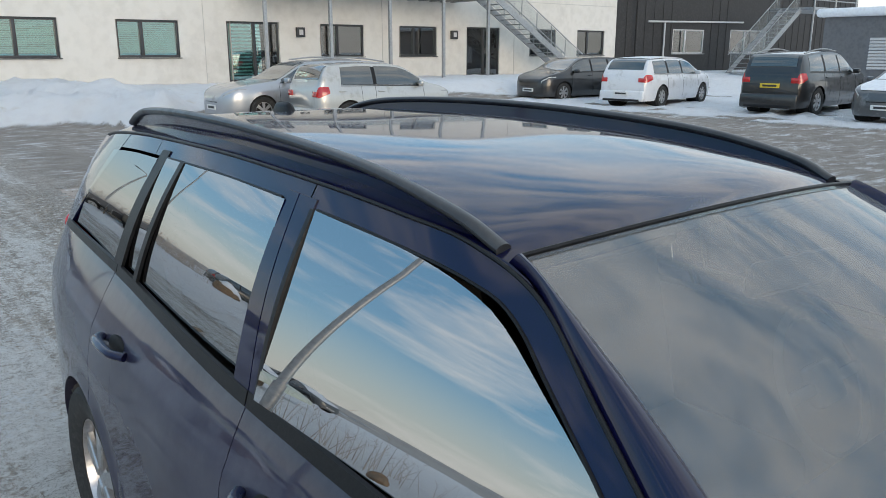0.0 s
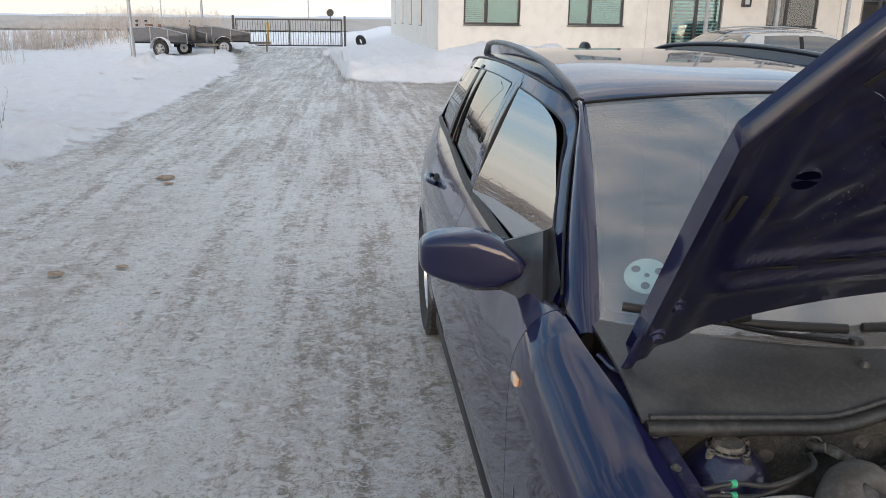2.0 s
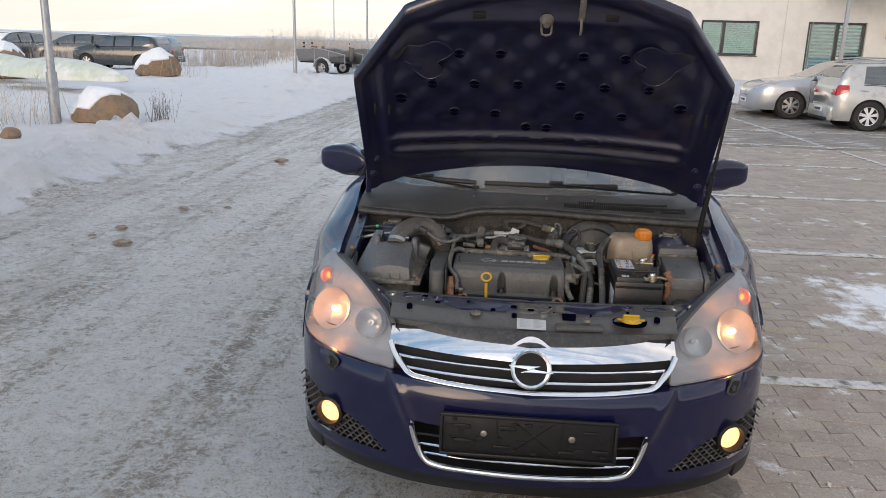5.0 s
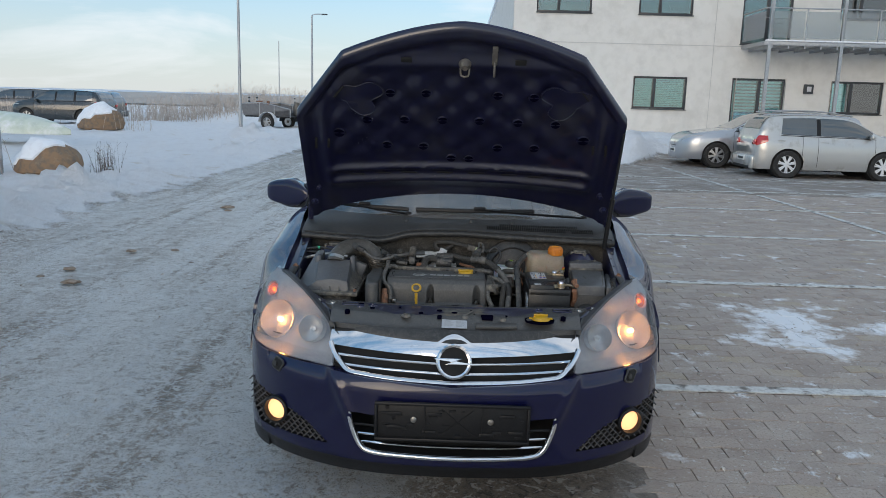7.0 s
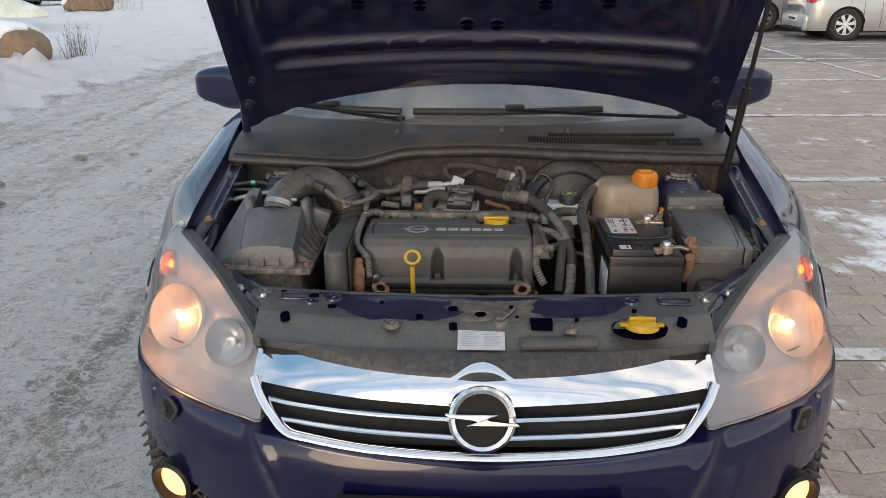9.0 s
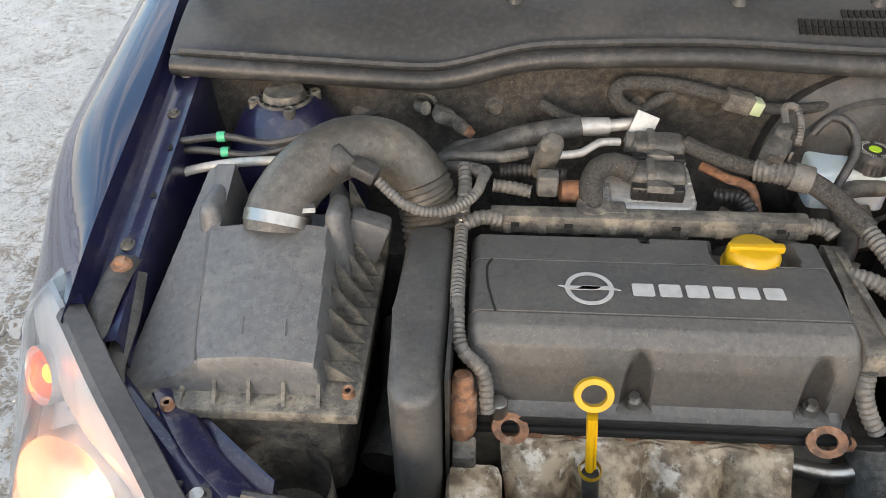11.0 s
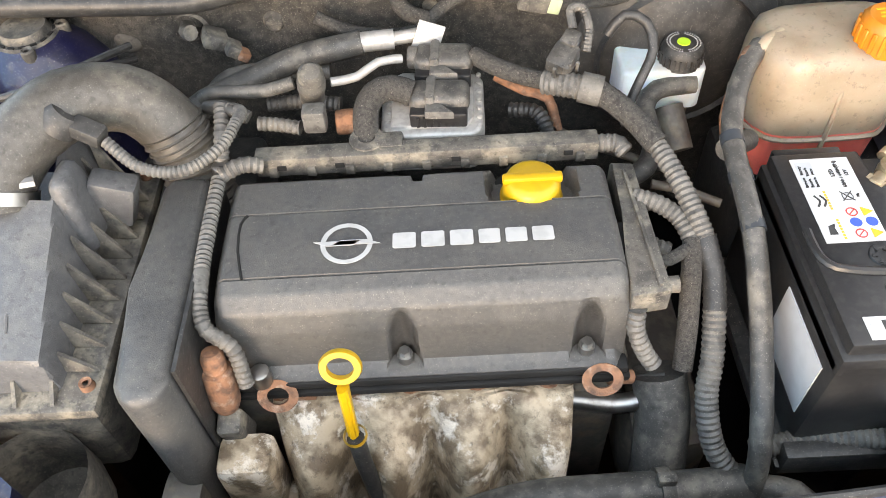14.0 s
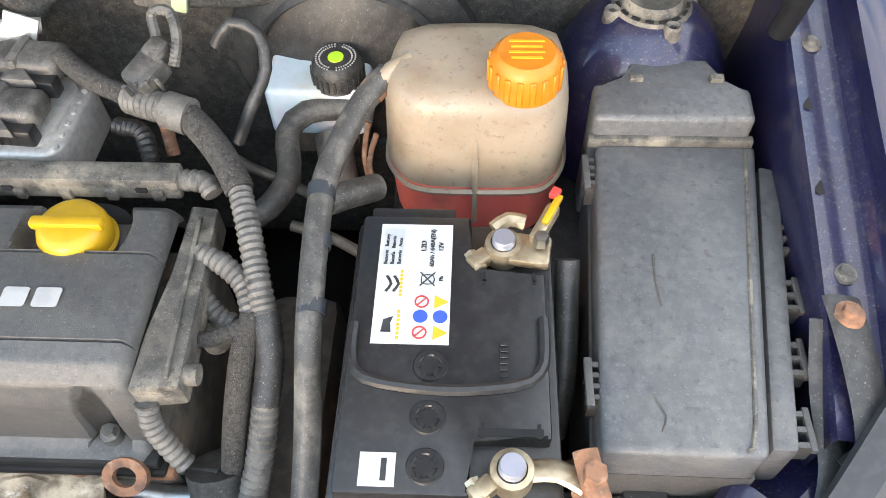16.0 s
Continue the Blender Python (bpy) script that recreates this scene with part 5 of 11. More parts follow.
def trailer(name, x, y, turn, label):
    t = thing(name, label, "trailer", group="trailers by the gate")
    bm = B()
    box(bm, (0, 0, 0.58), (1.45, 2.5, 0.08), 0.02)
    part("bed", bm, M_TRIM, t)
    for sx in (-0.74, 0.74):
        bm = B()
        g = [bm.verts.new((sx * (1 + 0.06 * (h > 0.7)), yy, h)) for yy, h in ((-1.25, 0.6), (1.3, 0.6), (1.45, 1.12), (0.3, 1.18), (-1.25, 0.92))]
        bm.faces.new(g)
        bmesh.ops.solidify(bm, geom=bm.faces[:], thickness=0.03)
        part("side_board", bm, M_GREYWALL, t)
        bm = B()
        tube(bm, [(sx * 1.05, -1.25, 0.94), (sx * 1.06, 0.3, 1.20), (sx * 1.06, 1.46, 1.14)], 0.022, seg=8)
        for yy, zz in ((-1.25, 0.94), (-0.4, 1.08), (0.4, 1.20), (1.45, 1.14)):
            cyl(bm, (sx * 1.05, yy, 0.55), (sx * 1.05, yy, zz), 0.02, seg=8)
        part("side_rail", bm, M_GALV, t)
    for sd in (-1, 1):
        wheel(t, (sd * 0.88, -0.1, 0.33), 0.33, 0.18, sd, spokes=5, detail=False)
        bm = B()
        sheet(bm, lambda u, v: (sd * lerp(0.76, 1.0, v), -0.1 + 0.44 * math.cos(math.pi * u), 0.34 + 0.44 * math.sin(math.pi * u)), 14, 2, (0, 0, 0.014))
        part("mudguard", bm, M_SNOW if sd < 0 else M_TRIM, t)
    rt = random.Random(int(x * 10))
    for k in range(9):
        bm = B()
        px, py = rt.uniform(-0.55, 0.55), rt.uniform(-1.0, 1.1)
        if k % 3:
            cyl(bm, (px, py, 0.62), (px + rt.uniform(-0.1, 0.1), py, rt.uniform(0.95, 1.3)), rt.uniform(0.05, 0.15), seg=14, bev=0.02)
        else:
            box(bm, (px, py, 0.8), (rt.uniform(0.2, 0.45), rt.uniform(0.2, 0.5), rt.uniform(0.3, 0.5)), 0.03, rot=(0, 0, rt.uniform(0, 90)))
        part("machine_part", bm, (M_TRIM, M_GREYMETAL, M_RUST)[k % 3], t)
    for sx in (-0.3, 0.35):
        bm = B()
        box(bm, (sx, 1.3, 1.25), (0.14, 0.03, 0.5), 0.005)
        mb = part("marker_board", bm, M_WHITE, t)
        for k in range(3):
            part("marker_stripe", box(B(), (sx, 1.3, 1.08 + 0.17 * k), (0.142, 0.036, 0.07)), M_INK, mb)
    bm = B()
    box(bm, (0, -1.7, 0.5), (0.1, 1.0, 0.1))
    cyl(bm, (0, -2.0, 0.1), (0, -2.0, 0.9), 0.03)
    part("drawbar", bm, M_GREYMETAL, t)
    t.matrix_basis = pose(x, y, 0.05, 0, 0, turn)


trailer("trailer", -8.7, 34.2, 70, "steel trailer with wire cage and snowy mudguard")
trailer("trailer", -7.0, 36.6, 100, "low steel trailer loaded with dark machine parts")
tyre = thing("old_tyre", "old black tyre leaning in the snow by the gate", "tyre")
bm = B()
lathe(bm, [(0.2, -0.1), (0.34, -0.11), (0.37, 0), (0.34, 0.11), (0.2, 0.1), (0.19, 0), (0.2, -0.1)], pose(-0.6, 47.5, 0.38, 0, 72, 40), 28)
part("casing", bm, M_TYRE, tyre)
bm = B()


def hull(u, v):
    s = u * 2 - 1
    wdt = 0.62 * (1 - abs(s) ** 2.6)
    a = math.pi * v
    return (s * 2.3, -wdt * math.cos(a), 0.10 + (0.10 + 0.36 * (1 - s * s)) * math.sin(a))


sheet(bm, hull, 20, 10, (0, 0, -0.03))
M_HULL = mk("pale_green_hull", (0.62, 0.66, 0.56), (0.52, 0.57, 0.48), rough=0.4, scale=4, dirt=(0.8, 0.8, 0.8), dscale=1.6, dlo=0.55, dhi=0.7)
boat = part("upturned_boat", bm, M_HULL, None, "upturned pale green boat hull lying in snow")
boat["category"] = "boat"
boat.matrix_basis = pose(-12.35, 18.05, 0.34, 0, 0, -20) @ Matrix.Diagonal((1.1, 1.1, 1.1, 1))
copy_thing(boat, pose(-16.2, 20.6, 0.36, 0, 0, -14))

# ---- dry stalks ----
M_REED = mk("dry_reed", (0.62, 0.55, 0.49), (0.46, 0.37, 0.31), rough=0.9, scale=3)
M_TWIG = mk("dark_twig", (0.10, 0.075, 0.055), (0.15, 0.11, 0.08), rough=0.9, scale=6)


def stalks(name, label, spots, material, seed):
    """Thin upright stems with side shoots, as one mesh. spots: x, y, spread x, spread y, count, height."""
    rng = random.Random(seed)
    vs, fs = [], []
    for x, y, sx, sy, cnt, hh in spots:
        for _ in range(cnt):
            px, py = x + rng.gauss(0, sx), y + rng.gauss(0, sy)
            z0 = height(px, py) - 0.03
            h = hh * rng.uniform(0.5, 1.1)
            tip = Vector((px + rng.gauss(0, 0.18 * h), py + rng.gauss(0, 0.18 * h), z0 + h))
            base = Vector((px, py, z0))
            segs = [(base, tip, 0.008 * hh)]
            for _k in range(4):
                f = rng.uniform(0.35, 0.95)
                q = base.lerp(tip, f)
                segs.append((q, q + Vector((rng.gauss(0, .1), rng.gauss(0, .1), rng.uniform(.04, .16))) * hh, 0.006 * hh))
            for a, d, w in segs:
                ax = Vector((rng.gauss(0, 1), rng.gauss(0, 1), 0)).normalized() * w
                i = len(vs)
                vs += [a - ax, a + ax, d + ax * 0.4, a + Vector((ax.y, -ax.x, 0))]
                fs += [(i, i + 1, i + 2), (i + 1, i + 3, i + 2), (i + 3, i, i + 2)]
    mesh = bpy.data.meshes.new(name)
    mesh.from_pydata(vs, [], fs)
    mesh.materials.append(material)
    return tagged(new(name, mesh), label, "dry plants", kind="stuff")


stalks("dry_reeds", "frosted dry reeds and tall weeds along the field edge",
       [(-16.5 + 1.1 * k, 38.5 + 0.75 * k, 0.8, 1.0, 170, 1.5) for k in range(8)] + [(-20 - 1.5 * k, 32 + 2 * k, 1.0, 1.0, 60, 1.2) for k in range(3)], M_REED, 5)
stalks("dry_weeds", "thin dry weeds standing in the snow by the pole", [(-8.3, 9.7, 0.35, 0.5, 34, 1.0), (-8.8, 9.0, 0.5, 0.5, 34, 0.9), (-12.6, 27.0, 0.5, 0.5, 30, 0.9)], M_REED, 6)
stalks("dark_shrub", "small dark bare shrub in the snow beside a boulder", [(-6.35, 11.1, 0.13, 0.15, 50, 0.55), (-7.0, 2.5, 0.5, 1.2, 60, 0.9), (-9.5, -1.0, 0.8, 2, 90, 1.1),
                                                                        (-10.5, 5.0, 0.7, 1.4, 70, 1.0)], M_TWIG, 7)

# ---- far embankment and coast ----
M_BANK = mk("grey_winter_embankment", (0.46, 0.43, 0.40), (0.40, 0.37, 0.345), rough=0.95, scale=0.25, dirt=(0.40, 0.38, 0.36), dscale=0.1)
bm = B()
sheet(bm, lambda u, v: (lerp(-260, 130, u), 105 + 18 * v, (0.2 + 1.55 * sm(0, 0.75, v)) * (1 + 0.06 * nz(u * 40, v, 1.0))), 90, 8)
tagged(part("embankment", bm, M_BANK, None, "long grey embankment on the horizon", kind="structure"), category="embankment")
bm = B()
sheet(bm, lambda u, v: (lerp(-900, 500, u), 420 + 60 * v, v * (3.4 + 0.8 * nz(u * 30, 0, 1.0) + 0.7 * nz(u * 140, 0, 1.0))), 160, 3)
# distance haze is mixed into this pale blue base colour
M_COAST = mk("haze_tinted_snowy_coast", (0.66, 0.70, 0.75), (0.60, 0.64, 0.70), rough=1.0, scale=0.05)
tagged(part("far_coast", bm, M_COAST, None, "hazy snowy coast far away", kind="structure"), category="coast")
# rising snow field and dark scrub beyond the road, mirrored in the car's windows
bm = B()
sheet(bm, lambda u, v: (-45 - 60 * v, lerp(-120, 60, u), 0.1 + (2.2 + 1.6 * nz(u * 9, 0, 1.0) + 0.7 * nz(u * 45, v * 3, 1.0)) * sm(0, 1, v)), 120, 10)
tagged(part("snow_slope", bm, M_BANK, None, "low scrubby slope with patches of snow", kind="structure"), category="slope")


# ---- the dark blue estate car: nose towards -y, badge over the origin ----
car = thing("estate_car", "dark blue estate car, bonnet open, headlamps lit, on ice", "car")
AX_F, AX_R, R_W, R_ARCH = 0.83, 3.54, 0.316, 0.352

side_w = spl((0.35, 0.808), (0.42, 0.834), (0.5, 0.848), (0.7, 0.864), (1.0, 0.874), (1.5, 0.877), (2.6, 0.879), (3.3, 0.874), (3.8, 0.856), (4.2, 0.795), (4.42, 0.69))
up_x = spl((0.44, 0.698), (0.55, 0.706), (0.7, 0.712), (0.86, 0.722), (1.0, 0.738), (1.15, 0.754), (1.3, 0.762), (1.6, 0.782), (2.45, 0.786), (3.41, 0.754), (4.14, 0.715), (4.42, 0.62))
up_z = spl((0.44, 0.826), (0.7, 0.885), (1.0, 0.935), (1.3, 0.972), (1.7, 0.977), (2.45, 0.992), (3.41, 1.050), (4.14, 1.066), (4.42, 1.05))
# roof edge; its first stretch is the windscreen pillar
top_x = spl((1.28, 0.756), (1.5, 0.695), (1.7, 0.630), (1.89, 0.574), (2.1, 0.590), (2.5, 0.602), (3.0, 0.598), (3.5, 0.578), (4.0, 0.540), (4.3, 0.508))
top_z = spl((1.28, 0.985), (1.5, 1.135), (1.7, 1.262), (1.89, 1.360), (2.1, 1.397), (2.5, 1.426), (3.0, 1.438), (3.5, 1.43), (4.0, 1.40), (4.3, 1.36))
nose_x = spl((0, 0), (1, 0.20), (2, 0.36), (3, 0.50), (4, 0.62), (5, 0.70), (6, 0.765), (7, 0.805), (8, 0.828), (9, 0.840))
nose_y = spl((0, -0.058), (1, -0.050), (2, -0.022), (3, 0.030), (4, 0.100), (5, 0.170), (6, 0.250), (7, 0.340), (8, 0.430), (9, 0.510))
nose_of_x = spl((0, -0.058), (0.20, -0.050), (0.36, -0.022), (0.50, 0.030), (0.62, 0.100), (0.70, 0.170), (0.765, 0.246), (0.810, 0.325), (0.832, 0.405), (0.841, 0.47), (0.845, 0.51))


def z_low(y):
    z = 0.215
    for a in (AX_F, AX_R):
        if abs(y - a) < R_ARCH:
            z = max(z, 0.318 + math.sqrt(R_ARCH ** 2 - (y - a) ** 2))
    return max(z, 0.62 if y < 0.5 else 0)


def flank(y, z, sd=1):
    """A point of the body side below the windows."""
    w, xu, zu = side_w(y), up_x(y), up_z(y)
    q = (z - 0.215) / (zu - 0.215)
    x = w - 0.055 * max(0, 1 - q / 0.35) ** 2 - (w - xu) * max(0, (q - 0.62) / 0.38) ** 1.9 + 0.004 * math.exp(-((q - 0.80) / 0.03) ** 2)
    if y < 1.7:
        t = min(max((q - 0.80) / 0.20, 0), 1)
        x = lerp(xu + (w - xu) * math.sqrt(1 - t * t) - 0.055 * max(0, 1 - q / 0.35) ** 2, x, 1 - sm(0.48, 0.80, y) * (1 - sm(1.15, 1.7, y)))
    for a in (AX_F, AX_R):
        d = math.hypot(y - a, z - 0.318)
        x += 0.010 * math.exp(-((d - R_ARCH) / 0.035) ** 2)
    return Vector((sd * x, y, z))


# front edge of the wing, along the lamp
wing_front = spl((0.60, 0.500), (0.655, 0.527), (0.71, 0.524), (0.775, 0.512), (0.815, 0.492), (0.832, 0.462), (0.84, 0.458))


def side_panel(name, y0, y1, sd, label=""):
    ys = [y0 + (y1 - y0) * k / 30 for k in range(31)]
    for a in (AX_F, AX_R):
        ys += [a + R_ARCH * math.sin(math.radians(t)) for t in range(-90, 91, 5) if y0 < a + R_ARCH * math.sin(math.radians(t)) < y1]
    ys = sorted(set(round(y, 5) for y in ys))
    bm = B()
    rows = []
    for y in ys:
        za, zb_ = z_low(y), up_z(y)
        col = []
        for j in range(27):
            f = 1 - (1 - j / 26) ** 1.6
            z, yy = lerp(za, zb_, f), y
            if name == "front_wing" and y < 0.70:
                yy = y + (wing_front(z) - y0) * (0.70 - y) / (0.70 - y0) * sm(0.57, 0.61, z)
                z = lerp(za, up_z(yy), f)
            col.append(flank(yy, z, sd))
        inner = col[0] + Vector((-0.05 * sd, 0, 0.004))
        rows.append([bm.verts.new(inner)] + [bm.verts.new(p) for p in col])
    for a, b_ in zip(rows, rows[1:]):
        for j in range(27):
            bm.faces.new((a[j], b_[j], b_[j + 1], a[j + 1]))
    for r_ in (rows[0], rows[-1]):
        back = [bm.verts.new(v.co + Vector((-0.02 * sd, 0, 0))) for v in r_]
        for j in range(27):
            bm.faces.new((r_[j], r_[j + 1], back[j + 1], back[j]))
    return part(name, bm, M_PAINT if name == "front_wing" else M_PAINT_SALT, car, label, sharp=50)


def glasshouse(y, s, sd=1, out=0.0):
    """A point of the side above the belt; s from 0 at the belt to 1 at the roof edge."""
    xb, zb_, xt, zt = up_x(y), up_z(y), top_x(y), top_z(y)
    h = max(zt - zb_, 0.001)
    x = lerp(xb, xt, s) + 0.022 * math.sin(math.pi * s) * min(h / 0.4, 1) + out
    return Vector((sd * x, y, lerp(zb_, zt, s)))


def glass_patch(yl, yr, slo, shi, sd, out, nu=16, nv=8, thick=0.004):
    """Part of the glasshouse between two slanted edges yl(s) and yr(s) and heights slo(y), shi(y)."""
    def f(u, v):
        y = lerp(yl(0.5), yr(0.5), u)
        for _ in range(3):
            s = lerp(slo(y), shi(y), v)
            y = lerp(yl(s), yr(s), u)
        s = lerp(slo(y), shi(y), v)
        return glasshouse(y, s, sd, out)
    return sheet(B(), f, nu, nv, (-thick * sd, 0, 0))


def even_pane(bm):
    """Draw a pane onto one smooth, slightly curved surface, so that it mirrors cleanly."""
    P = np.array([v.co for v in bm.verts])
    def basis(p):
        y, z = p[:, 1] - P[:, 1].mean(), p[:, 2] - P[:, 2].mean()
        return np.stack([y * 0 + 1, y, z, y * y, z * z], 1)
    k = np.linalg.lstsq(basis(P), P[:, 0], rcond=None)[0]
    k[2] *= 0.89
    for v, x in zip(bm.verts, basis(P) @ k):
        v.co.x = x
    bm.normal_update()
    for f in [f for f in bm.faces if abs(f.normal.x) < 0.3]:
        bm.faces.remove(f)
    seen = bm.faces[:len(bm.faces) // 2]
    bmesh.ops.delete(bm, geom=[f for f in bm.faces if f not in set(seen)], context="FACES")
    return bm


def frac(dz):
    return lambda y: 1 - min(dz / max(top_z(y) - up_z(y), 0.02), 0.95)


def zero(y):
    return 0.035


DOOR_F, DOOR_B, DOOR_R = 1.285, 2.44, 3.415
for sd in (-1, 1):
    side_panel("front_wing", 0.47, DOOR_F - 0.004, sd)
    fd = side_panel("front_door", DOOR_F, DOOR_B - 0.004, sd)
    rd = side_panel("rear_door", DOOR_B, DOOR_R - 0.004, sd)
    qt = side_panel("rear_quarter", DOOR_R, 4.40, sd)
    # dark gaps behind the panel joints
    for y in (DOOR_F - 0.002, DOOR_B - 0.002, DOOR_R - 0.002):
        bm = B()
        for k in range(12):
            p, q = flank(y, lerp(z_low(y), up_z(y), k / 12), sd), flank(y, lerp(z_low(y), up_z(y), (k + 1) / 12), sd)
            for v in (p, q):
                v.x -= 0.012 * sd
            bm.faces.new([bm.verts.new(p + Vector((0, d, 0))) if i < 2 else bm.verts.new(q + Vector((0, d, 0))) for i, d in enumerate((-0.02, 0.02, 0.02, -0.02))])
        part("panel_gap", bm, M_DARK, car)
    # painted frames round the windows
    one = lambda y: 1.0
    bm = B()
    hi = frac(0.048)
    for a, c in ((1.30, DOOR_B), (DOOR_B + 0.005, 3.40), (3.405, 4.10)):
        ys = np.linspace(a, c, 26)
        for p, q in zip(ys, ys[1:]):
            n_s = 4
            g0 = [bm.verts.new(glasshouse(p, lerp(hi(p), 1, j / n_s), sd)) for j in range(n_s + 1)]
            g1 = [bm.verts.new(glasshouse(q, lerp(hi(q), 1, j / n_s), sd)) for j in range(n_s + 1)]
            for j in range(n_s):
                bm.faces.new((g0[j], g1[j], g1[j + 1], g0[j + 1]))
    bmesh.ops.remove_doubles(bm, verts=bm.verts, dist=0.0004)
    part("door_frame", bm, M_PAINT, car)
    bm = B()
    tube(bm, [glasshouse(y, 1, sd, 0.004) for y in np.linspace(1.30, 4.2, 18)], 0.0042, seg=8)
    part("roof_seal", bm, M_TRIM, car)
    bm = B()
    tube(bm, [glasshouse(y, hi(y), sd, 0.001) for y in np.linspace(1.42, 2.40, 16)], 0.0035, seg=6)
    tube(bm, [glasshouse(y, hi(y), sd, 0.001) for y in np.linspace(2.55, 3.28, 12)], 0.0035, seg=6)
    part("window_seal", bm, M_TRIM, car)
    # belt moulding
    bm = glass_patch(lambda s: 1.36, lambda s: DOOR_B - 0.003, lambda y: -0.035, lambda y: 0.04, sd, 0.006, 20, 2, 0.01)
    part("belt_trim", bm, M_TRIM, fd)
    bm = glass_patch(lambda s: DOOR_B + 0.003, lambda s: 3.40, lambda y: -0.035, lambda y: 0.04, sd, 0.006, 20, 2, 0.01)
    part("belt_trim", bm, M_TRIM, rd)
    bm = glass_patch(lambda s: 3.405, lambda s: 4.14, lambda y: -0.03, lambda y: 0.04, sd, 0.006, 16, 2, 0.01)
    part("belt_trim", bm, M_TRIM, qt)
    # pillars
    bm = glass_patch(lambda s: 2.405 + 0.01 * s, lambda s: DOOR_B - 0.002 + 0.05 * s, zero, frac(0.03), sd, 0.003, 3, 10, 0.01)
    part("door_pillar", bm, M_PAINT, fd)
    bm = glass_patch(lambda s: DOOR_B + 0.002 + 0.05 * s, lambda s: 2.515 + 0.02 * s, zero, frac(0.03), sd, 0.003, 3, 10, 0.01)
    part("door_pillar", bm, M_PAINT, rd)
    bm = glass_patch(lambda s: 2.398 + 0.01 * s, lambda s: 2.412 + 0.01 * s, zero, hi, sd, 0.006, 2, 10, 0.01)
    part("window_rubber", bm, M_TRIM, fd)
    bm = glass_patch(lambda s: 3.375 - 0.11 * s, lambda s: 3.455 - 0.12 * s, zero, frac(0.03), sd, 0.004, 3, 10, 0.01)
    part("dark_pillar", bm, M_TRIM, rd)
    bm = glass_patch(lambda s: 3.215 - 0.10 * s, lambda s: 3.245 - 0.10 * s, zero, hi, sd, 0.006, 2, 10, 0.01)
    part("window_rubber", bm, M_TRIM, rd)
    bm = glass_patch(lambda s: 4.10 - 0.32 * s, lambda s: 4.36 - 0.10 * s, lambda y: 0.0, one, sd, 0.001, 8, 10, 0.01)
    part("tail_pillar", bm, M_PAINT, qt)
    # panes
    bm = glass_patch(lambda s: 1.40 + 0.0 * s, lambda s: 2.402 + 0.01 * s, zero, hi, sd, -0.002, 28, 10)
    even_pane(bm)
    part("door_window", bm, M_SIDE, fd, "clean side glass that mirrors the sky")
    bm = glass_patch(lambda s: 2.512 + 0.02 * s, lambda s: 3.225 - 0.10 * s, zero, hi, sd, -0.002, 20, 10)
    even_pane(bm)
    part("door_window", bm, M_SIDE, rd, "clean side glass that mirrors the sky")
    bm = glass_patch(lambda s: 3.235 - 0.10 * s, lambda s: 3.38 - 0.11 * s, zero, hi, sd, -0.002, 6, 10)
    even_pane(bm)
    part("quarter_light", bm, M_SIDE, rd)
    bm = glass_patch(lambda s: 3.452 - 0.12 * s, lambda s: 4.115 - 0.32 * s, zero, frac(0.055), sd, 0.002, 16, 10)
    even_pane(bm)
    part("rear_side_window", bm, M_SIDE, qt)
    # handles; a black ellipsoid behind each paints the shade of its hollow
    for par, y, z in ((fd, 2.24, 0.842), (rd, 3.18, 0.885)):
        p = flank(y, z, sd)
        bm = B()
        bmesh.ops.create_uvsphere(bm, u_segments=20, v_segments=12, radius=1)
        bmesh.ops.transform(bm, matrix=pose(p.x - 0.012 * sd, y, z - 0.004) @ Matrix.Diagonal((0.017, 0.075, 0.040, 1)), verts=bm.verts)
        part("handle_hollow_shade", bm, M_DARK, par)
        bm = B()
        tube(bm, [(p.x + 0.004 * sd, y - 0.105, z + 0.010), (p.x + 0.030 * sd, y - 0.07, z + 0.016), (p.x + 0.034 * sd, y, z + 0.018), (p.x + 0.026 * sd, y + 0.07, z + 0.016),
                  (p.x + 0.004 * sd, y + 0.105, z + 0.010)], 0.016, seg=12, flat=0.75)
        part("door_handle", bm, M_PAINT, par)
    # side indicator on the wing
    p = flank(1.205, 0.842, sd)
    bm = B()
    box(bm, (p.x + 0.004 * sd, 1.205, 0.842), (0.012, 0.045, 0.022), 0.005, rot=(0, -8 * sd, 0), seg=3)
    part("side_indicator", bm, M_AMBERDULL, car, "small amber side lamp")
    # windscreen pillar, outside and inside
    def pil(u, v):
        y = lerp(1.20, 1.90, u)
        a = Vector((sd * lerp(0.700, 0.552, u), y - 0.028 + 0.008 * u, lerp(0.955, 1.372, u) + 0.055 * math.sin(math.pi * u) * 0.6))
        yy = max(y, 1.285)
        b_ = Vector((sd * (top_x(yy) - 0.002), y, top_z(yy) - (0.0 if y > 1.285 else (1.285 - y) * 0.62)))
        m_ = a.lerp(b_, v)
        return m_ + Vector((sd * 0.010, -0.012, 0.014)) * math.sin(math.pi * v)
    part("windscreen_pillar", sheet(B(), pil, 24, 6, (-0.02 * sd, 0.02, -0.01)), M_PAINT, car)
    # door mirror
    mir = B()
    bmesh.ops.create_uvsphere(mir, u_segments=36, v_segments=24, radius=1)
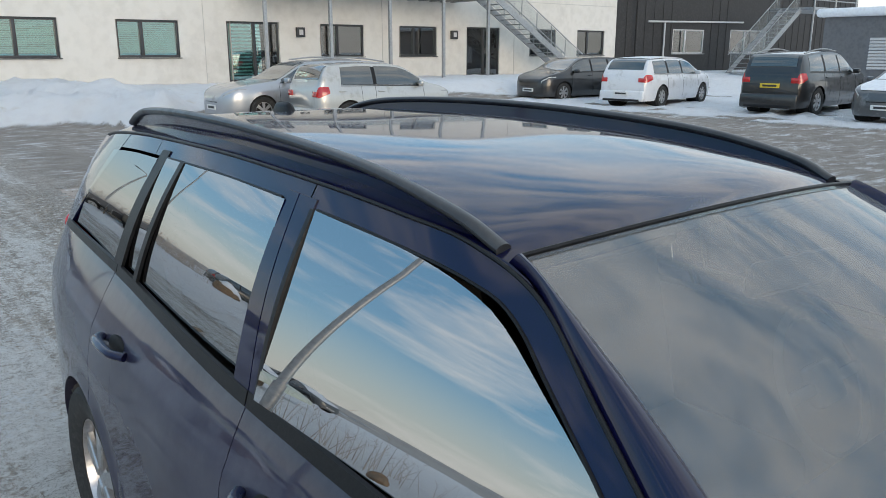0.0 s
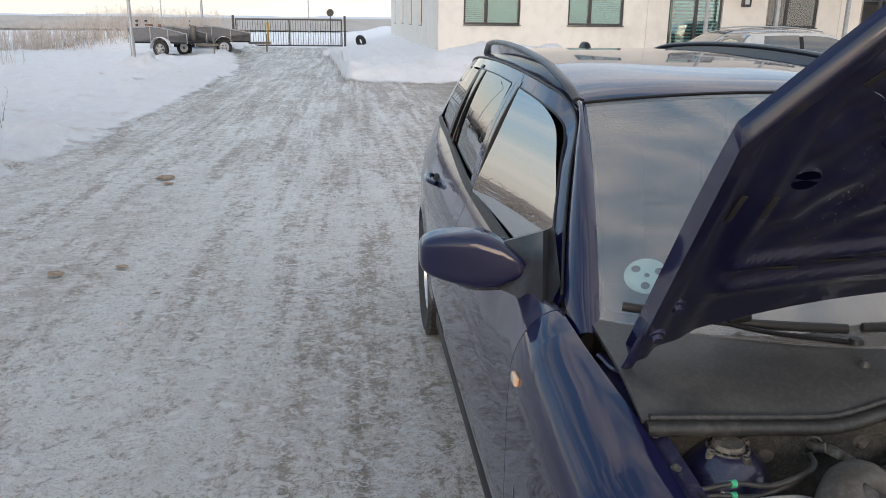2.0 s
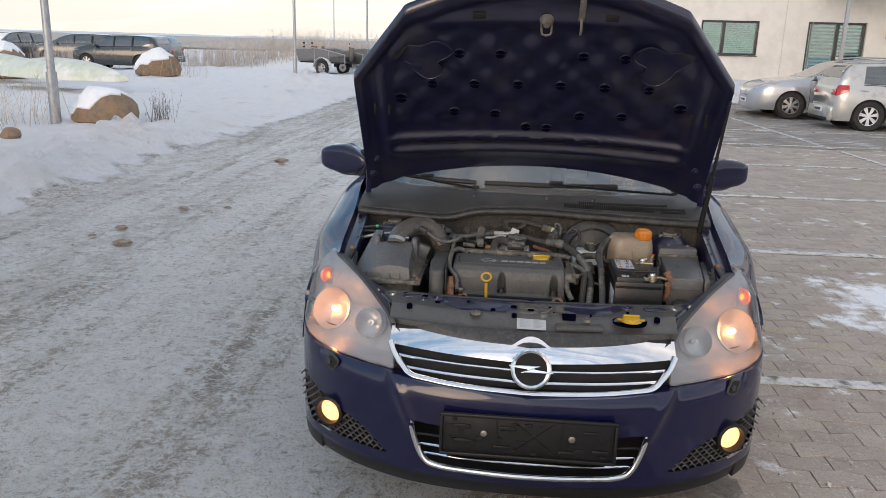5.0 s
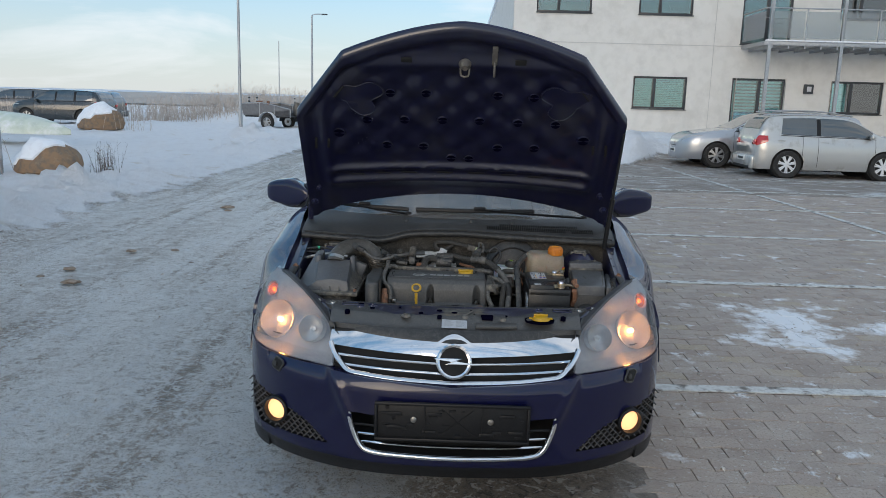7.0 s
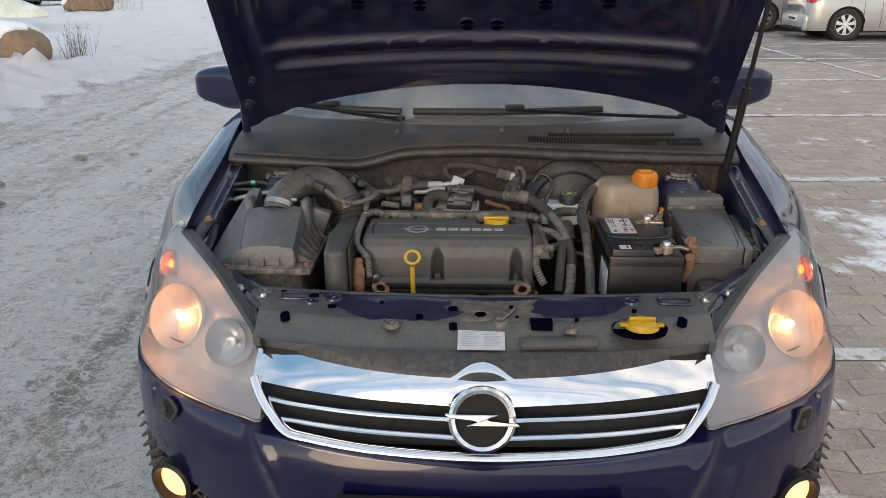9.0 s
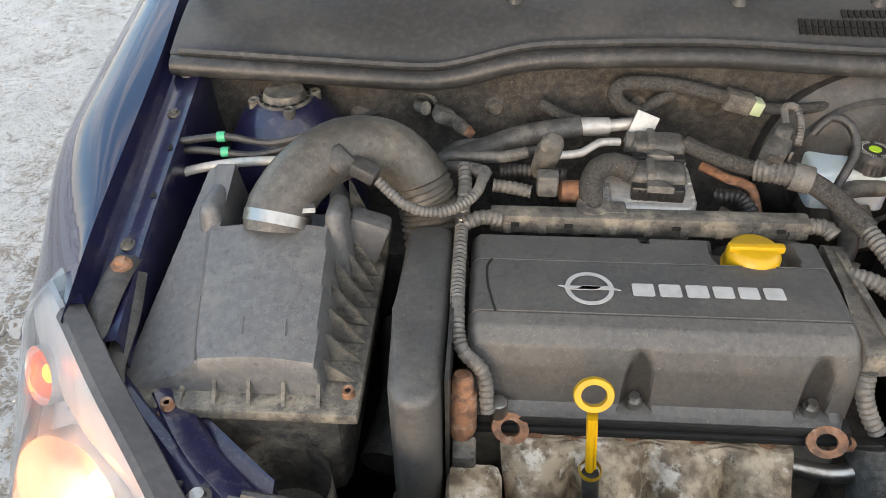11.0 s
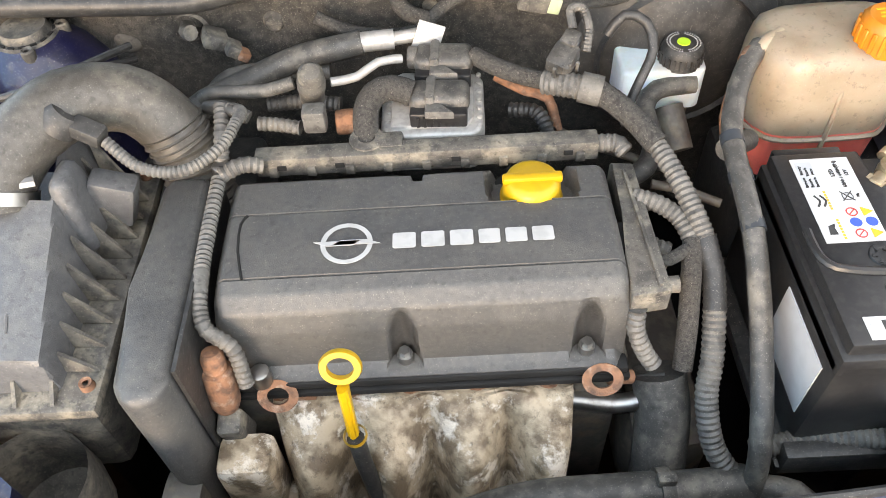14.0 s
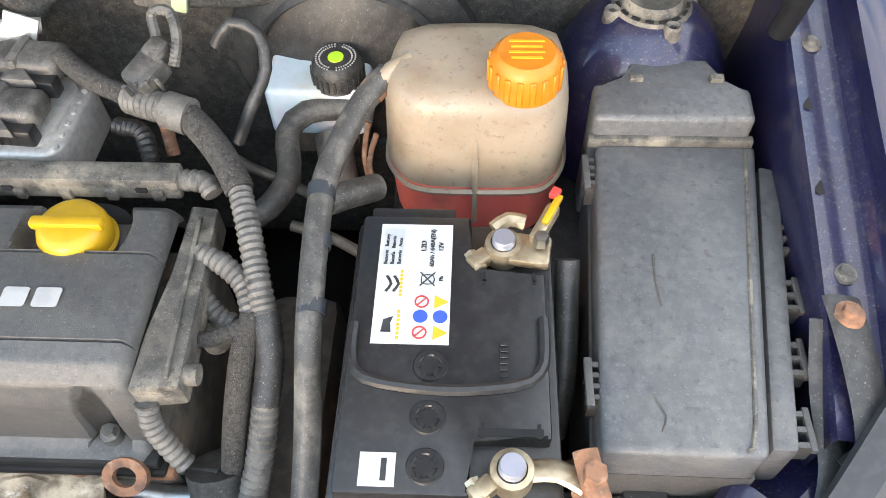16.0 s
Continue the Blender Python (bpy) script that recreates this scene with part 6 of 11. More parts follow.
    for v in mir.verts:
        p = v.co.copy()
        e = [abs(c) ** 0.42 * (1 if c > 0 else -1) for c in p]
        out_ = (e[0] + 1) / 2
        y = e[1] * (lerp(0.088, 0.055, out_) if e[1] < 0 else 0.050)
        k = min(1.0, out_ / 0.40)
        zt, zl = lerp(1.010, 1.084, k ** 0.8) - 0.026 * out_ ** 3, lerp(0.985, 0.926, k) + 0.050 * max(0, out_ - 0.40)
        v.co = Vector((sd * (0.917 + 0.135 * e[0]), 1.595 + y + 0.040 * e[0], lerp(zl, zt, (e[2] + 1) / 2)))
    mob = part("door_mirror", mir, M_PAINT, car, "dark blue door mirror housing with black foot")
    bm = B()
    sheet(bm, lambda u, v: (sd * (0.918 + 0.090 * (2 * u - 1)), 1.642 + 0.038 * (2 * u - 1), 1.004 + 0.048 * (2 * v - 1)), 8, 8, (0, 0.004, 0))
    part("mirror_glass", bm, M_CHROME, mob)
    bm = B()
    tube(bm, [(sd * 0.84, 1.55, 0.938), (sd * 0.92, 1.555, 0.940), (sd * 0.985, 1.585, 0.958)], 0.016, seg=10, flat=0.7)
    def neck(u, v):
        a = Vector((sd * 0.852, lerp(1.53, 1.565, v), lerp(0.935, 1.050, v)))
        c_ = Vector((sd * lerp(0.796, 0.756, v), lerp(1.305, 1.49, v), lerp(0.938, 1.100, v)))
        return a.lerp(c_, u) + Vector((-sd * 0.016, 0.012, 0)) * math.sin(math.pi * u)
    sheet(bm, neck, 16, 10, (-0.030 * sd, 0.034, 0))
    part("mirror_foot", bm, M_RAIL, mob)
    bm = B()
    tri = [(1.318, 0.955), (1.315, 1.02), (1.50, 1.118), (1.515, 0.965)]
    g0 = [bm.verts.new((sd * (up_x(y) - (z - 0.97) * 0.42 + 0.012), y, z)) for y, z in tri]
    bm.faces.new(g0)
    bmesh.ops.solidify(bm, geom=bm.faces[:], thickness=0.014 * sd)
    part("mirror_base", bm, M_RAIL, mob, "black triangular cover")
    # roof rail
    bm = B()
    rail = [(0.556, 1.93, 1.374), (0.566, 2.05, 1.420), (0.566, 2.35, 1.470), (0.558, 2.85, 1.500), (0.535, 3.35, 1.504), (0.500, 3.75, 1.488), (0.478, 3.94, 1.462), (0.466, 4.06, 1.425)]
    tube(bm, [(sd * x, y, z) for x, y, z in rail], 0.019, seg=14, flat=0.62)
    ra = part("roof_rail", bm, M_RAIL, car, "black roof rail")
    bm = B()
    pr = smooth_path([(sd * x, y, z) for x, y, z in rail], 0.05)
    for p, q in zip(pr, pr[1:]):
        zp, zq = top_z(p.y) + 0.006, top_z(q.y) + 0.006
        bm.faces.new([bm.verts.new(v) for v in (p, q, Vector((q.x * 0.985, q.y, zq)), Vector((p.x * 0.985, p.y, zp)))])
    part("rail_web", bm, M_PAINT, ra, "dark blue painted foot")
    # sill and wheel housings
    bm = B()
    box(bm, (sd * 0.79, 2.19, 0.215), (0.10, 1.95, 0.09), 0.02)
    part("sill", bm, M_TRIM, car)
    for a in (AX_F, AX_R):
        bm = B()
        sheet(bm, lambda u, v: (sd * lerp(0.50, 0.825, v), a - (R_ARCH + 0.012) * math.cos(math.pi * (u * 1.1 - 0.05)), 0.318 + (R_ARCH + 0.012) * math.sin(math.pi * (u * 1.1 - 0.05))), 24, 4)
        sheet(bm, lambda u, v: (sd * 0.50, lerp(a - 0.36, a + 0.36, u), lerp(0.2, 0.68, v)), 2, 2)
        part("wheel_arch_liner", bm, M_DARK, car)
    wheel(car, (sd * 0.700, AX_F, R_W), R_W, 0.195, sd, steer=7)
    wheel(car, (sd * 0.765, AX_R, R_W), R_W, 0.205, sd)


def roofp(u, v):
    y = lerp(1.80, 4.28, u)
    x = 2 * v - 1
    yy = max(y, 1.89)
    e, z = top_x(yy) - 0.002, top_z(yy)
    if u < 0.06:
        y = lerp(1.825 + 0.068 * x * x, lerp(1.80, 4.28, 0.06), u / 0.06)
        yy = max(y, 1.89)
        e, z = top_x(yy) - 0.002, top_z(max(y, 1.86))
    return (e * x, y, z + 0.048 * (1 - abs(x) ** lerp(2.6, 4.0, sm(0, 0.3, u))) - 0.012 * max(0, 1 - u / 0.06))


part("roof", sheet(B(), roofp, 60, 30, (0, 0, -0.012)), M_PAINT, car, "dark blue roof that mirrors sky and facade")
bm = B()
box(bm, (0, 3.75, 1.475), (0.045, 0.16, 0.05), 0.015, taper=0.6)
part("roof_aerial", bm, M_TRIM, car)
# tailgate and rear bumper close the back
def tailp(u, v):
    x = 2 * u - 1
    z = lerp(0.30, 1.375, v)
    w = lerp(0.69, 0.50, max(0, (z - 0.95) / 0.4))
    y = 4.42 - 0.16 * max(0, (z - 0.95) / 0.4) + 0.05 * (1 - x * x) - 0.03 * (1 - v)
    return (w * x, y, z + (0.035 * (1 - x * x) if v > 0.95 else 0))
part("tailgate", sheet(B(), tailp, 20, 20, (0, -0.02, 0)), M_PAINT, car)
bm = B()
sheet(bm, lambda u, v: (lerp(-0.42, 0.42, u), 4.475 - 0.15 * v - 0.05 * (2 * u - 1) ** 2, lerp(1.02, 1.28, v)), 10, 4, (0, 0.004, 0))
part("rear_window", bm, M_CARGLASS, car)
for sd in (-1, 1):
    bm = B()
    box(bm, (sd * 0.628, 4.385, 0.93), (0.09, 0.10, 0.25), 0.035, rot=(0, 0, sd * 30), seg=3)
    part("tail_lamp", bm, M_TAIL, car)


# windscreen: from the scuttle to the roof
def screen(u, v):
    x = 2 * u - 1
    b_ = Vector((0.715 * x, 0.985 + 0.225 * x * x, 0.975))
    t_ = Vector((0.556 * x, 1.822 + 0.066 * x * x, 1.368 + 0.036 * (1 - x * x)))
    p = b_.lerp(t_, v)
    return p + Vector((0, -0.014, 0.024)) * math.sin(math.pi * v) * (1 - 0.25 * x * x)


scr = part("windscreen", sheet(B(), screen, 48, 36), M_SCREEN, car, "windscreen that mirrors pale cloud")
scr.visible_shadow = False
bm = B()
for u0, u1, v0, v1 in ((0, 1, 0, 0.045), (0, 1, 0.972, 1), (0, 0.022, 0.0, 1), (0.978, 1, 0.0, 1)):
    sheet(bm, lambda u, v: Vector(screen(lerp(u0, u1, u), lerp(v0, v1, v))) + Vector((0, 0.006, -0.008)), 24, 12)
part("black_border", bm, M_DARK, scr)
bm = B()
sp_ = [screen(k / 30, 0.998) for k in range(31)]
tube(bm, [p + Vector((0, 0.0, 0.006)) for p in sp_], 0.005, seg=6, step=0.03)
for e in (0.0, 1.0):
    tube(bm, [screen(e, k / 16) + Vector((0.004 * (1 if e else -1), -0.003, 0.004)) for k in range(17)], 0.005, seg=6, step=0.03)
part("screen_seal", bm, M_TRIM, scr)
bm = B()
pu, pv = 0.084, 0.182
du, dv = screen(pu + 0.04, pv) - screen(pu - 0.04, pv), screen(pu, pv + 0.06) - screen(pu, pv - 0.06)
up_n = du.cross(dv).normalized()
du.normalize()
pd = screen(pu, pv) - up_n * 0.012
nrm_m = Matrix.Translation(pd) @ Matrix((du, up_n.cross(du), up_n)).transposed().to_4x4()
lathe(bm, [(0, 0.002), (0.050, 0.002), (0.051, 0), (0.050, -0.002), (0, -0.002)], nrm_m, 32)
disc = part("parking_disc", bm, M_DISC, car, "pale blue round parking disc behind the windscreen")
bm = B()
for k in range(3):
    bmesh.ops.create_circle(bm, cap_ends=True, segments=24, radius=0.010, matrix=nrm_m @ pose(0.030 * math.cos(2.1 * k + 0.5), 0.030 * math.sin(2.1 * k + 0.5), 0.0032))
bmesh.ops.create_circle(bm, cap_ends=True, segments=16, radius=0.006, matrix=nrm_m @ pose(0, 0, 0.0034))
part("dial_mark", bm, M_DASH, disc)

# cabin: dashboard, wheel, seats, headlining, floor
bm = B()
sheet(bm, lambda u, v: (lerp(-0.68, 0.68, u), lerp(1.06 + 0.16 * (2 * u - 1) ** 2, 1.62, v), 0.935 + 0.030 * math.sin(math.pi * v) - 0.02 * v), 20, 10, (0, 0, -0.25))
part("dashboard", bm, M_DASH, car)
bm = B()
lathe(bm, [(0.172, -0.012), (0.19, 0), (0.172, 0.012), (0.16, 0), (0.172, -0.012)], pose(0.36, 1.80, 0.93, 62, 0, 0), 32)
box(bm, (0.36, 1.80, 0.93), (0.12, 0.10, 0.04), 0.015, rot=(62, 0, 0))
box(bm, (0.36, 1.80, 0.93), (0.34, 0.03, 0.02), 0.008, rot=(62, 0, 0))
part("steering_wheel", bm, M_CABIN, car)
for sx in (-0.36, 0.36):
    bm = B()
    box(bm, (sx, 2.16, 0.55), (0.50, 0.52, 0.18), 0.07, seg=3)
    box(bm, (sx, 2.45, 0.86), (0.48, 0.15, 0.62), 0.07, rot=(-14, 0, 0), seg=3)
    box(bm, (sx, 2.53, 1.22), (0.26, 0.10, 0.18), 0.045, rot=(-10, 0, 0), seg=3)
    part("front_seat", bm, M_CABIN, car)
bm = B()
box(bm, (0, 3.02, 0.55), (1.25, 0.5, 0.18), 0.07)
box(bm, (0, 3.32, 0.86), (1.25, 0.15, 0.6), 0.06, rot=(-16, 0, 0))
for sx in (-0.4, 0, 0.4):
    box(bm, (sx, 3.41, 1.19), (0.26, 0.09, 0.14), 0.04)
part("rear_seat", bm, M_CABIN, car)
bm = B()
sheet(bm, lambda u, v: (lerp(-0.52, 0.52, u), lerp(1.93, 4.2, v), 1.375 + 0.03 * math.sin(math.pi * v)), 6, 12)
part("headlining", bm, M_DASH, car)
bm = B()
box(bm, (0, 2.7, 0.26), (1.50, 3.3, 0.06))
part("cabin_floor", bm, M_CABIN, car)
for sx in (-0.71, 0.71):
    bm = B()
    box(bm, (sx, 2.75, 0.60), (0.06, 2.9, 0.72))
    part("door_lining", bm, M_CABIN, car)
bm = B()
box(bm, (0, 1.30, 0.60), (1.45, 0.05, 0.66))
part("cabin_wall", bm, M_CABIN, car)
bm = B()
box(bm, (0.02, 1.74, 1.275), (0.25, 0.035, 0.075), 0.02, rot=(12, 0, -8), seg=3)
cyl(bm, (0.02, 1.74, 1.31), (0.0, 1.78, 1.36), 0.012)
part("interior_mirror", bm, M_TRIM, car)
for sx in (-0.30, 0.30):
    bm = B()
    box(bm, (sx, 1.98, 1.345), (0.36, 0.16, 0.02), 0.008, rot=(8, 0, 0))
    part("sun_visor", bm, M_DASH, car)

# ---- front end ----
def bump_pt(t, z, sd):
    tt = abs(t)
    x, y = nose_x(tt), nose_y(tt)
    pull = 0.045 * max(0, (0.26 - z) / 0.08) ** 1.5 + 0.028 * max(0, (z - 0.505) / 0.07) ** 2
    crease = 0.0
    if x < 0.52:
        edge = 0.36 + (z - 0.42) * 0.42
        crease = -0.012 * sm(edge + 0.05, edge - 0.01, x) * sm(0.26, 0.34, z) - 0.011 * math.exp(-((x - edge - 0.012) / 0.017) ** 2) * sm(0.37, 0.44, z)
    return Vector((sd * x, y + pull * (1 if x < 0.7 else 0.5) + crease, z))


def inside(px, pz, poly):
    c = False
    for (x0, z0), (x1, z1) in zip(poly, poly[1:] + poly[:1]):
        if (z0 > pz) != (z1 > pz) and px < (x1 - x0) * (pz - z0) / (z1 - z0) + x0:
            c = not c
    return c


top_edge = spl((0, 0.540), (0.36, 0.560), (0.44, 0.569), (0.73, 0.570), (0.80, 0.580), (0.84, 0.622))
LOW_GRILLE = [(-0.362, 0.428), (0.362, 0.428), (0.345, 0.345), (0.315, 0.297), (0.20, 0.286), (-0.20, 0.286), (-0.315, 0.297), (-0.345, 0.345)]
FOG_POCKET = [(0.800, 0.425), (0.785, 0.330), (0.745, 0.283), (0.447, 0.292), (0.525, 0.355), (0.62, 0.395), (0.72, 0.418)]
bm = B()
NU, NV = 220, 44
cols = []
for i in range(NU + 1):
    t = lerp(-9, 9, i / NU)
    sd = -1 if t < 0 else 1
    zt = top_edge(nose_x(abs(t)))
    cols.append([bm.verts.new(bump_pt(t, lerp(0.185, zt, j / NV), sd)) for j in range(NV + 1)])
for a, c in zip(cols, cols[1:]):
    for j in range(NV):
        m_ = (a[j].co + c[j + 1].co) / 2
        if inside(m_.x, m_.z, LOW_GRILLE) or inside(abs(m_.x), m_.z, FOG_POCKET):
            continue
        f = bm.faces.new((a[j], c[j], c[j + 1], a[j + 1]))
        f.material_index = 1 if m_.z < 0.243 else 0
# flange that runs back under lamps and grille
lip = [bm.verts.new(c[-1].co + Vector((0, 0.055, -0.004))) for c in cols]
for k in range(NU):
    bm.faces.new((cols[k][-1], cols[k + 1][-1], lip[k + 1], lip[k]))
bmesh.ops.delete(bm, geom=[v for v in bm.verts if not v.link_faces], context="VERTS")
bumper = part("front_bumper", bm, [M_PAINT, M_TRIM], car, "dark blue bumper with black lower lip", sharp=50)
# added black sheet: painted shade behind the bumper openings
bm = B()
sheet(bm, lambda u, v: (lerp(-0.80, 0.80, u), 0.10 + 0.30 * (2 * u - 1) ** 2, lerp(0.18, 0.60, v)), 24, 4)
part("bumper_shade_backing", bm, M_DARK, bumper)
# lower grille: chrome surround, slats, plate carrier
def nose_line(pts, out=0.004):
    return [(x, nose_of_x(abs(x)) - out, z) for x, z in pts]
bm = B()
tube(bm, nose_line([(-0.366, 0.432), (-0.352, 0.37), (-0.322, 0.307), (-0.27, 0.287), (-0.12, 0.281), (0, 0.280), (0.12, 0.281), (0.27, 0.287), (0.322, 0.307), (0.352, 0.37), (0.366, 0.432)], 0.006), 0.010, seg=10)
part("chrome_surround", bm, M_CHROME, bumper, "thin chrome strip")
for z in (0.315, 0.345, 0.378):
    bm = B()
    w = 0.335 if z < 0.33 else 0.35
    tube(bm, [(w * k, nose_of_x(abs(w * k)) + 0.012, z) for k in (-1, -0.5, 0, 0.5, 1)], 0.005, seg=8)
    part("slat", bm, M_CHROME if z < 0.36 else M_TRIM, bumper)
bm = B()
box(bm, (0, -0.072, 0.421), (0.534, 0.014, 0.134), 0.006)
plate_c = part("plate_carrier", bm, M_TRIM, car, "empty black number plate carrier")
bm = B()
for z in (0.486, 0.356):
    box(bm, (0, -0.082, z), (0.536, 0.014, 0.012), 0.004)
for x in (-0.264, 0.264):
    box(bm, (x, -0.082, 0.421), (0.010, 0.014, 0.120), 0.004)
for x, z in ((-0.20, 0.40), (-0.20, 0.45), (-0.06, 0.45), (0.19, 0.45), (0.12, 0.38), (0.22, 0.39), (-0.08, 0.385)):
    box(bm, (x, -0.081, z), (0.05, 0.006, 0.012), 0.002)
for a in (40, -40):
    box(bm, (0.02, -0.080, 0.421), (0.15, 0.005, 0.005), rot=(0, a, 0))
rngp = random.Random(9)
for _ in range(34):
    x, z = rngp.uniform(-0.25, 0.25), rngp.uniform(0.368, 0.474)
    if abs(x) > 0.11 or rngp.random() < 0.3:
        box(bm, (x, -0.080, z), (rngp.uniform(0.008, 0.035), 0.005, rngp.uniform(0.005, 0.012)), 0.001, seg=1)
for x in (-0.095, 0.105):
    box(bm, (x, -0.081, 0.421), (0.004, 0.006, 0.118))
part("carrier_rib", bm, M_TRIM, plate_c, kind="stuff")
for x in (-0.133, 0.133):
    bm = B()
    cyl(bm, (x, -0.08, 0.430), (x, -0.088, 0.430), 0.011, seg=14, bev=0.002)
    part("screw", bm, M_STEEL, plate_c)
# fog lamps in their meshed pockets, washer covers
for sd in (-1, 1):
    bm = B()
    sheet(bm, lambda u, v: (sd * lerp(0.43, 0.80, u), nose_of_x(lerp(0.43, 0.80, u)) + 0.03, lerp(0.27, 0.425, v)), 16, 4)
    pocket = part("fog_pocket", bm, M_DARK, bumper)
    bm = B()
    for r_ in range(11):
        for c_ in range(16):
            x = 0.445 + 0.0250 * c_ + (0.0125 if r_ % 2 else 0)
            z = 0.283 + 0.0135 * r_
            if inside(x, z, FOG_POCKET) and math.hypot(x - 0.658, z - 0.369) > 0.05:
                yy = nose_of_x(x) + 0.014
                for q in (46, -46):
                    box(bm, (sd * (x + (0.00625 if q > 0 else -0.00625)), yy, z), (0.0185, 0.014, 0.0042), rot=(0, q * sd, 0))
    part("mesh", bm, M_MESH, pocket)
    bm = B()
    fm = pose(sd * 0.657, 0.118, 0.369, 90, 0, sd * 20)
    lathe(bm, [(0.050, -0.02), (0.052, 0.012), (0.043, 0.016), (0.040, 0.0), (0.040, -0.02)], fm, 28)
    fog = part("fog_lamp", bm, M_TRIM, bumper, "round lit fog lamp")
    bm = B()
    lathe(bm, [(0, 0.006), (0.030, 0.003), (0.039, -0.004), (0.036, -0.02), (0, -0.03)], fm, 28)
    part("lens", bm, M_FOGBULB, fog)
    # solid black block paints the shade inside the open washer pocket
    bm = B()
    p = Vector((sd * 0.648, nose_of_x(0.648) + 0.012, 0.540))
    wm = pose(*p, 84, 0, sd * 42)
    prism(bm, [(0.027 * math.cos(a) * 1.05 + 0.006 * math.sin(3 * a), 0.022 * math.sin(a)) for a in [2 * math.pi * k / 14 for k in range(14)]], -0.01, 0.008, 0.003, wm)
    wc = part("washer_pocket", bm, M_DARK, bumper, "headlamp washer pocket, its inner shade a black block")
    bm = B()
    tube(bm, [wm @ Vector((0.028 * math.cos(a) * 1.05 + 0.006 * math.sin(3 * a), 0.024 * math.sin(a), 0.006)) for a in [2 * math.pi * k / 20 for k in range(21)]], 0.004, seg=6, step=0.008)
    cyl(bm, wm @ Vector((-0.01, 0, 0)), wm @ Vector((-0.01, 0, 0.014)), 0.010)
    part("washer_nozzle", bm, M_RUBBER, wc)


# upper grille: chrome bar, frame, slats, round badge
def gr(x, z, out=0.0):
    return Vector((x, nose_of_x(abs(x)) * 0.8 + 0.05 + 0.5 * (z - 0.60) - out, z))


bm = B()
def bar(u, v):
    x = lerp(-0.452, 0.452, u)
    k = abs(x) / 0.452
    z0, z1 = 0.623 + 0.020 * k, 0.672 + 0.020 * k * k
    z = lerp(z0, z1, v)
    p = gr(x, z)
    p.y += 0.048 * k * k * v - 0.003 * math.sin(math.pi * v)
    if abs(x) < 0.058:
        p.z += 0.026 * math.cos(x / 0.058 * math.pi / 2) * v
        p.y += 0.020 * math.cos(x / 0.058 * math.pi / 2) * v
    return p
sheet(bm, bar, 90, 12, (0, 0.012, -0.006))
grille = part("grille", bm, M_CHROME, car, "broad chrome grille bar")
bm = B()
FR = [(-0.447, 0.650), (-0.43, 0.618), (-0.40, 0.585), (-0.375, 0.566), (-0.33, 0.560), (-0.2, 0.551), (0, 0.545), (0.2, 0.551), (0.33, 0.560), (0.375, 0.566), (0.40, 0.585), (0.43, 0.618), (0.447, 0.650)]
tube(bm, [gr(x, z, 0.004) for x, z in FR], 0.012, seg=10, flat=0.8)
part("grille_frame", bm, M_CHROME, grille)
# added black sheet that paints the dark depth behind the slats
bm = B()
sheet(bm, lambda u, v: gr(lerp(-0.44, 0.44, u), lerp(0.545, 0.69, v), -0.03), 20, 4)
part("grille_shade_backing", bm, M_DARK, grille)
for dz in (0.0, 0.030):
    bm = B()
    w = 0.40 + dz * 0.8
    tube(bm, [gr(w * k, 0.570 + dz + 0.012 * abs(k), -0.006) for k in np.linspace(-1, 1, 13)], 0.0055, seg=8)
    part("slat", bm, M_CHROME, grille)
bm = B()
bmat = pose(0, -0.024, 0.624, 72, 0, 0) @ Matrix.Diagonal((1.24, 1.24, 1, 1))
lathe(bm, [(0.0375, -0.004), (0.040, 0.006), (0.0455, 0.008), (0.050, 0.004), (0.050, -0.006), (0.0375, -0.004)], bmat, 48)
badge = part("badge", bm, M_CHROME, grille, "round chrome badge")
bm = B()
for pts in ([(-0.056, 0.0085), (0.024, 0.0085), (-0.008, -0.003), (-0.012, 0.002), (-0.050, 0.003)], [(0.056, -0.0085), (-0.024, -0.0085), (0.008, 0.003), (0.012, -0.002), (0.050, -0.003)]):
    prism(bm, pts, 0.001, 0.010, 0.0015, bmat, seg=1)
part("badge_bar", bm, M_CHROME, badge)
bm = B()
lathe(bm, [(0, -0.003), (0.040, -0.003)], bmat, 32)
part("badge_back", bm, M_DARK, badge)

# headlamps
LAMP = [(0.736, 0.829), (0.784, 0.778), (0.821, 0.712), (0.838, 0.655), (0.838, 0.608), (0.800, 0.578), (0.727, 0.571), (0.569, 0.572), (0.470, 0.571), (0.432, 0.572),
        (0.440, 0.615), (0.460, 0.685), (0.500, 0.722), (0.588, 0.780), (0.670, 0.815)]


def lens_y(x, z):
    return nose_of_x(min(x, 0.845)) + 0.035 + 0.95 * max(z - 0.57, 0)


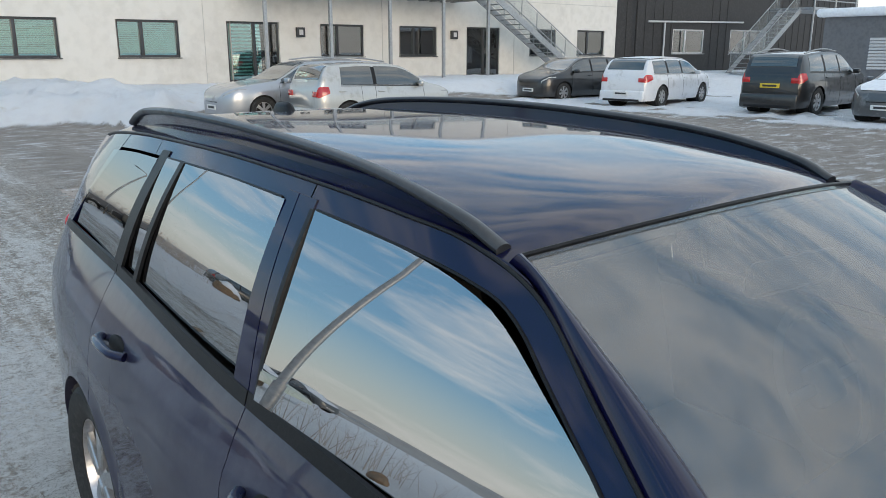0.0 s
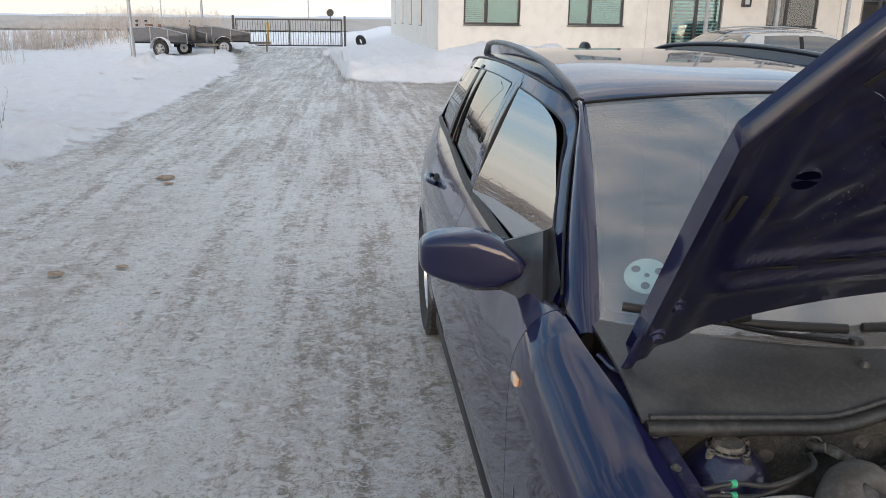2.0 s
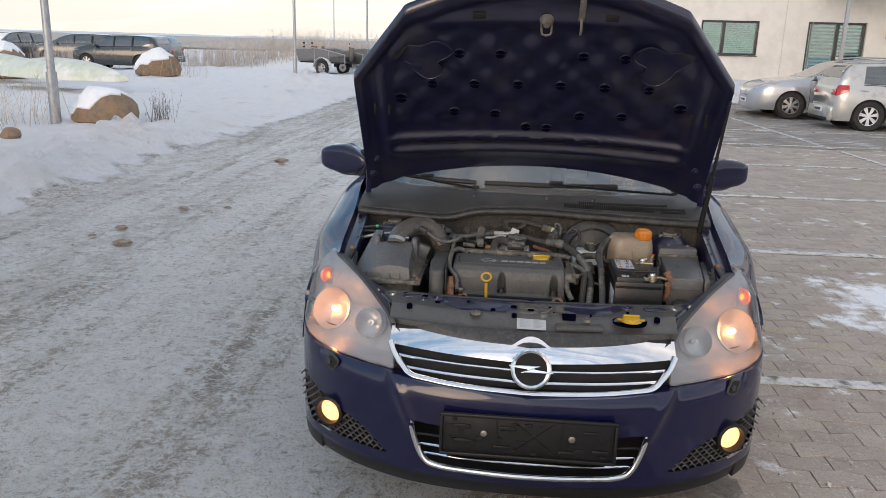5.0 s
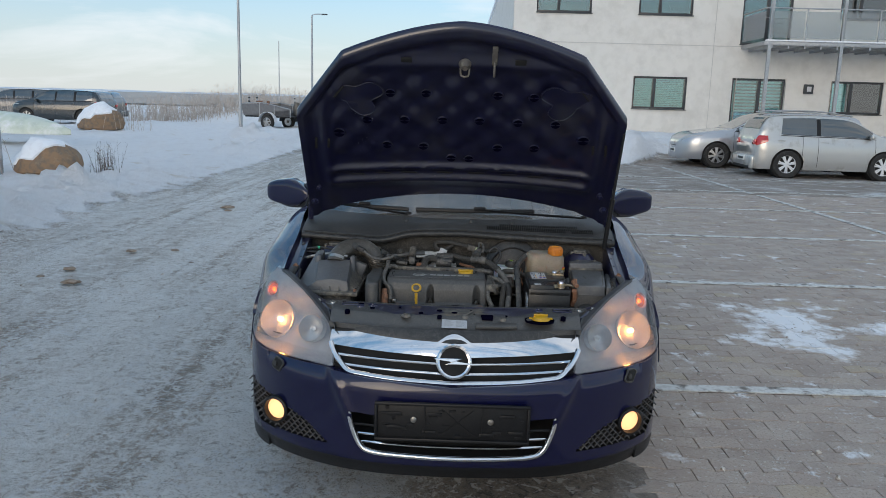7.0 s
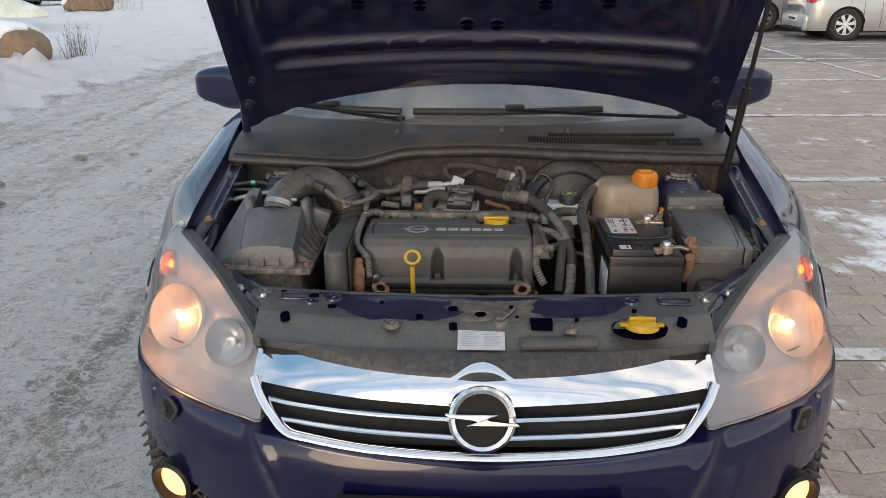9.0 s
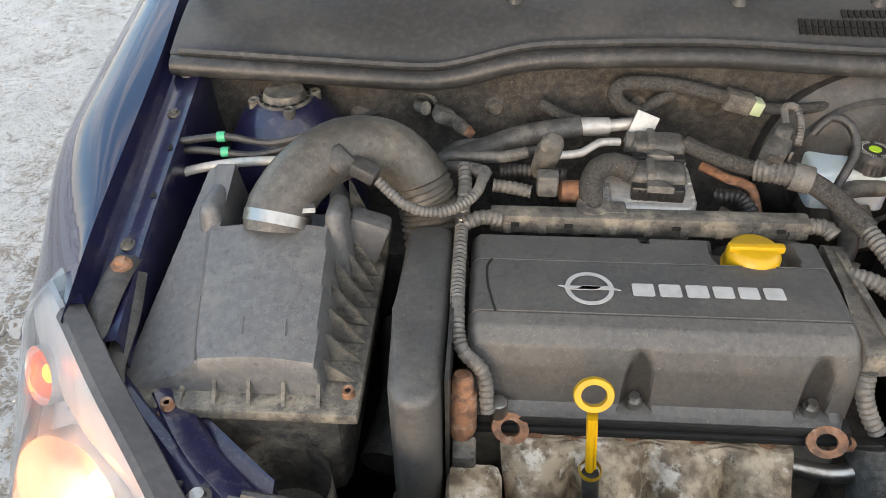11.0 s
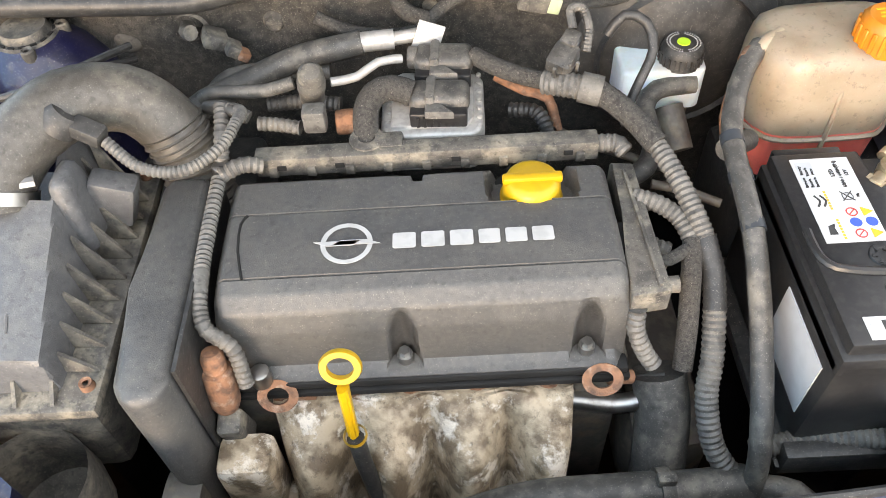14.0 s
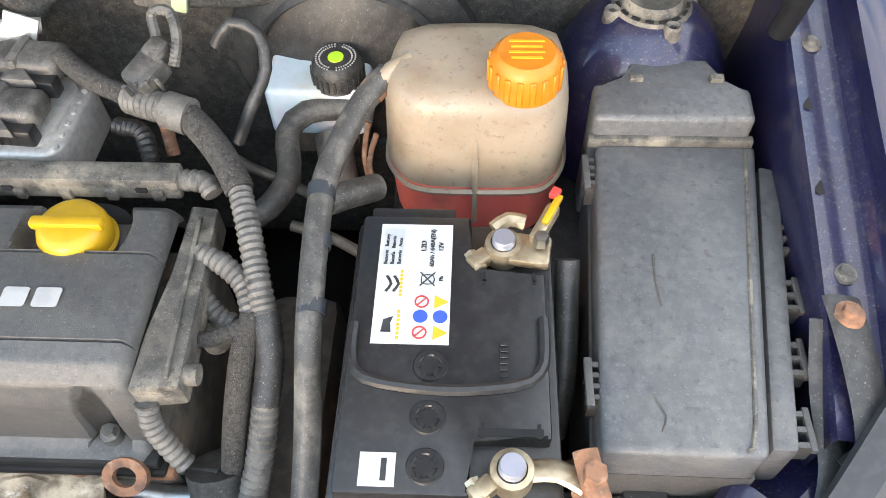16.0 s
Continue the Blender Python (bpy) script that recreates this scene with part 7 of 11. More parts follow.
for sd in (-1, 1):
    pts = smooth_path([(x, 0, z) for x, z in LAMP + LAMP[:1]], 0.03)[:-1]
    cx, cz = 0.635, 0.672
    def lamp_shell(scale_rings, back, bulge):
        bm = B()
        rings = []
        for k in scale_rings:
            rings.append([])
            for p in pts:
                x, z = lerp(cx, p.x, k), lerp(cz, p.z, k)
                rings[-1].append(bm.verts.new((sd * x, lens_y(x, z) + back * (1 - 0.86 * sm(0.66, 0.77, z)) - bulge * (1 - k ** 2), z)))
        for a, c in zip(rings, rings[1:]):
            for i in range(len(pts)):
                j = (i + 1) % len(pts)
                bm.faces.new((a[i], a[j], c[j], c[i]))
        bm.faces.new(rings[0])
        return bm, rings
    bm, rings = lamp_shell((0.05, 0.25, 0.45, 0.65, 0.82, 0.94, 1.0), 0.0, 0.012)
    edge = rings[-1]
    rim = [bm.verts.new(v.co + Vector((-0.004 * sd, 0.03, 0))) for v in edge]
    for i in range(len(edge)):
        j = (i + 1) % len(edge)
        bm.faces.new((edge[i], edge[j], rim[j], rim[i]))
    lamp = part("headlamp", bm, M_LENS, car, "large hazed headlamp with lit bulb", sharp=60)
    bm, rings = lamp_shell((0.05, 0.4, 0.7, 0.9, 0.985), 0.108, 0.0)
    edge = rings[-1]
    rim = [bm.verts.new((sd * lerp(cx, p.x, 0.985), lens_y(lerp(cx, p.x, 0.985), lerp(cz, p.z, 0.985)) + 0.006, lerp(cz, p.z, 0.985))) for p in pts]
    for i in range(len(edge)):
        j = (i + 1) % len(edge)
        bm.faces.new((edge[i], edge[j], rim[j], rim[i]))
    part("lamp_housing", bm, M_LAMPBODY, lamp, sharp=60)
    for nm, x, z, r_, dep in (("main_reflector", 0.702, 0.652, 0.070, 0.036), ("high_beam_reflector", 0.543, 0.658, 0.047, 0.032), ("indicator_reflector", 0.740, 0.750, 0.030, 0.010)):
        lm = pose(sd * x, lens_y(x, z) + (0.014 if nm[0] == "i" else 0.062 if nm[0] == "m" else 0.038), z, 66, 0, sd * (40 if nm[0] == "i" else 22 if nm[0] == "m" else 18))
        bm = B()
        prof = [(r_ * 0.13, -dep), (r_ * 0.3, -dep * 0.93), (r_ * 0.5, -dep * 0.76), (r_ * 0.7, -dep * 0.52), (r_ * 0.85, -dep * 0.28), (r_, 0.0), (r_ * 1.07, 0.005), (r_ * 1.09, -0.004), (r_ * 1.05, -0.03)]
        lathe(bm, prof, lm, 36)
        if nm[0] == "m":
            for v in bm.verts:
                v.co.y += 0.0030 * nz(v.co.x * 45, v.co.z * 45, 1.0, sd)
        rf = part(nm, bm, M_REFL, lamp)
        bm = B()
        bmesh.ops.create_uvsphere(bm, u_segments=16, v_segments=10, radius=1, matrix=lm @ pose(0, 0, -dep * 0.55) @ Matrix.Diagonal((0.010, 0.010, dep * 0.42, 1)))
        part("bulb", bm, M_BULB if nm[0] == "m" else (M_INDBULB if nm[0] == "i" else M_REFL), rf)
        if nm[0] == "i":
            bm = B()
            lathe(bm, [(0, 0.010), (r_ * 0.5, 0.008), (r_ * 0.8, 0.003), (r_ * 0.98, -0.006)], lm, 24)
            part("amber_filter", bm, M_AMBER, rf)
    # flat black trim along the inner edge of the lens
    bm = B()
    rows = []
    for p in smooth_path([(0.440, 0, 0.640), (0.462, 0, 0.690), (0.500, 0, 0.724), (0.588, 0, 0.781), (0.670, 0, 0.816), (0.706, 0, 0.826)], 0.02):
        y = lens_y(p.x, p.z)
        w = 0.024
        q = [(p.x + 0.003, y - 0.004, p.z - 0.004), (p.x - 0.001, y + 0.002, p.z + 0.002), (p.x - 0.006, y + 0.008, p.z + 0.001), (p.x - w * 0.72, y + w * 0.70, p.z - 0.002), (p.x - w * 0.78, y + w * 0.76, p.z - 0.016)]
        rows.append([bm.verts.new((sd * v[0], v[1], v[2])) for v in q])
    for r0, r1 in zip(rows, rows[1:]):
        for j in range(4):
            bm.faces.new((r0[j], r1[j], r1[j + 1], r0[j + 1]))
    part("lamp_trim", bm, M_MESH, lamp, "flat dusty black edge strip", sharp=25)
    # dark plate that closes the gap to the front panel
    def closing(u, v):
        x, z = lerp(0.446, 0.560, u), lerp(0.664, 0.764, u ** 0.85)
        a = Vector((x - 0.010, lens_y(x, z) + 0.012, z - 0.008))
        c = Vector((lerp(0.438, 0.500, u), lerp(0.105, 0.300, u), lerp(0.706, 0.733, u)))
        p = a.lerp(c, v)
        return (sd * p.x, p.y, p.z - 0.006 * math.sin(math.pi * v))
    part("closing_plate", sheet(B(), closing, 14, 6, (0, 0.004, -0.006)), M_MESH, lamp, "dusty black plastic plate")

# ---- open bonnet ----
HINGE, D_V, D_N = Vector((0, 1.03, 0.973)), Vector((0, -0.571, 0.821)), Vector((0, 0.821, 0.571))


def bon(x, v, n_=0.0):
    return HINGE + Vector((x, 0, 0)) + D_V * v + D_N * (n_ + 0.065 * max(0, 1 - (x / 0.69) ** 2))


def v_front(x):
    ax = abs(x)
    return 0.982 - 0.122 * (ax / 0.487) ** 1.55 if ax <= 0.487 else lerp(0.86, 0.596, (ax - 0.487) / 0.205)


def v_rear(x):
    return 0.088 * (1 - (x / 0.70) ** 2)


def inner(x, v):
    """Relief of the pressed inner panel, towards the engine."""
    f, r_ = v_front(x), v_rear(x)
    e = min(f - v, 0.700 - abs(x) + 0.02)
    z = -0.004 - 0.018 * sm(0.085, 0.055, e) * sm(0.0, 0.02, e)
    if abs(x) < 0.60:
        fade = sm(0.60, 0.55, abs(x))
        z -= 0.019 * fade * (math.exp(-((v - 0.268) / 0.016) ** 2) + math.exp(-((v - 0.198) / 0.02) ** 2))
        z += 0.012 * fade * sm(0.175, 0.13, v)
    if 0.30 < v < 0.80 and abs(x) < 0.55:
        z -= 0.006 * math.sin(x * 39) * math.sin(v * 44) * sm(0.30, 0.36, v) * sm(0.80, 0.74, v)
    z -= 0.010 * math.exp(-((abs(x) - 0.585) / 0.022) ** 2) * sm(0.16, 0.22, v) * sm(0.66, 0.55, v)
    z -= 0.012 * math.exp(-((v - 0.80) / 0.03) ** 2) * sm(0.45, 0.38, abs(x))
    return z


bm = B()
NX, NVV = 130, 90
def bonnet_sheet(skin):
    g = []
    for i in range(NX + 1):
        x = lerp(-0.692, 0.692, i / NX)
        g.append([])
        for j in range(NVV + 1):
            v = lerp(v_rear(x), v_front(x), j / NVV)
            g[-1].append(bm.verts.new(bon(x, v, 0.022 - 0.01 * (j / NVV) ** 6 if skin else inner(x, v))))
    for i in range(NX):
        for j in range(NVV):
            f = bm.faces.new((g[i][j], g[i + 1][j], g[i + 1][j + 1], g[i][j + 1]))
            f.material_index = 0 if skin else 1
    return g
g0, g1 = bonnet_sheet(True), bonnet_sheet(False)
rim = [(i, 0) for i in range(NX)] + [(NX, j) for j in range(NVV)] + [(i, NVV) for i in range(NX, 0, -1)] + [(0, j) for j in range(NVV, 0, -1)]
for (a, c), (d, e) in zip(rim, rim[1:] + rim[:1]):
    bm.faces.new((g0[a][c], g0[d][e], g1[d][e], g1[a][c]))
bonnet = part("bonnet", bm, [M_PAINT, M_HOODIN], car, "raised dark blue bonnet with pressed inner panel", sharp=60)
HR = Matrix(((1, 0, 0), (0, D_V.y, D_N.y), (0, D_V.z, D_N.z))).to_4x4()


def on_bonnet(x, v, n_=0.0, turn=0.0):
    return Matrix.Translation(bon(x, v, n_ + inner(x, v))) @ HR @ pose(0, 0, 0, 0, 0, turn)


# shallow dimples; a near-black middle paints the shade of their depth
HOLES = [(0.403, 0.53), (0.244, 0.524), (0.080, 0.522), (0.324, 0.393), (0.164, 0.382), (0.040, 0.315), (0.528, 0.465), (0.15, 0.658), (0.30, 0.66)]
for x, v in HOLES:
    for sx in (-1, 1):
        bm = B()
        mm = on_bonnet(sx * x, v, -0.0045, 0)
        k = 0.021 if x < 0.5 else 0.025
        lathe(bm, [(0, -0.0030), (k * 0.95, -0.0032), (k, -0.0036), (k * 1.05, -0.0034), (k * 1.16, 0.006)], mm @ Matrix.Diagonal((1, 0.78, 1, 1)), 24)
        ob = part("pressed_hole", bm, [M_HOODIN, M_HOLE_SHADE], bonnet, sharp=30)
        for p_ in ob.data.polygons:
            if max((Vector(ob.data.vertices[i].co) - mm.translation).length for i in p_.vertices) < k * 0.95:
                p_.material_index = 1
# slots and square holes: thin black boxes that paint the shade inside them
for x in (-0.47, -0.35, -0.232, -0.066, 0.076, 0.226, 0.35, 0.47):
    bm = B()
    box(bm, (0, 0, 0), (0.074, 0.007, 0.004), 0.0018)
    bmesh.ops.transform(bm, matrix=on_bonnet(x, 0.232, -0.002), verts=bm.verts)
    part("slot", bm, M_DARK, bonnet)
for x, v, a, ln in ((-0.511, 0.679, 52, 0.07), (0.511, 0.679, -52, 0.07), (-0.63, 0.42, 84, 0.06), (0.63, 0.42, -84, 0.06), (-0.575, 0.42, 84, 0.05), (0.575, 0.42, -84, 0.05)):
    bm = B()
    box(bm, (0, 0, 0), (ln, 0.011, 0.004), 0.0018)
    bmesh.ops.transform(bm, matrix=on_bonnet(x, v, -0.002, a), verts=bm.verts)
    part("slot", bm, M_DARK, bonnet)
for x in (-0.228, 0.232):
    bm = B()
    box(bm, (0, 0, 0), (0.046, 0.024, 0.005), 0.002)
    bmesh.ops.transform(bm, matrix=on_bonnet(x, 0.823, -0.003), verts=bm.verts)
    part("square_hole", bm, M_DARK, bonnet)
for sx in (-1, 1):
    bm = B()
    blob = [(0.085 * (1 + 0.28 * math.sin(3 * a + 0.6) + 0.12 * math.sin(5 * a)) * math.cos(a), 0.070 * (1 + 0.28 * math.sin(3 * a + 0.6)) * math.sin(a)) for a in [2 * math.pi * k / 40 for k in range(40)]]
    mm = on_bonnet(sx * 0.428, 0.648, -0.004) @ Matrix.Diagonal((sx, 1, 1, 1))
    prism(bm, blob, -0.004, 0.004, 0, mm)
    tube(bm, [mm @ Vector((p[0] * 1.04, p[1] * 1.04, -0.0035)) for p in blob + blob[:1]], 0.0022, seg=6, step=0.01)
    part("pressed_recess", bm, M_HOODIN, bonnet)
bm = B()
m_ = on_bonnet(0.008, 0.808, -0.012)
lathe(bm, [(0, -0.02), (0.012, -0.02), (0.016, -0.008), (0.022, 0), (0.026, 0.01)], m_, 18)
tube(bm, [m_ @ Vector(p) for p in ((-0.018, -0.012, 0.005), (-0.014, -0.03, -0.03), (0.014, -0.03, -0.03), (0.018, -0.012, 0.005))], 0.004, seg=8)
part("striker", bm, M_GREYMETAL, bonnet, "rusty lock striker")
bm = B()
m_ = on_bonnet(0.127, 0.85, -0.012)
box(bm, (0, 0, 0), (0.022, 0.085, 0.006), 0.002)
tube(bm, [(0, -0.03, -0.003), (0, -0.05, -0.02), (0, -0.075, -0.028), (0, -0.085, -0.012)], 0.005, seg=8)
bmesh.ops.transform(bm, matrix=m_, verts=bm.verts)
part("safety_hook", bm, M_GREYMETAL, bonnet, "dull metal safety hook")
for sx in (-1, 1):
    bm = B()
    for x, v in ((0.646, 0.165), (0.668, 0.095)):
        lathe(bm, [(0, -0.014), (0.009, -0.014), (0.011, -0.006), (0.016, -0.005), (0.018, 0.002)], on_bonnet(sx * x, v, 0), 14)
    a_, b2_ = bon(sx * 0.665, 0.20, -0.012), bon(sx * 0.70, -0.03, -0.02)
    tube(bm, [a_, (a_ + b2_) / 2 + Vector((sx * 0.004, 0, 0)), b2_, (sx * 0.715, 1.12, 0.93)], 0.012, seg=8, flat=0.5)
    part("bonnet_hinge", bm, M_PAINT_BAY, car, "painted steel bonnet hinge")
bm = B()
rng = random.Random(4)
for _ in range(240):
    x, v = rng.gauss(-0.42, 0.02), rng.uniform(0.30, 0.66)
    if rng.random() < 0.45:
        x, v = rng.uniform(-0.6, 0.6), rng.uniform(0.13, 0.30)
    s = rng.uniform(0.0004, 0.0010)
    box(bm, (0, 0, 0), (s, s, s))
    bmesh.ops.transform(bm, matrix=on_bonnet(x, v, -0.001), verts=bm.verts[-8:])
part("salt_specks", bm, M_GREYPRINT, bonnet, "white salt specks", kind="stuff")
bm = B()
cyl(bm, (0.647, 0.77, 0.895), (0.664, 0.735, 1.12), 0.0105, seg=12)
cyl(bm, (0.664, 0.735, 1.12), (0.684, 0.69, 1.40), 0.006, seg=10)
part("bonnet_stay", bm, M_TRIM, car, "black telescopic bonnet stay")


# ---- engine bay: walls ----
def bay(name, bm, material, label="", parent=None, **kw):
    return part(name, bm, material, parent or car, label, **kw)


def bay_each(name, bm, material, label="", parent=None):
    """One part for each group of touching pieces in bm."""
    seen, isles = set(), []
    for v in bm.verts:
        if v in seen:
            continue
        stack, got = [v], []
        seen.add(v)
        while stack:
            a = stack.pop()
            got.append(a)
            for e in a.link_edges:
                o = e.other_vert(a)
                if o not in seen:
                    seen.add(o)
                    stack.append(o)
        lo = [min(q.co[i] for q in got) - 0.0005 for i in range(3)]
        hi = [max(q.co[i] for q in got) + 0.0005 for i in range(3)]
        hits = [s for s in isles if all(lo[i] < s[2][i] and hi[i] > s[1][i] for i in range(3))]
        for s in hits:
            isles.remove(s)
            got += s[0]
            lo, hi = [min(a, c) for a, c in zip(lo, s[1])], [max(a, c) for a, c in zip(hi, s[2])]
        isles.append((got, lo, hi))
    out = None
    for got, lo, hi in isles:
        nb = B()
        ids = {v: nb.verts.new(v.co) for v in got}
        for f in {f for v in got for f in v.link_faces}:
            nb.faces.new([ids[v] for v in f.verts])
        out = part(name, nb, material, parent or car, label)
    bm.free()
    return out


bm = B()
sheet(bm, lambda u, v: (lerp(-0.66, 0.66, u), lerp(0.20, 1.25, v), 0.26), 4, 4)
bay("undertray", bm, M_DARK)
seal_z = spl((-0.72, 0.900), (-0.5, 0.889), (-0.36, 0.883), (-0.2, 0.917), (0, 0.924), (0.2, 0.916), (0.5, 0.906), (0.72, 0.900))
bm = B()
sheet(bm, lambda u, v: (lerp(-0.70, 0.70, u), 0.925 - 0.03 * v + 0.012 * nz(u * 14, v * 5, 1.0), lerp(0.40, seal_z(lerp(-0.70, 0.70, u)) - 0.01, v) + 0.0), 70, 20, (0, 0.02, 0))
fw = bay("bulkhead", bm, M_FELT, "bulkhead lined with dirty grey-brown felt")
bm = B()
for x, z, r_ in ((-0.455, 0.815, 0.020), (-0.262, 0.828, 0.014), (-0.06, 0.84, 0.012)):
    lathe(bm, [(0, 0.012), (r_ * 0.7, 0.011), (r_, 0.006), (r_ * 1.15, 0)], pose(x, 0.905, z, 90, 0, 0), 18)
bay_each("felt_button", bm, M_DUSTY, parent=fw)
bm = B()
lathe(bm, [(0.026, 0.0), (0.027, 0.008), (0.022, 0.010), (0.020, 0.002)], pose(-0.372, 0.902, 0.832, 90, 0, 0) @ Matrix.Diagonal((1, 0.8, 1, 1)), 20)
tube(bm, [(-0.372, 0.90, 0.832), (-0.368, 0.875, 0.838), (-0.36, 0.865, 0.842)], 0.010, seg=10)
bay("grommet", bm, M_DUSTY, parent=fw)
bm = B()
box(bm, (-0.335, 0.872, 0.828), (0.030, 0.03, 0.020), 0.004, rot=(0, 30, 20))
box(bm, (-0.312, 0.862, 0.818), (0.020, 0.026, 0.016), 0.003, rot=(0, 40, 20))
loose = bay("loose_plug", bm, M_DUSTY, "dirty unplugged grey connector")
bm = B()
box(bm, (-0.300, 0.857, 0.812), (0.014, 0.018, 0.013), 0.002, rot=(0, 40, 20))
bay("plug_insert", bm, M_RUST, parent=loose)

for sd in (-1, 1):
    # wing flange with its gutter, then the inner wing
    def flange(u, v):
        y = lerp(0.44, 1.10, u)
        xo, zo = up_x(y), up_z(y)
        prof = [(xo, zo), (xo - 0.003, zo - 0.020), (xo - 0.010, zo - 0.031), (xo - 0.028, zo - 0.031), (xo - 0.050, zo - 0.025), (xo - 0.0525, zo - 0.032), (xo - 0.056, zo - 0.11), (xo - 0.070, zo - 0.30), (xo - 0.08, 0.40)]
        k = v * (len(prof) - 1)
        i = min(int(k), len(prof) - 2)
        a, c = prof[i], prof[i + 1]
        return (sd * lerp(a[0], c[0], k - i), y, lerp(a[1], c[1], k - i))
    ob = bay("inner_wing", sheet(B(), flange, 30, 32), M_PAINT_BAY, "dusty blue inner wing flange", sharp=35)
    bm = B()
    for y in (0.566, 0.785, 0.87):
        xo, zo = up_x(y), up_z(y)
        lathe(bm, [(0, 0.006), (0.0045, 0.006), (0.0055, 0.003), (0.009, 0.002), (0.010, -0.001)], pose(sd * (xo - 0.031), y, zo - 0.030), 12)
    bay_each("wing_bolt", bm, M_DUSTY, parent=ob)
    bm = B()
    for y in (0.640, 0.72, 0.93):
        xo, zo = up_x(y), up_z(y)
        box(bm, (sd * (xo - 0.043), y, zo - 0.0272), (0.007, 0.018, 0.0012))
    bay_each("wing_slot", bm, M_DARK, parent=ob)
    # bracket that carries the lamp
    bm = B()
    tube(bm, [(sd * 0.668, 0.545, 0.824), (sd * 0.668, 0.52, 0.825), (sd * 0.672, 0.48, 0.815), (sd * 0.676, 0.44, 0.795), (sd * 0.668, 0.40, 0.770)], 0.015, seg=8, flat=0.25)
    tube(bm, [(sd * 0.655, 0.53, 0.815), (sd * 0.650, 0.48, 0.795), (sd * 0.652, 0.43, 0.775), (sd * 0.645, 0.395, 0.755)], 0.011, seg=8, flat=0.3)
    tube(bm, [(sd * 0.700, 0.455, 0.800), (sd * 0.680, 0.44, 0.798), (sd * 0.655, 0.425, 0.785)], 0.008, seg=8, flat=0.4)
    br = bay("lamp_bracket", bm, M_RUBBER, "dark dusty stamped bracket behind the lamp")
    bm = B()
    lathe(bm, [(0, 0.009), (0.006, 0.008), (0.007, 0.003), (0.011, 0.002), (0.012, -0.002)], pose(sd * 0.668, 0.527, 0.829), 16)
    bay("bolt_head", bm, M_RUST, parent=br)
    # strut tower with its cap
    cx, cy = sd * 0.556, 0.858
    bm = B()
    lathe(bm, [(0.030, 0.860), (0.042, 0.858), (0.050, 0.850), (0.066, 0.834), (0.084, 0.800), (0.098, 0.75), (0.106, 0.66), (0.112, 0.55)], pose(cx, cy, 0), 40)
    tower = bay("strut_tower", bm, M_PAINT_BAY, "dusty blue strut tower")
    bm = B()
    lathe(bm, [(0, 0.868), (0.024, 0.869), (0.027, 0.871), (0.029, 0.867), (0.030, 0.861), (0.037, 0.862), (0.039, 0.859), (0.040, 0.847)], pose(cx, cy, 0), 36)
    bay("strut_cap", bm, M_DUSTY, parent=tower)
    bm = B()
    for k in range(4):
        a = math.pi / 2 * k + 0.35
        lathe(bm, [(0.0032, 0.855), (0.0032, 0.862), (0.0066, 0.864), (0.0084, 0.862), (0.0090, 0.842)], pose(cx + 0.042 * math.cos(a), cy + 0.042 * math.sin(a), 0), 14)
    bay_each("strut_nut", bm, M_DUSTY, parent=tower)
    bm = B()
    for k in range(16):
        a = 2 * math.pi * (k + 0.5) / 16
        box(bm, (cx + 0.0340 * math.cos(a), cy + 0.0340 * math.sin(a), 0.8622), (0.0035, 0.008, 0.002), rot=(0, 0, math.degrees(a)))
    bay("cap_slot", bm, M_DARK, parent=tower, kind="stuff")
    # outer lamp shelf, front corner metal
    def shelf(u, v):
        x = lerp(0.47, 0.69, u)
        y0, y1 = 0.20 + 1.0 * (x - 0.44), 0.285 + 0.75 * (x - 0.44)
        return (sd * x, lerp(min(y0, y1 - 0.02), y1 + 0.03, v), 0.718 + 0.16 * (x - 0.44) + 0.010 * math.sin(6 * v))
    cor = bay("front_corner", sheet(B(), shelf, 12, 6, (0, 0, -0.03)), M_PAINT_BAY, "dusty blue front corner panel")
    bm = B()
    tube(bm, [(sd * 0.60, 0.42, 0.745), (sd * 0.575, 0.385, 0.742), (sd * 0.54, 0.345, 0.735), (sd * 0.49, 0.305, 0.725)], 0.02, seg=8, flat=0.5)
    bay("corner_stay", bm, M_PAINT_BAY, parent=cor)
    bm = B()
    for x, y in ((0.53, 0.30), (0.47, 0.262)):
        lathe(bm, [(0, 0.008), (0.007, 0.008), (0.009, 0.002), (0.013, 0.0)], pose(sd * x, y, 0.742), 12)
    tube(bm, [(sd * 0.592, 0.34, 0.745), (sd * 0.577, 0.315, 0.765), (sd * 0.556, 0.30, 0.760), (sd * 0.552, 0.315, 0.742)], 0.0035, seg=6)
    bay_each("corner_clip", bm, M_STEEL, parent=cor)

# slam panel across the front
def slam_rear(x):
    return 0.270 + 0.035 * (x / 0.5) ** 2


def slam_front(x):
    return nose_of_x(min(abs(x), 0.6)) * 0.8 + 0.125


def slam(u, v):
    x = lerp(-0.462, 0.462, u) * (1 + 0.09 * sm(0.45, 0.9, v))
    y = lerp(slam_front(x), slam_rear(x), v)
    z = 0.708 + 0.034 * sm(0.0, 0.40, v) + 0.003 * nz(x * 9, y * 9, 1.0)
    return (x, y, z)


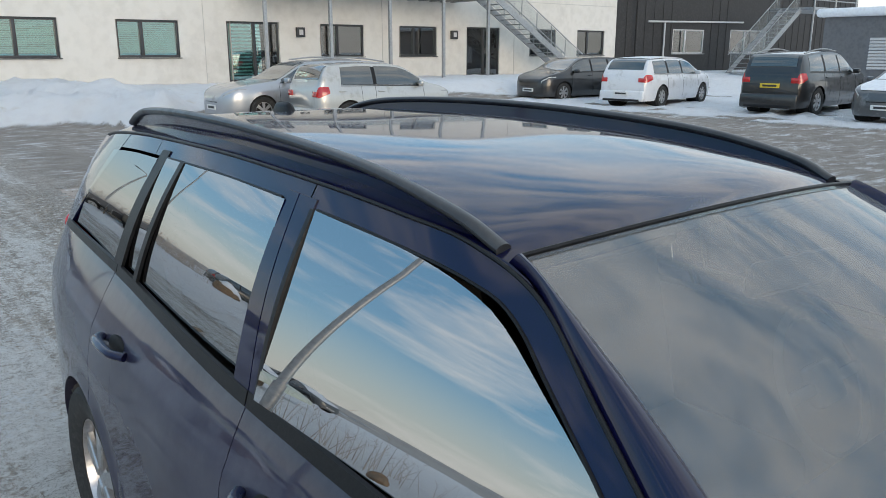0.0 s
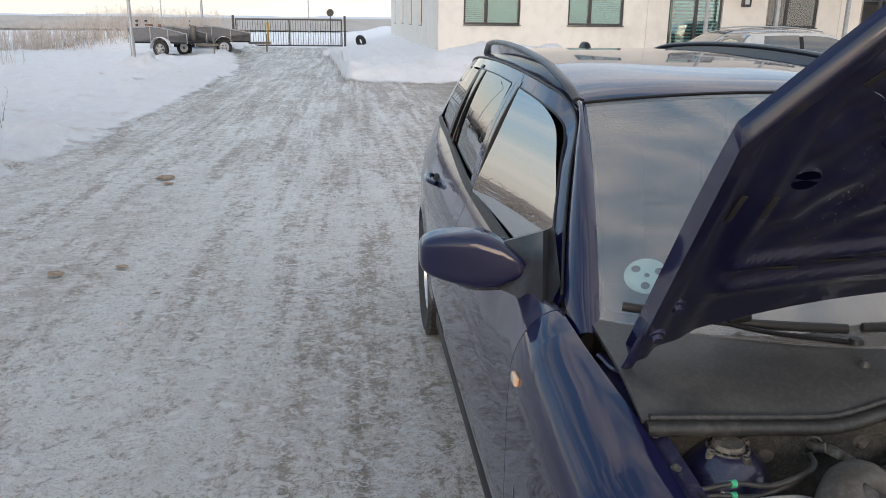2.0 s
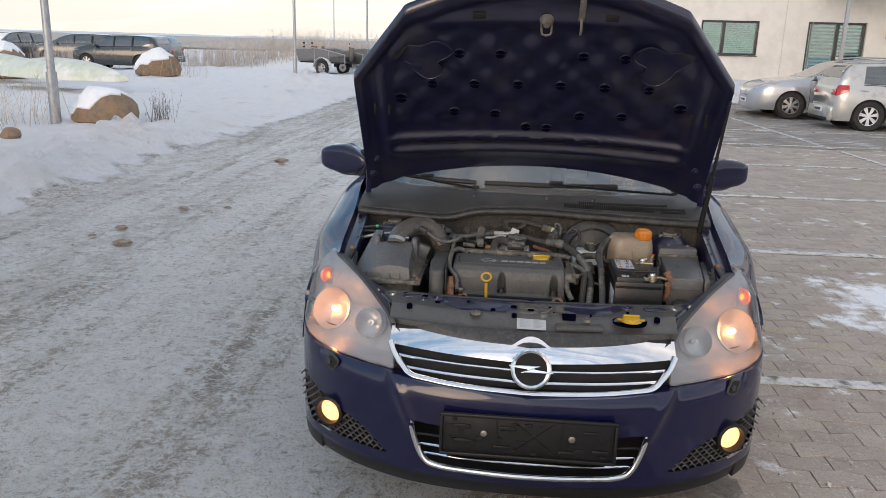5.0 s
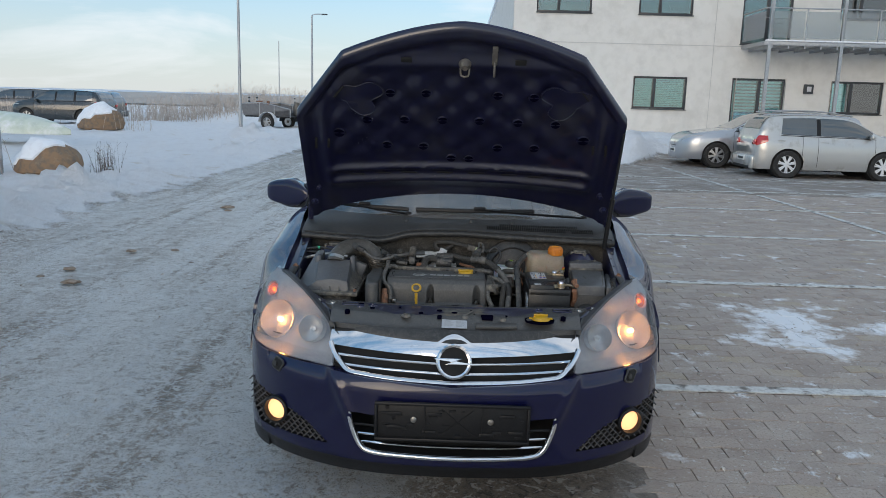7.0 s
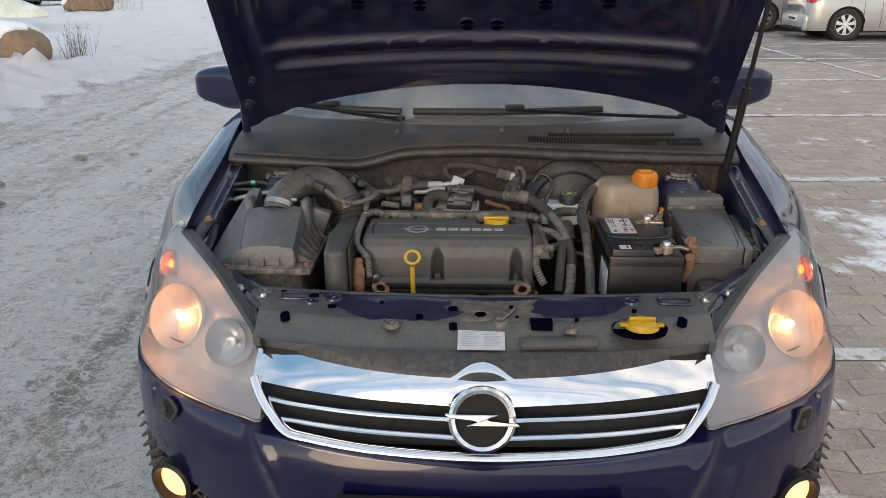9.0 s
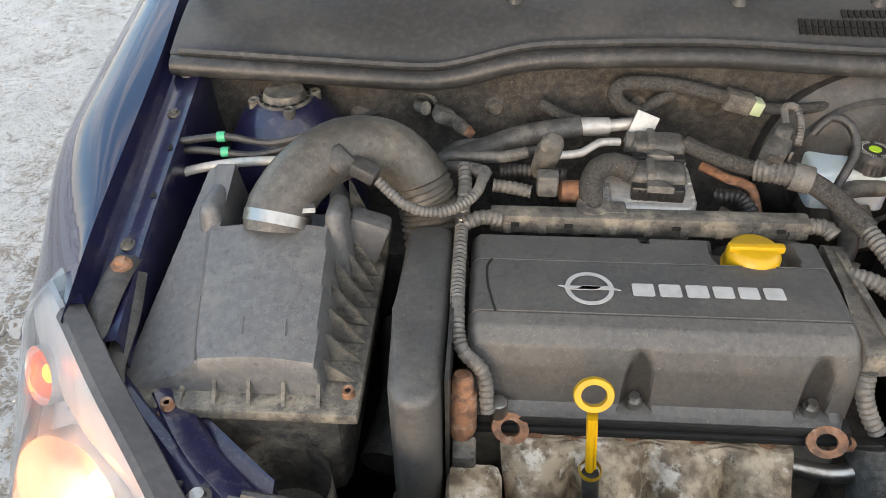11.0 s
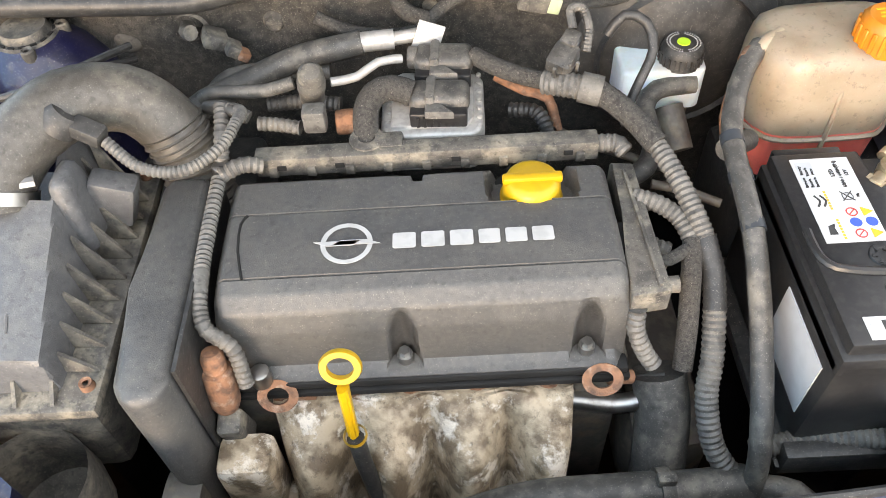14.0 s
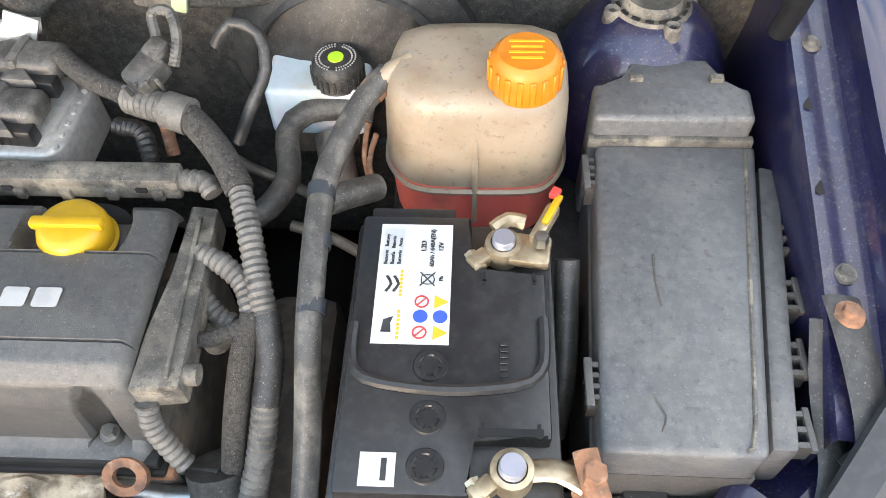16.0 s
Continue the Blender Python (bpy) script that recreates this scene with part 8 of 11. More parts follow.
bm = sheet(B(), slam, 200, 64, (0, 0.002, -0.02))
for f in bm.faces:
    c_ = f.calc_center_median()
    t = (c_.y - slam_front(c_.x)) / (slam_rear(c_.x) - slam_front(c_.x))
    rag = 0.035 * nz(c_.x, c_.y, 30, 4.0) + 0.02 * nz(c_.x, c_.y, 90, 1.0)
    f.material_index = 1 if t < 0.36 + 0.9 * sm(0.22, 0.44, abs(c_.x)) + 0.10 * sm(0.16, 0.10, abs(c_.x - 0.24)) + rag else (2 if abs(c_.x - 0.025) < 0.085 + rag and t < 0.90 + rag else 0)
sl = bay("slam_panel", bm, [M_PAINT_BAY, M_PLASTIC, M_GREYMETAL], "blue front cross panel with black cover", sharp=60)
# flat near-black prisms on the panel paint the shade of its holes
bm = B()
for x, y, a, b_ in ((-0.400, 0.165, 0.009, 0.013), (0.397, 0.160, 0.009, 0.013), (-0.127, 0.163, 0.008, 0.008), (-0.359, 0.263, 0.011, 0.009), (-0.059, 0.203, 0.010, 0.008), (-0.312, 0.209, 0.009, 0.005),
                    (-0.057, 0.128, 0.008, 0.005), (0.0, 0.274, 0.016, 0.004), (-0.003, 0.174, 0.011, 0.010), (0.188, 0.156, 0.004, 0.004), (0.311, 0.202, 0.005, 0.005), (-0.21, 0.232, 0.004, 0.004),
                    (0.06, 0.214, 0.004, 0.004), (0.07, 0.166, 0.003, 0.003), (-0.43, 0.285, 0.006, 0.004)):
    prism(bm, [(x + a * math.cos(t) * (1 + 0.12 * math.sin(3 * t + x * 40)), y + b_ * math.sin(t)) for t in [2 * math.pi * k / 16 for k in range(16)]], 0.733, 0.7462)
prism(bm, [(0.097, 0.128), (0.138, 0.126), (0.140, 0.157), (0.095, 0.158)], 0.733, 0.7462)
bay_each("panel_hole_shade", bm, M_HOLE_SHADE, parent=sl)
# raised bolt pads and pressed rings
for x, y, r_ in ((-0.360, 0.234, 0.014), (-0.315, 0.253, 0.017), (0.316, 0.252, 0.017), (-0.470, 0.285, 0.013), (0.470, 0.282, 0.013), (-0.179, 0.130, 0.014), (0.172, 0.116, 0.012)):
    bm = B()
    lathe(bm, [(0, 0.7495), (r_ * 0.36, 0.7495), (r_ * 0.42, 0.7455), (r_ * 0.66, 0.745), (r_ * 0.8, 0.7475), (r_, 0.7465), (r_ * 1.2, 0.738)], pose(x, y, 0), 20)
    bay("bolt_pad", bm, M_GREYMETAL if abs(x) > 0.42 or y < 0.2 else M_PAINT_BAY, parent=sl)
for x, y, w_, h_ in ((-0.401, 0.260, 0.030, 0.016), (0.405, 0.253, 0.034, 0.017)):
    bm = B()
    ring = [(x + w_ * abs(math.cos(t)) ** 0.5 * (1 if math.cos(t) > 0 else -1), y + h_ * abs(math.sin(t)) ** 0.5 * (1 if math.sin(t) > 0 else -1), 0.7445) for t in [2 * math.pi * (k + 0.5) / 28 for k in range(28)]]
    tube(bm, ring + ring[:1], 0.0032, seg=6, step=0.008)
    bay("pressed_frame", bm, M_PAINT_BAY, parent=sl)
bm = B()
lathe(bm, [(0.012, 0.736), (0.020, 0.745), (0.026, 0.744), (0.030, 0.737)], pose(-0.002, 0.174, 0), 22)
lathe(bm, [(0.005, 0.742), (0.011, 0.746), (0.016, 0.742), (0.018, 0.735)], pose(0.036, 0.148, 0), 18)
tube(bm, [(0.036, 0.148, 0.744), (0.052, 0.168, 0.748), (0.066, 0.192, 0.750)], 0.0035, seg=8)
bay("bonnet_lock", bm, M_GREYMETAL, "worn bonnet lock")
bm = B()
lathe(bm, [(0, 0.742), (0.008, 0.742), (0.010, 0.736), (0.016, 0.734)], pose(-0.188, 0.143, 0), 16)
bay("cover_screw", bm, M_STEEL, parent=sl)
bm = B()
box(bm, (-0.002, 0.104, 0.7235), (0.092, 0.056, 0.0015), rot=(18, 0, 0))
xl = bay("service_sticker", bm, M_GREYLABEL, "small pale grey service sticker")
bm = B()
for k in range(9):
    for sx in (-1, 1):
        box(bm, (sx * 0.021 - 0.003 * (k % 3), 0.104 + 0.021 - 0.0048 * k, 0.7250 + 0.0065 - 0.00155 * k), (0.036 - 0.006 * (k % 3), 0.0009, 0.0006), rot=(18, 0, 0))
bay("print_line", bm, M_GREYPRINT, parent=xl, kind="stuff")
bm = B()
lathe(bm, [(0, 0.757), (0.018, 0.757), (0.027, 0.752), (0.030, 0.744), (0.034, 0.742)], pose(0.312, 0.133, 0), 24)
box(bm, (0.312, 0.133, 0.759), (0.052, 0.008, 0.008), 0.003)
for sx in (-1, 1):
    box(bm, (0.312 + sx * 0.034, 0.133, 0.746), (0.018, 0.014, 0.006), 0.002)
bay("washer_cap", bm, M_YELLOW, "yellow screen-wash filler cap")
# shallow dish under the cap, its shade painted near-black
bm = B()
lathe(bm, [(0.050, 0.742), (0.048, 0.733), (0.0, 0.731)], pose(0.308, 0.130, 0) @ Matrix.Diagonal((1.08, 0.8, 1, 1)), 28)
bay("washer_recess", bm, M_HOLE_SHADE, parent=sl)
bm = B()
box(bm, (0.148, 0.098, 0.722), (0.15, 0.030, 0.012), 0.004, rot=(15, 0, 4))
bay("cover_step", bm, M_PLASTIC, parent=sl)
bm = B()
tube(bm, [(x, slam_rear(x) + 0.003, 0.741) for x in np.linspace(-0.49, 0.49, 24)], 0.005, seg=8, step=0.02)
bay("panel_edge", bm, M_RUBBER, parent=sl)
# rubber lip behind the chrome bar
bm = B()
def lip(u, v):
    x = lerp(-0.44, 0.44, u)
    k = abs(x) / 0.452
    a = gr(x, 0.670 + 0.020 * k * k) + Vector((0, 0.048 * k * k, 0))
    return a.lerp(Vector((x, max(slam_front(x), a.y + 0.012), 0.709)), v) + Vector((0, 0, 0.004 * math.sin(math.pi * v)))
sheet(bm, lip, 50, 5, (0, 0, -0.006))
bay("grille_lip", bm, M_RUBBER)

# cowl, seal, vents, wipers
def cowl(u, v):
    x = lerp(-0.715, 0.715, u)
    y0, z0 = 0.880, seal_z(x) + 0.012
    y1, z1 = 0.995 + 0.225 * (x / 0.715) ** 2, 0.978
    k = v
    return (x, lerp(y0, y1, k), lerp(z0, z1, k) + 0.022 * math.sin(math.pi * k) * (1 - k))
cw = bay("cowl_panel", sheet(B(), cowl, 60, 14, (0, 0, -0.008)), M_COWL, "dark grey plastic cowl below the windscreen")
bm = B()
tube(bm, [(x, 0.868, seal_z(x)) for x in np.linspace(-0.71, 0.71, 40)], 0.014, seg=12, step=0.02)
tube(bm, [(x, 0.880, seal_z(x) + 0.016) for x in np.linspace(-0.70, 0.70, 40)], 0.007, seg=8, step=0.02)
bay("bonnet_seal", bm, M_RUBBER, "thick black rubber bonnet seal")
bm = B()
for r_ in range(3):
    for k in range(58):
        x = 0.135 + 0.0085 * k
        if (r_ == 0 and abs(k - 44) < 2):
            continue
        v = 0.16 + 0.075 * r_ if r_ < 2 else 0.36
        if r_ == 2 and not 6 < k < 50:
            continue
        p = Vector(cowl((x + 0.715) / 1.43, v))
        box(bm, (p.x, p.y, p.z + 0.0025), (0.0055, 0.013, 0.003), rot=(20, 0, 0))
bay("vent_slot", bm, M_DARK, "rows of small vent slots", parent=cw, kind="stuff")
for px_, blade, arm in ((-0.485, [(-0.66, 1.165, 1.020), (-0.45, 1.075, 1.012), (-0.235, 1.03, 1.008)], [(-0.235, 1.0, 0.990), (-0.40, 1.035, 1.005), (-0.485, 1.07, 1.016)]),
                        (0.10, [(-0.20, 1.035, 1.008), (0.10, 1.02, 1.010), (0.36, 1.055, 1.012)], [(0.60, 1.07, 0.985), (0.36, 1.03, 1.000), (0.10, 1.015, 1.016)])):
    bm = B()
    tube(bm, blade, 0.007, seg=8, flat=1.4)
    wp = bay("wiper", bm, M_TRIM, "black windscreen wiper")
    bm = B()
    tube(bm, arm, 0.009, seg=8, flat=0.6)
    box(bm, (blade[1][0], blade[1][1] - 0.004, blade[1][2] + 0.012), (0.055, 0.022, 0.018), 0.005, rot=(0, 0, 10))
    lathe(bm, [(0, 0.012), (0.012, 0.010), (0.016, 0)], pose(*arm[0]), 14)
    bay("wiper_arm", bm, M_TRIM, parent=wp)
bm = B()
for x in (-0.24, 0.06, 0.25):
    p = Vector(cowl((x + 0.715) / 1.43, 0.55))
    lathe(bm, [(0, 0.012), (0.007, 0.010), (0.011, 0.002), (0.012, -0.002)], pose(*p), 12)
bay_each("cowl_nut", bm, M_RUBBER, parent=cw)

# ---- air filter box ----
def lid(x, y):
    ridge = -0.585 + 0.13 * (0.58 - y)
    top = 0.790 + 0.070 * (y - 0.42) / 0.21 - 0.42 * max(0, ridge - x) - 0.004 * sm(ridge + 0.003, ridge - 0.002, x) + 0.005 * math.cos((x + 0.50) * 30)
    if y > 0.585 and -0.572 < x < -0.452:
        top = lerp(top, 0.775, sm(0.585, 0.594, y) * sm(-0.576, -0.568, x) * sm(-0.448, -0.458, x))
    return top


bm = B()
def lid_pt(u, v):
    x, y = lerp(-0.652, -0.432, u), lerp(0.418, 0.710, v)
    wall = min((x + 0.652) * 2.4, (-0.432 - x) * 6.0, (y - 0.418) * 5.5, (0.710 - y) * 3.0)
    z = min(lid(x, y), 0.752 + max(0, wall))
    return (x, y, z)
sheet(bm, lid_pt, 80, 90)
lidp = bay("air_box_lid", bm, M_AIRBOX, "dusty grey-black air filter box lid", sharp=28)
bm = B()
box(bm, (-0.528, 0.555, 0.745), (0.268, 0.322, 0.016), 0.004)
abx = bay("air_box", bm, M_DUSTY, "dirty black air filter box base")
bm = B()
box(bm, (-0.535, 0.56, 0.66), (0.236, 0.29, 0.165), 0.02)
bay("box_base", bm, M_DUSTY, parent=abx)
for k in range(9):
    bm = B()
    y = 0.448 + 0.0285 * k
    zt = lid(-0.435, y) - 0.010
    f = [bm.verts.new(p) for p in ((-0.438, y - 0.002, zt - 0.012), (-0.399, y - 0.012, 0.755), (-0.440, y - 0.010, 0.755))]
    g = [bm.verts.new(v.co + Vector((0, 0.004, 0))) for v in f]
    bm.faces.new(f), bm.faces.new(g[::-1])
    for i in range(3):
        bm.faces.new((f[i], f[(i + 1) % 3], g[(i + 1) % 3], g[i]))
    bay("lid_rib", bm, M_DUSTY, parent=lidp, sharp=20)
for k in range(5):
    bm = B()
    x = -0.585 + 0.036 * k
    zt = lid(x, 0.445) - 0.006
    f = [bm.verts.new(p) for p in ((x, 0.438, zt - 0.014), (x + 0.004, 0.400, 0.755), (x + 0.002, 0.442, 0.755))]
    g = [bm.verts.new(v.co + Vector((0.004, 0, 0))) for v in f]
    bm.faces.new(f), bm.faces.new(g[::-1])
    for i in range(3):
        bm.faces.new((f[i], f[(i + 1) % 3], g[(i + 1) % 3], g[i]))
    bay("lid_rib", bm, M_DUSTY, parent=lidp, sharp=20)
bm = B()
for x, y in ((-0.407, 0.421), (-0.589, 0.396), (-0.411, 0.706), (-0.655, 0.62), (-0.655, 0.50)):
    lathe(bm, [(0.003, 0.760), (0.0065, 0.761), (0.0075, 0.752), (0.012, 0.751), (0.013, 0.744)], pose(x, y, 0), 12)
bay_each("lid_screw", bm, M_RUST, parent=lidp)
bm = B()
box(bm, (-0.585, 0.618, 0.815), (0.034, 0.092, 0.094), 0.011, rot=(-6, 0, 0), seg=3, taper=0.72)
box(bm, (-0.441, 0.606, 0.815), (0.030, 0.066, 0.094), 0.010, rot=(-4, 0, 0), seg=3, taper=0.72)
box(bm, (-0.415, 0.628, 0.800), (0.050, 0.030, 0.060), 0.006, rot=(0, 20, 0))
bay_each("lid_shoulder", bm, M_AIRBOX, parent=lidp)
bm = B()
tube(bm, [(-0.575, 0.500, lid(-0.575, 0.50) + 0.0006), (-0.568, 0.45, lid(-0.568, 0.45) + 0.0006), (-0.562, 0.425, lid(-0.562, 0.43))], 0.0012, seg=5)
for x in (-0.52, -0.475):
    tube(bm, [(x, 0.47, lid(x, 0.47)), (x + 0.002, 0.452, lid(x, 0.452))], 0.0016, seg=5)
bay("lid_ridge", bm, M_AIRBOX, parent=lidp)
bm = B()
tube(bm, [(-0.510, 0.588, 0.836), (-0.506, 0.604, 0.856), (-0.482, 0.642, 0.878), (-0.442, 0.682, 0.888), (-0.395, 0.704, 0.874), (-0.364, 0.704, 0.845), (-0.346, 0.695, 0.812)], 0.0365, seg=24)
elbow = bay("intake_elbow", bm, M_ELBOW, "thick matt black air intake elbow")
bm = B()
tube(bm, [(-0.356, 0.702, 0.834), (-0.344, 0.692, 0.800), (-0.335, 0.672, 0.755), (-0.325, 0.655, 0.70)], 0.039, seg=24, ribs=0.005, pitch=0.009)
bay("intake_bellows", bm, M_ELBOW, parent=elbow)
bm = B()
tube(bm, [(-0.509, 0.591, 0.840), (-0.507, 0.600, 0.850)], 0.0385, seg=28)
cyl(bm, (-0.478, 0.592, 0.862), (-0.464, 0.597, 0.860), 0.007, seg=8)
bay("hose_clamp", bm, M_STEEL, "steel hose clamp", parent=elbow)
bm = B()
lathe(bm, [(0.020, -0.012), (0.021, 0.006), (0.017, 0.012), (0.008, 0.013)], pose(-0.438, 0.650, 0.893, -20, 48, 0), 20)
box(bm, (-0.412, 0.640, 0.885), (0.034, 0.022, 0.018), 0.004, rot=(0, 20, -18))
bay("air_sensor", bm, M_RUBBER, parent=elbow)
bm = B()
tube(bm, [(-0.395, 0.632, 0.876), (-0.365, 0.612, 0.860), (-0.336, 0.610, 0.850), (-0.309, 0.620, 0.848), (-0.285, 0.647, 0.850), (-0.276, 0.683, 0.850), (-0.275, 0.707, 0.845), (-0.300, 0.720, 0.842)], 0.0068, seg=10, ribs=0.0012, pitch=0.005)
bay("sensor_loom", bm, M_CONDUIT, "ribbed grey cable conduit")
bm = B()
lathe(bm, [(0.02, 0.0), (0.055, 0.01), (0.06, 0.05), (0.058, 0.10)], pose(-0.48, 0.36, 0.58), 24)
bay("resonator", bm, M_DUSTY, "dusty round resonator below the air box")

# pipes and leads on the right-hand wing
bm = B()
tube(bm, [(-0.668, 0.545, 0.72), (-0.676, 0.60, 0.765), (-0.684, 0.665, 0.795), (-0.682, 0.705, 0.810), (-0.660, 0.718, 0.824), (-0.585, 0.716, 0.842), (-0.504, 0.712, 0.848), (-0.46, 0.715, 0.83)], 0.0062, seg=12)
bay("aluminium_pipe", bm, M_ALUCLEAN, "bent aluminium air-conditioning pipe")
for pts in ([(-0.690, 0.735, 0.852), (-0.665, 0.735, 0.859), (-0.603, 0.733, 0.869), (-0.545, 0.728, 0.864), (-0.484, 0.735, 0.878), (-0.451, 0.76, 0.878), (-0.42, 0.82, 0.86)],
            [(-0.692, 0.735, 0.838), (-0.669, 0.735, 0.845), (-0.631, 0.733, 0.848), (-0.568, 0.728, 0.846), (-0.506, 0.735, 0.861), (-0.455, 0.765, 0.865), (-0.42, 0.82, 0.84)]):
    bm = B()
    tube(bm, pts, 0.0048, seg=8)
    wl_ = bay("brake_lead", bm, M_RUBBER, "thin black lead with green clips")
    bm = B()
    p = smooth_path(pts, 0.01)[7]
    tube(bm, [p, p + Vector((0.010, 0.001, 0))], 0.0068, seg=10)
    bay("green_clip", bm, M_GREEN, parent=wl_)

# ---- engine ----
bm = B()
prism(bm, [(-0.365, 0.640), (-0.355, 0.655), (-0.316, 0.655), (-0.308, 0.645), (-0.308, 0.405), (-0.316, 0.375), (-0.345, 0.370), (-0.362, 0.39), (-0.368, 0.5)], 0.55, 0.802, 0.012, seg=3)
bay("belt_cover", bm, M_PLASTIC, "dusty black timing belt cover")
bm = B()
prism(bm, [(-0.306, 0.652), (-0.302, 0.652), (-0.302, 0.40), (-0.306, 0.40)], 0.60, 0.806)
bay("belt_cover_seam", bm, M_RUBBER)
bm = B()
def block(u, v):
    return (lerp(-0.30, 0.125, u), lerp(0.47, 0.68, v), 0.70)
box(bm, (-0.085, 0.56, 0.55), (0.43, 0.22, 0.30), 0.015)
bay("engine_block", bm, M_GREYMETAL, "dirty engine block")

CX0, CX1 = -0.287, 0.122
def cover(u, v):
    x = lerp(CX0, CX1, u)
    prof = [(0.648, 0.770), (0.646, 0.792), (0.636, 0.8005), (0.590, 0.802), (0.5885, 0.7985), (0.5870, 0.802), (0.56, 0.803), (0.53, 0.8025), (0.506, 0.801), (0.5045, 0.7975), (0.503, 0.8005), (0.488, 0.796), (0.474, 0.782), (0.466, 0.758), (0.463, 0.73), (0.461, 0.708), (0.452, 0.702), (0.446, 0.700)]
    k = v * (len(prof) - 1)
    i = min(int(k), len(prof) - 2)
    y, z = lerp(prof[i][0], prof[i + 1][0], k - i), lerp(prof[i][1], prof[i + 1][1], k - i)
    e = min(x - CX0, CX1 - x)
    z -= 0.012 * max(0, 1 - e / 0.012) ** 2
    if y < 0.50 and z > 0.703:
        for bx in (-0.104, 0.084):
            d = abs(x - bx)
            if d < 0.0170:
                y = max(y, 0.4575 + math.sqrt(0.0170 ** 2 - d * d))
    d = math.hypot(x - 0.039, y - 0.616)
    if d < 0.052 and y > 0.591:
        z -= 0.022 * sm(0.052, 0.044, d)
    if math.hypot(x + 0.085, (y - 0.648) * 1.6) < 0.020:
        z -= 0.012
    return (x, y, z)
cov = bay("engine_cover", sheet(B(), cover, 150, 85, (0, 0, -0.006)), M_PLASTIC, "dusty black plastic engine cover", sharp=32)
bm = B()
for bx in (-0.104, 0.084):
    cyl(bm, (bx, 0.465, 0.700), (bx, 0.465, 0.720), 0.0060, seg=6)
    cyl(bm, (bx, 0.465, 0.700), (bx, 0.465, 0.713), 0.0085, seg=14)
bay_each("cover_bolt", bm, M_STEEL, parent=cov)
bm = B()
box(bm, (-0.083, 0.4525, 0.693), (0.418, 0.020, 0.012), 0.004)
box(bm, (-0.083, 0.452, 0.680), (0.424, 0.024, 0.010), 0.003)
bay("cover_gasket", bm, M_DARK, "oily black rim below the cover", parent=cov)
# frame line of the name panel, round mark and the row of silver bars
bm = B()
tube(bm, [(-0.262, 0.5875, 0.8022), (-0.268, 0.575, 0.8024), (-0.266, 0.54, 0.8026), (-0.258, 0.505, 0.8005)], 0.0016, seg=6)
bay("panel_line", bm, M_DARK, parent=cov)
bm = B()
lm = pose(-0.1555, 0.5415, 0.8036)
lathe(bm, [(0.0215, 0), (0.0265, 0), (0.0265, 0.0005), (0.0215, 0.0005)], lm, 40)
for pts in ([(-0.034, 0.003), (0.014, 0.003), (0.006, -0.003), (-0.020, -0.003)], [(0.034, -0.002), (-0.014, -0.002), (-0.006, 0.004), (0.020, 0.004)]):
    prism(bm, pts, 0, 0.0007, 0, lm)
bay("round_mark", bm, M_PRINT, parent=cov)
x = -0.109
for k in range(6):
    w = 0.0235 if k < 3 else 0.0215
    hgt = 0.0200 if k < 3 else 0.0185
    bm = B()
    prism(bm, [(x + w * a, 0.5415 + hgt * c) for a, c in ((0.0, -0.42), (0.08, -0.5), (0.92, -0.5), (1.0, -0.42), (1.0, 0.42), (0.92, 0.5), (0.08, 0.5), (0.0, 0.42))], 0.8036, 0.8042)
    bay("print_bar", bm, M_PRINT, parent=cov)
    x += w + 0.0055
bm = B()
lathe(bm, [(0, 0.812), (0.022, 0.812), (0.028, 0.808), (0.031, 0.800), (0.031, 0.785), (0.034, 0.783)], pose(0.039, 0.614, 0), 36)
box(bm, (0.039, 0.612, 0.811), (0.064, 0.011, 0.010), 0.003, rot=(0, 0, 0))
bay("oil_cap", bm, M_YELLOW, "yellow oil filler cap")
bm = B()
lathe(bm, [(0, 0.776), (0.047, 0.776)], pose(0.039, 0.616, 0), 32)
bay("oil_well", bm, M_DARK)
# cable duct behind the cover
bm = B()
box(bm, (-0.073, 0.676, 0.795), (0.385, 0.024, 0.026), 0.003)
for k in range(9):
    box(bm, (-0.245 + 0.043 * k, 0.663, 0.790), (0.010, 0.006, 0.012), 0.001)
dct = bay("cable_duct", bm, M_DUSTY, "dusty black cable duct behind the cover")
bm = B()
for x in (-0.235, -0.17, -0.04, 0.085):
    box(bm, (x, 0.6632, 0.796), (0.010, 0.003, 0.005))
bay_each("duct_slot", bm, M_DARK, parent=dct)
bm = B()
tube(bm, [(0.118, 0.676, 0.796), (0.140, 0.675, 0.795), (0.150, 0.665, 0.790)], 0.011, seg=12, ribs=0.0015, pitch=0.006)
bay("duct_tail", bm, M_CONDUIT, parent=dct)
bm = B()
prism(bm, [(0.130, 0.655), (0.156, 0.652), (0.162, 0.475), (0.122, 0.470), (0.124, 0.52), (0.134, 0.58)], 0.755, 0.786, 0.003)
sdct = bay("side_duct", bm, M_DUSTY, "dusty grey cable duct beside the cover")
bm = B()
box(bm, (0.147, 0.56, 0.788), (0.004, 0.16, 0.005), 0.001, rot=(0, 0, 3))
for y in (0.60, 0.49):
    cyl(bm, (0.160, y, 0.775), (0.172, y, 0.775), 0.009, seg=10)
bay("duct_ridge", bm, M_DUSTY, parent=sdct)
bm = B()
box(bm, (0.128, 0.545, 0.776), (0.012, 0.050, 0.012), 0.002)
bay("duct_gap", bm, M_DARK, parent=sdct)

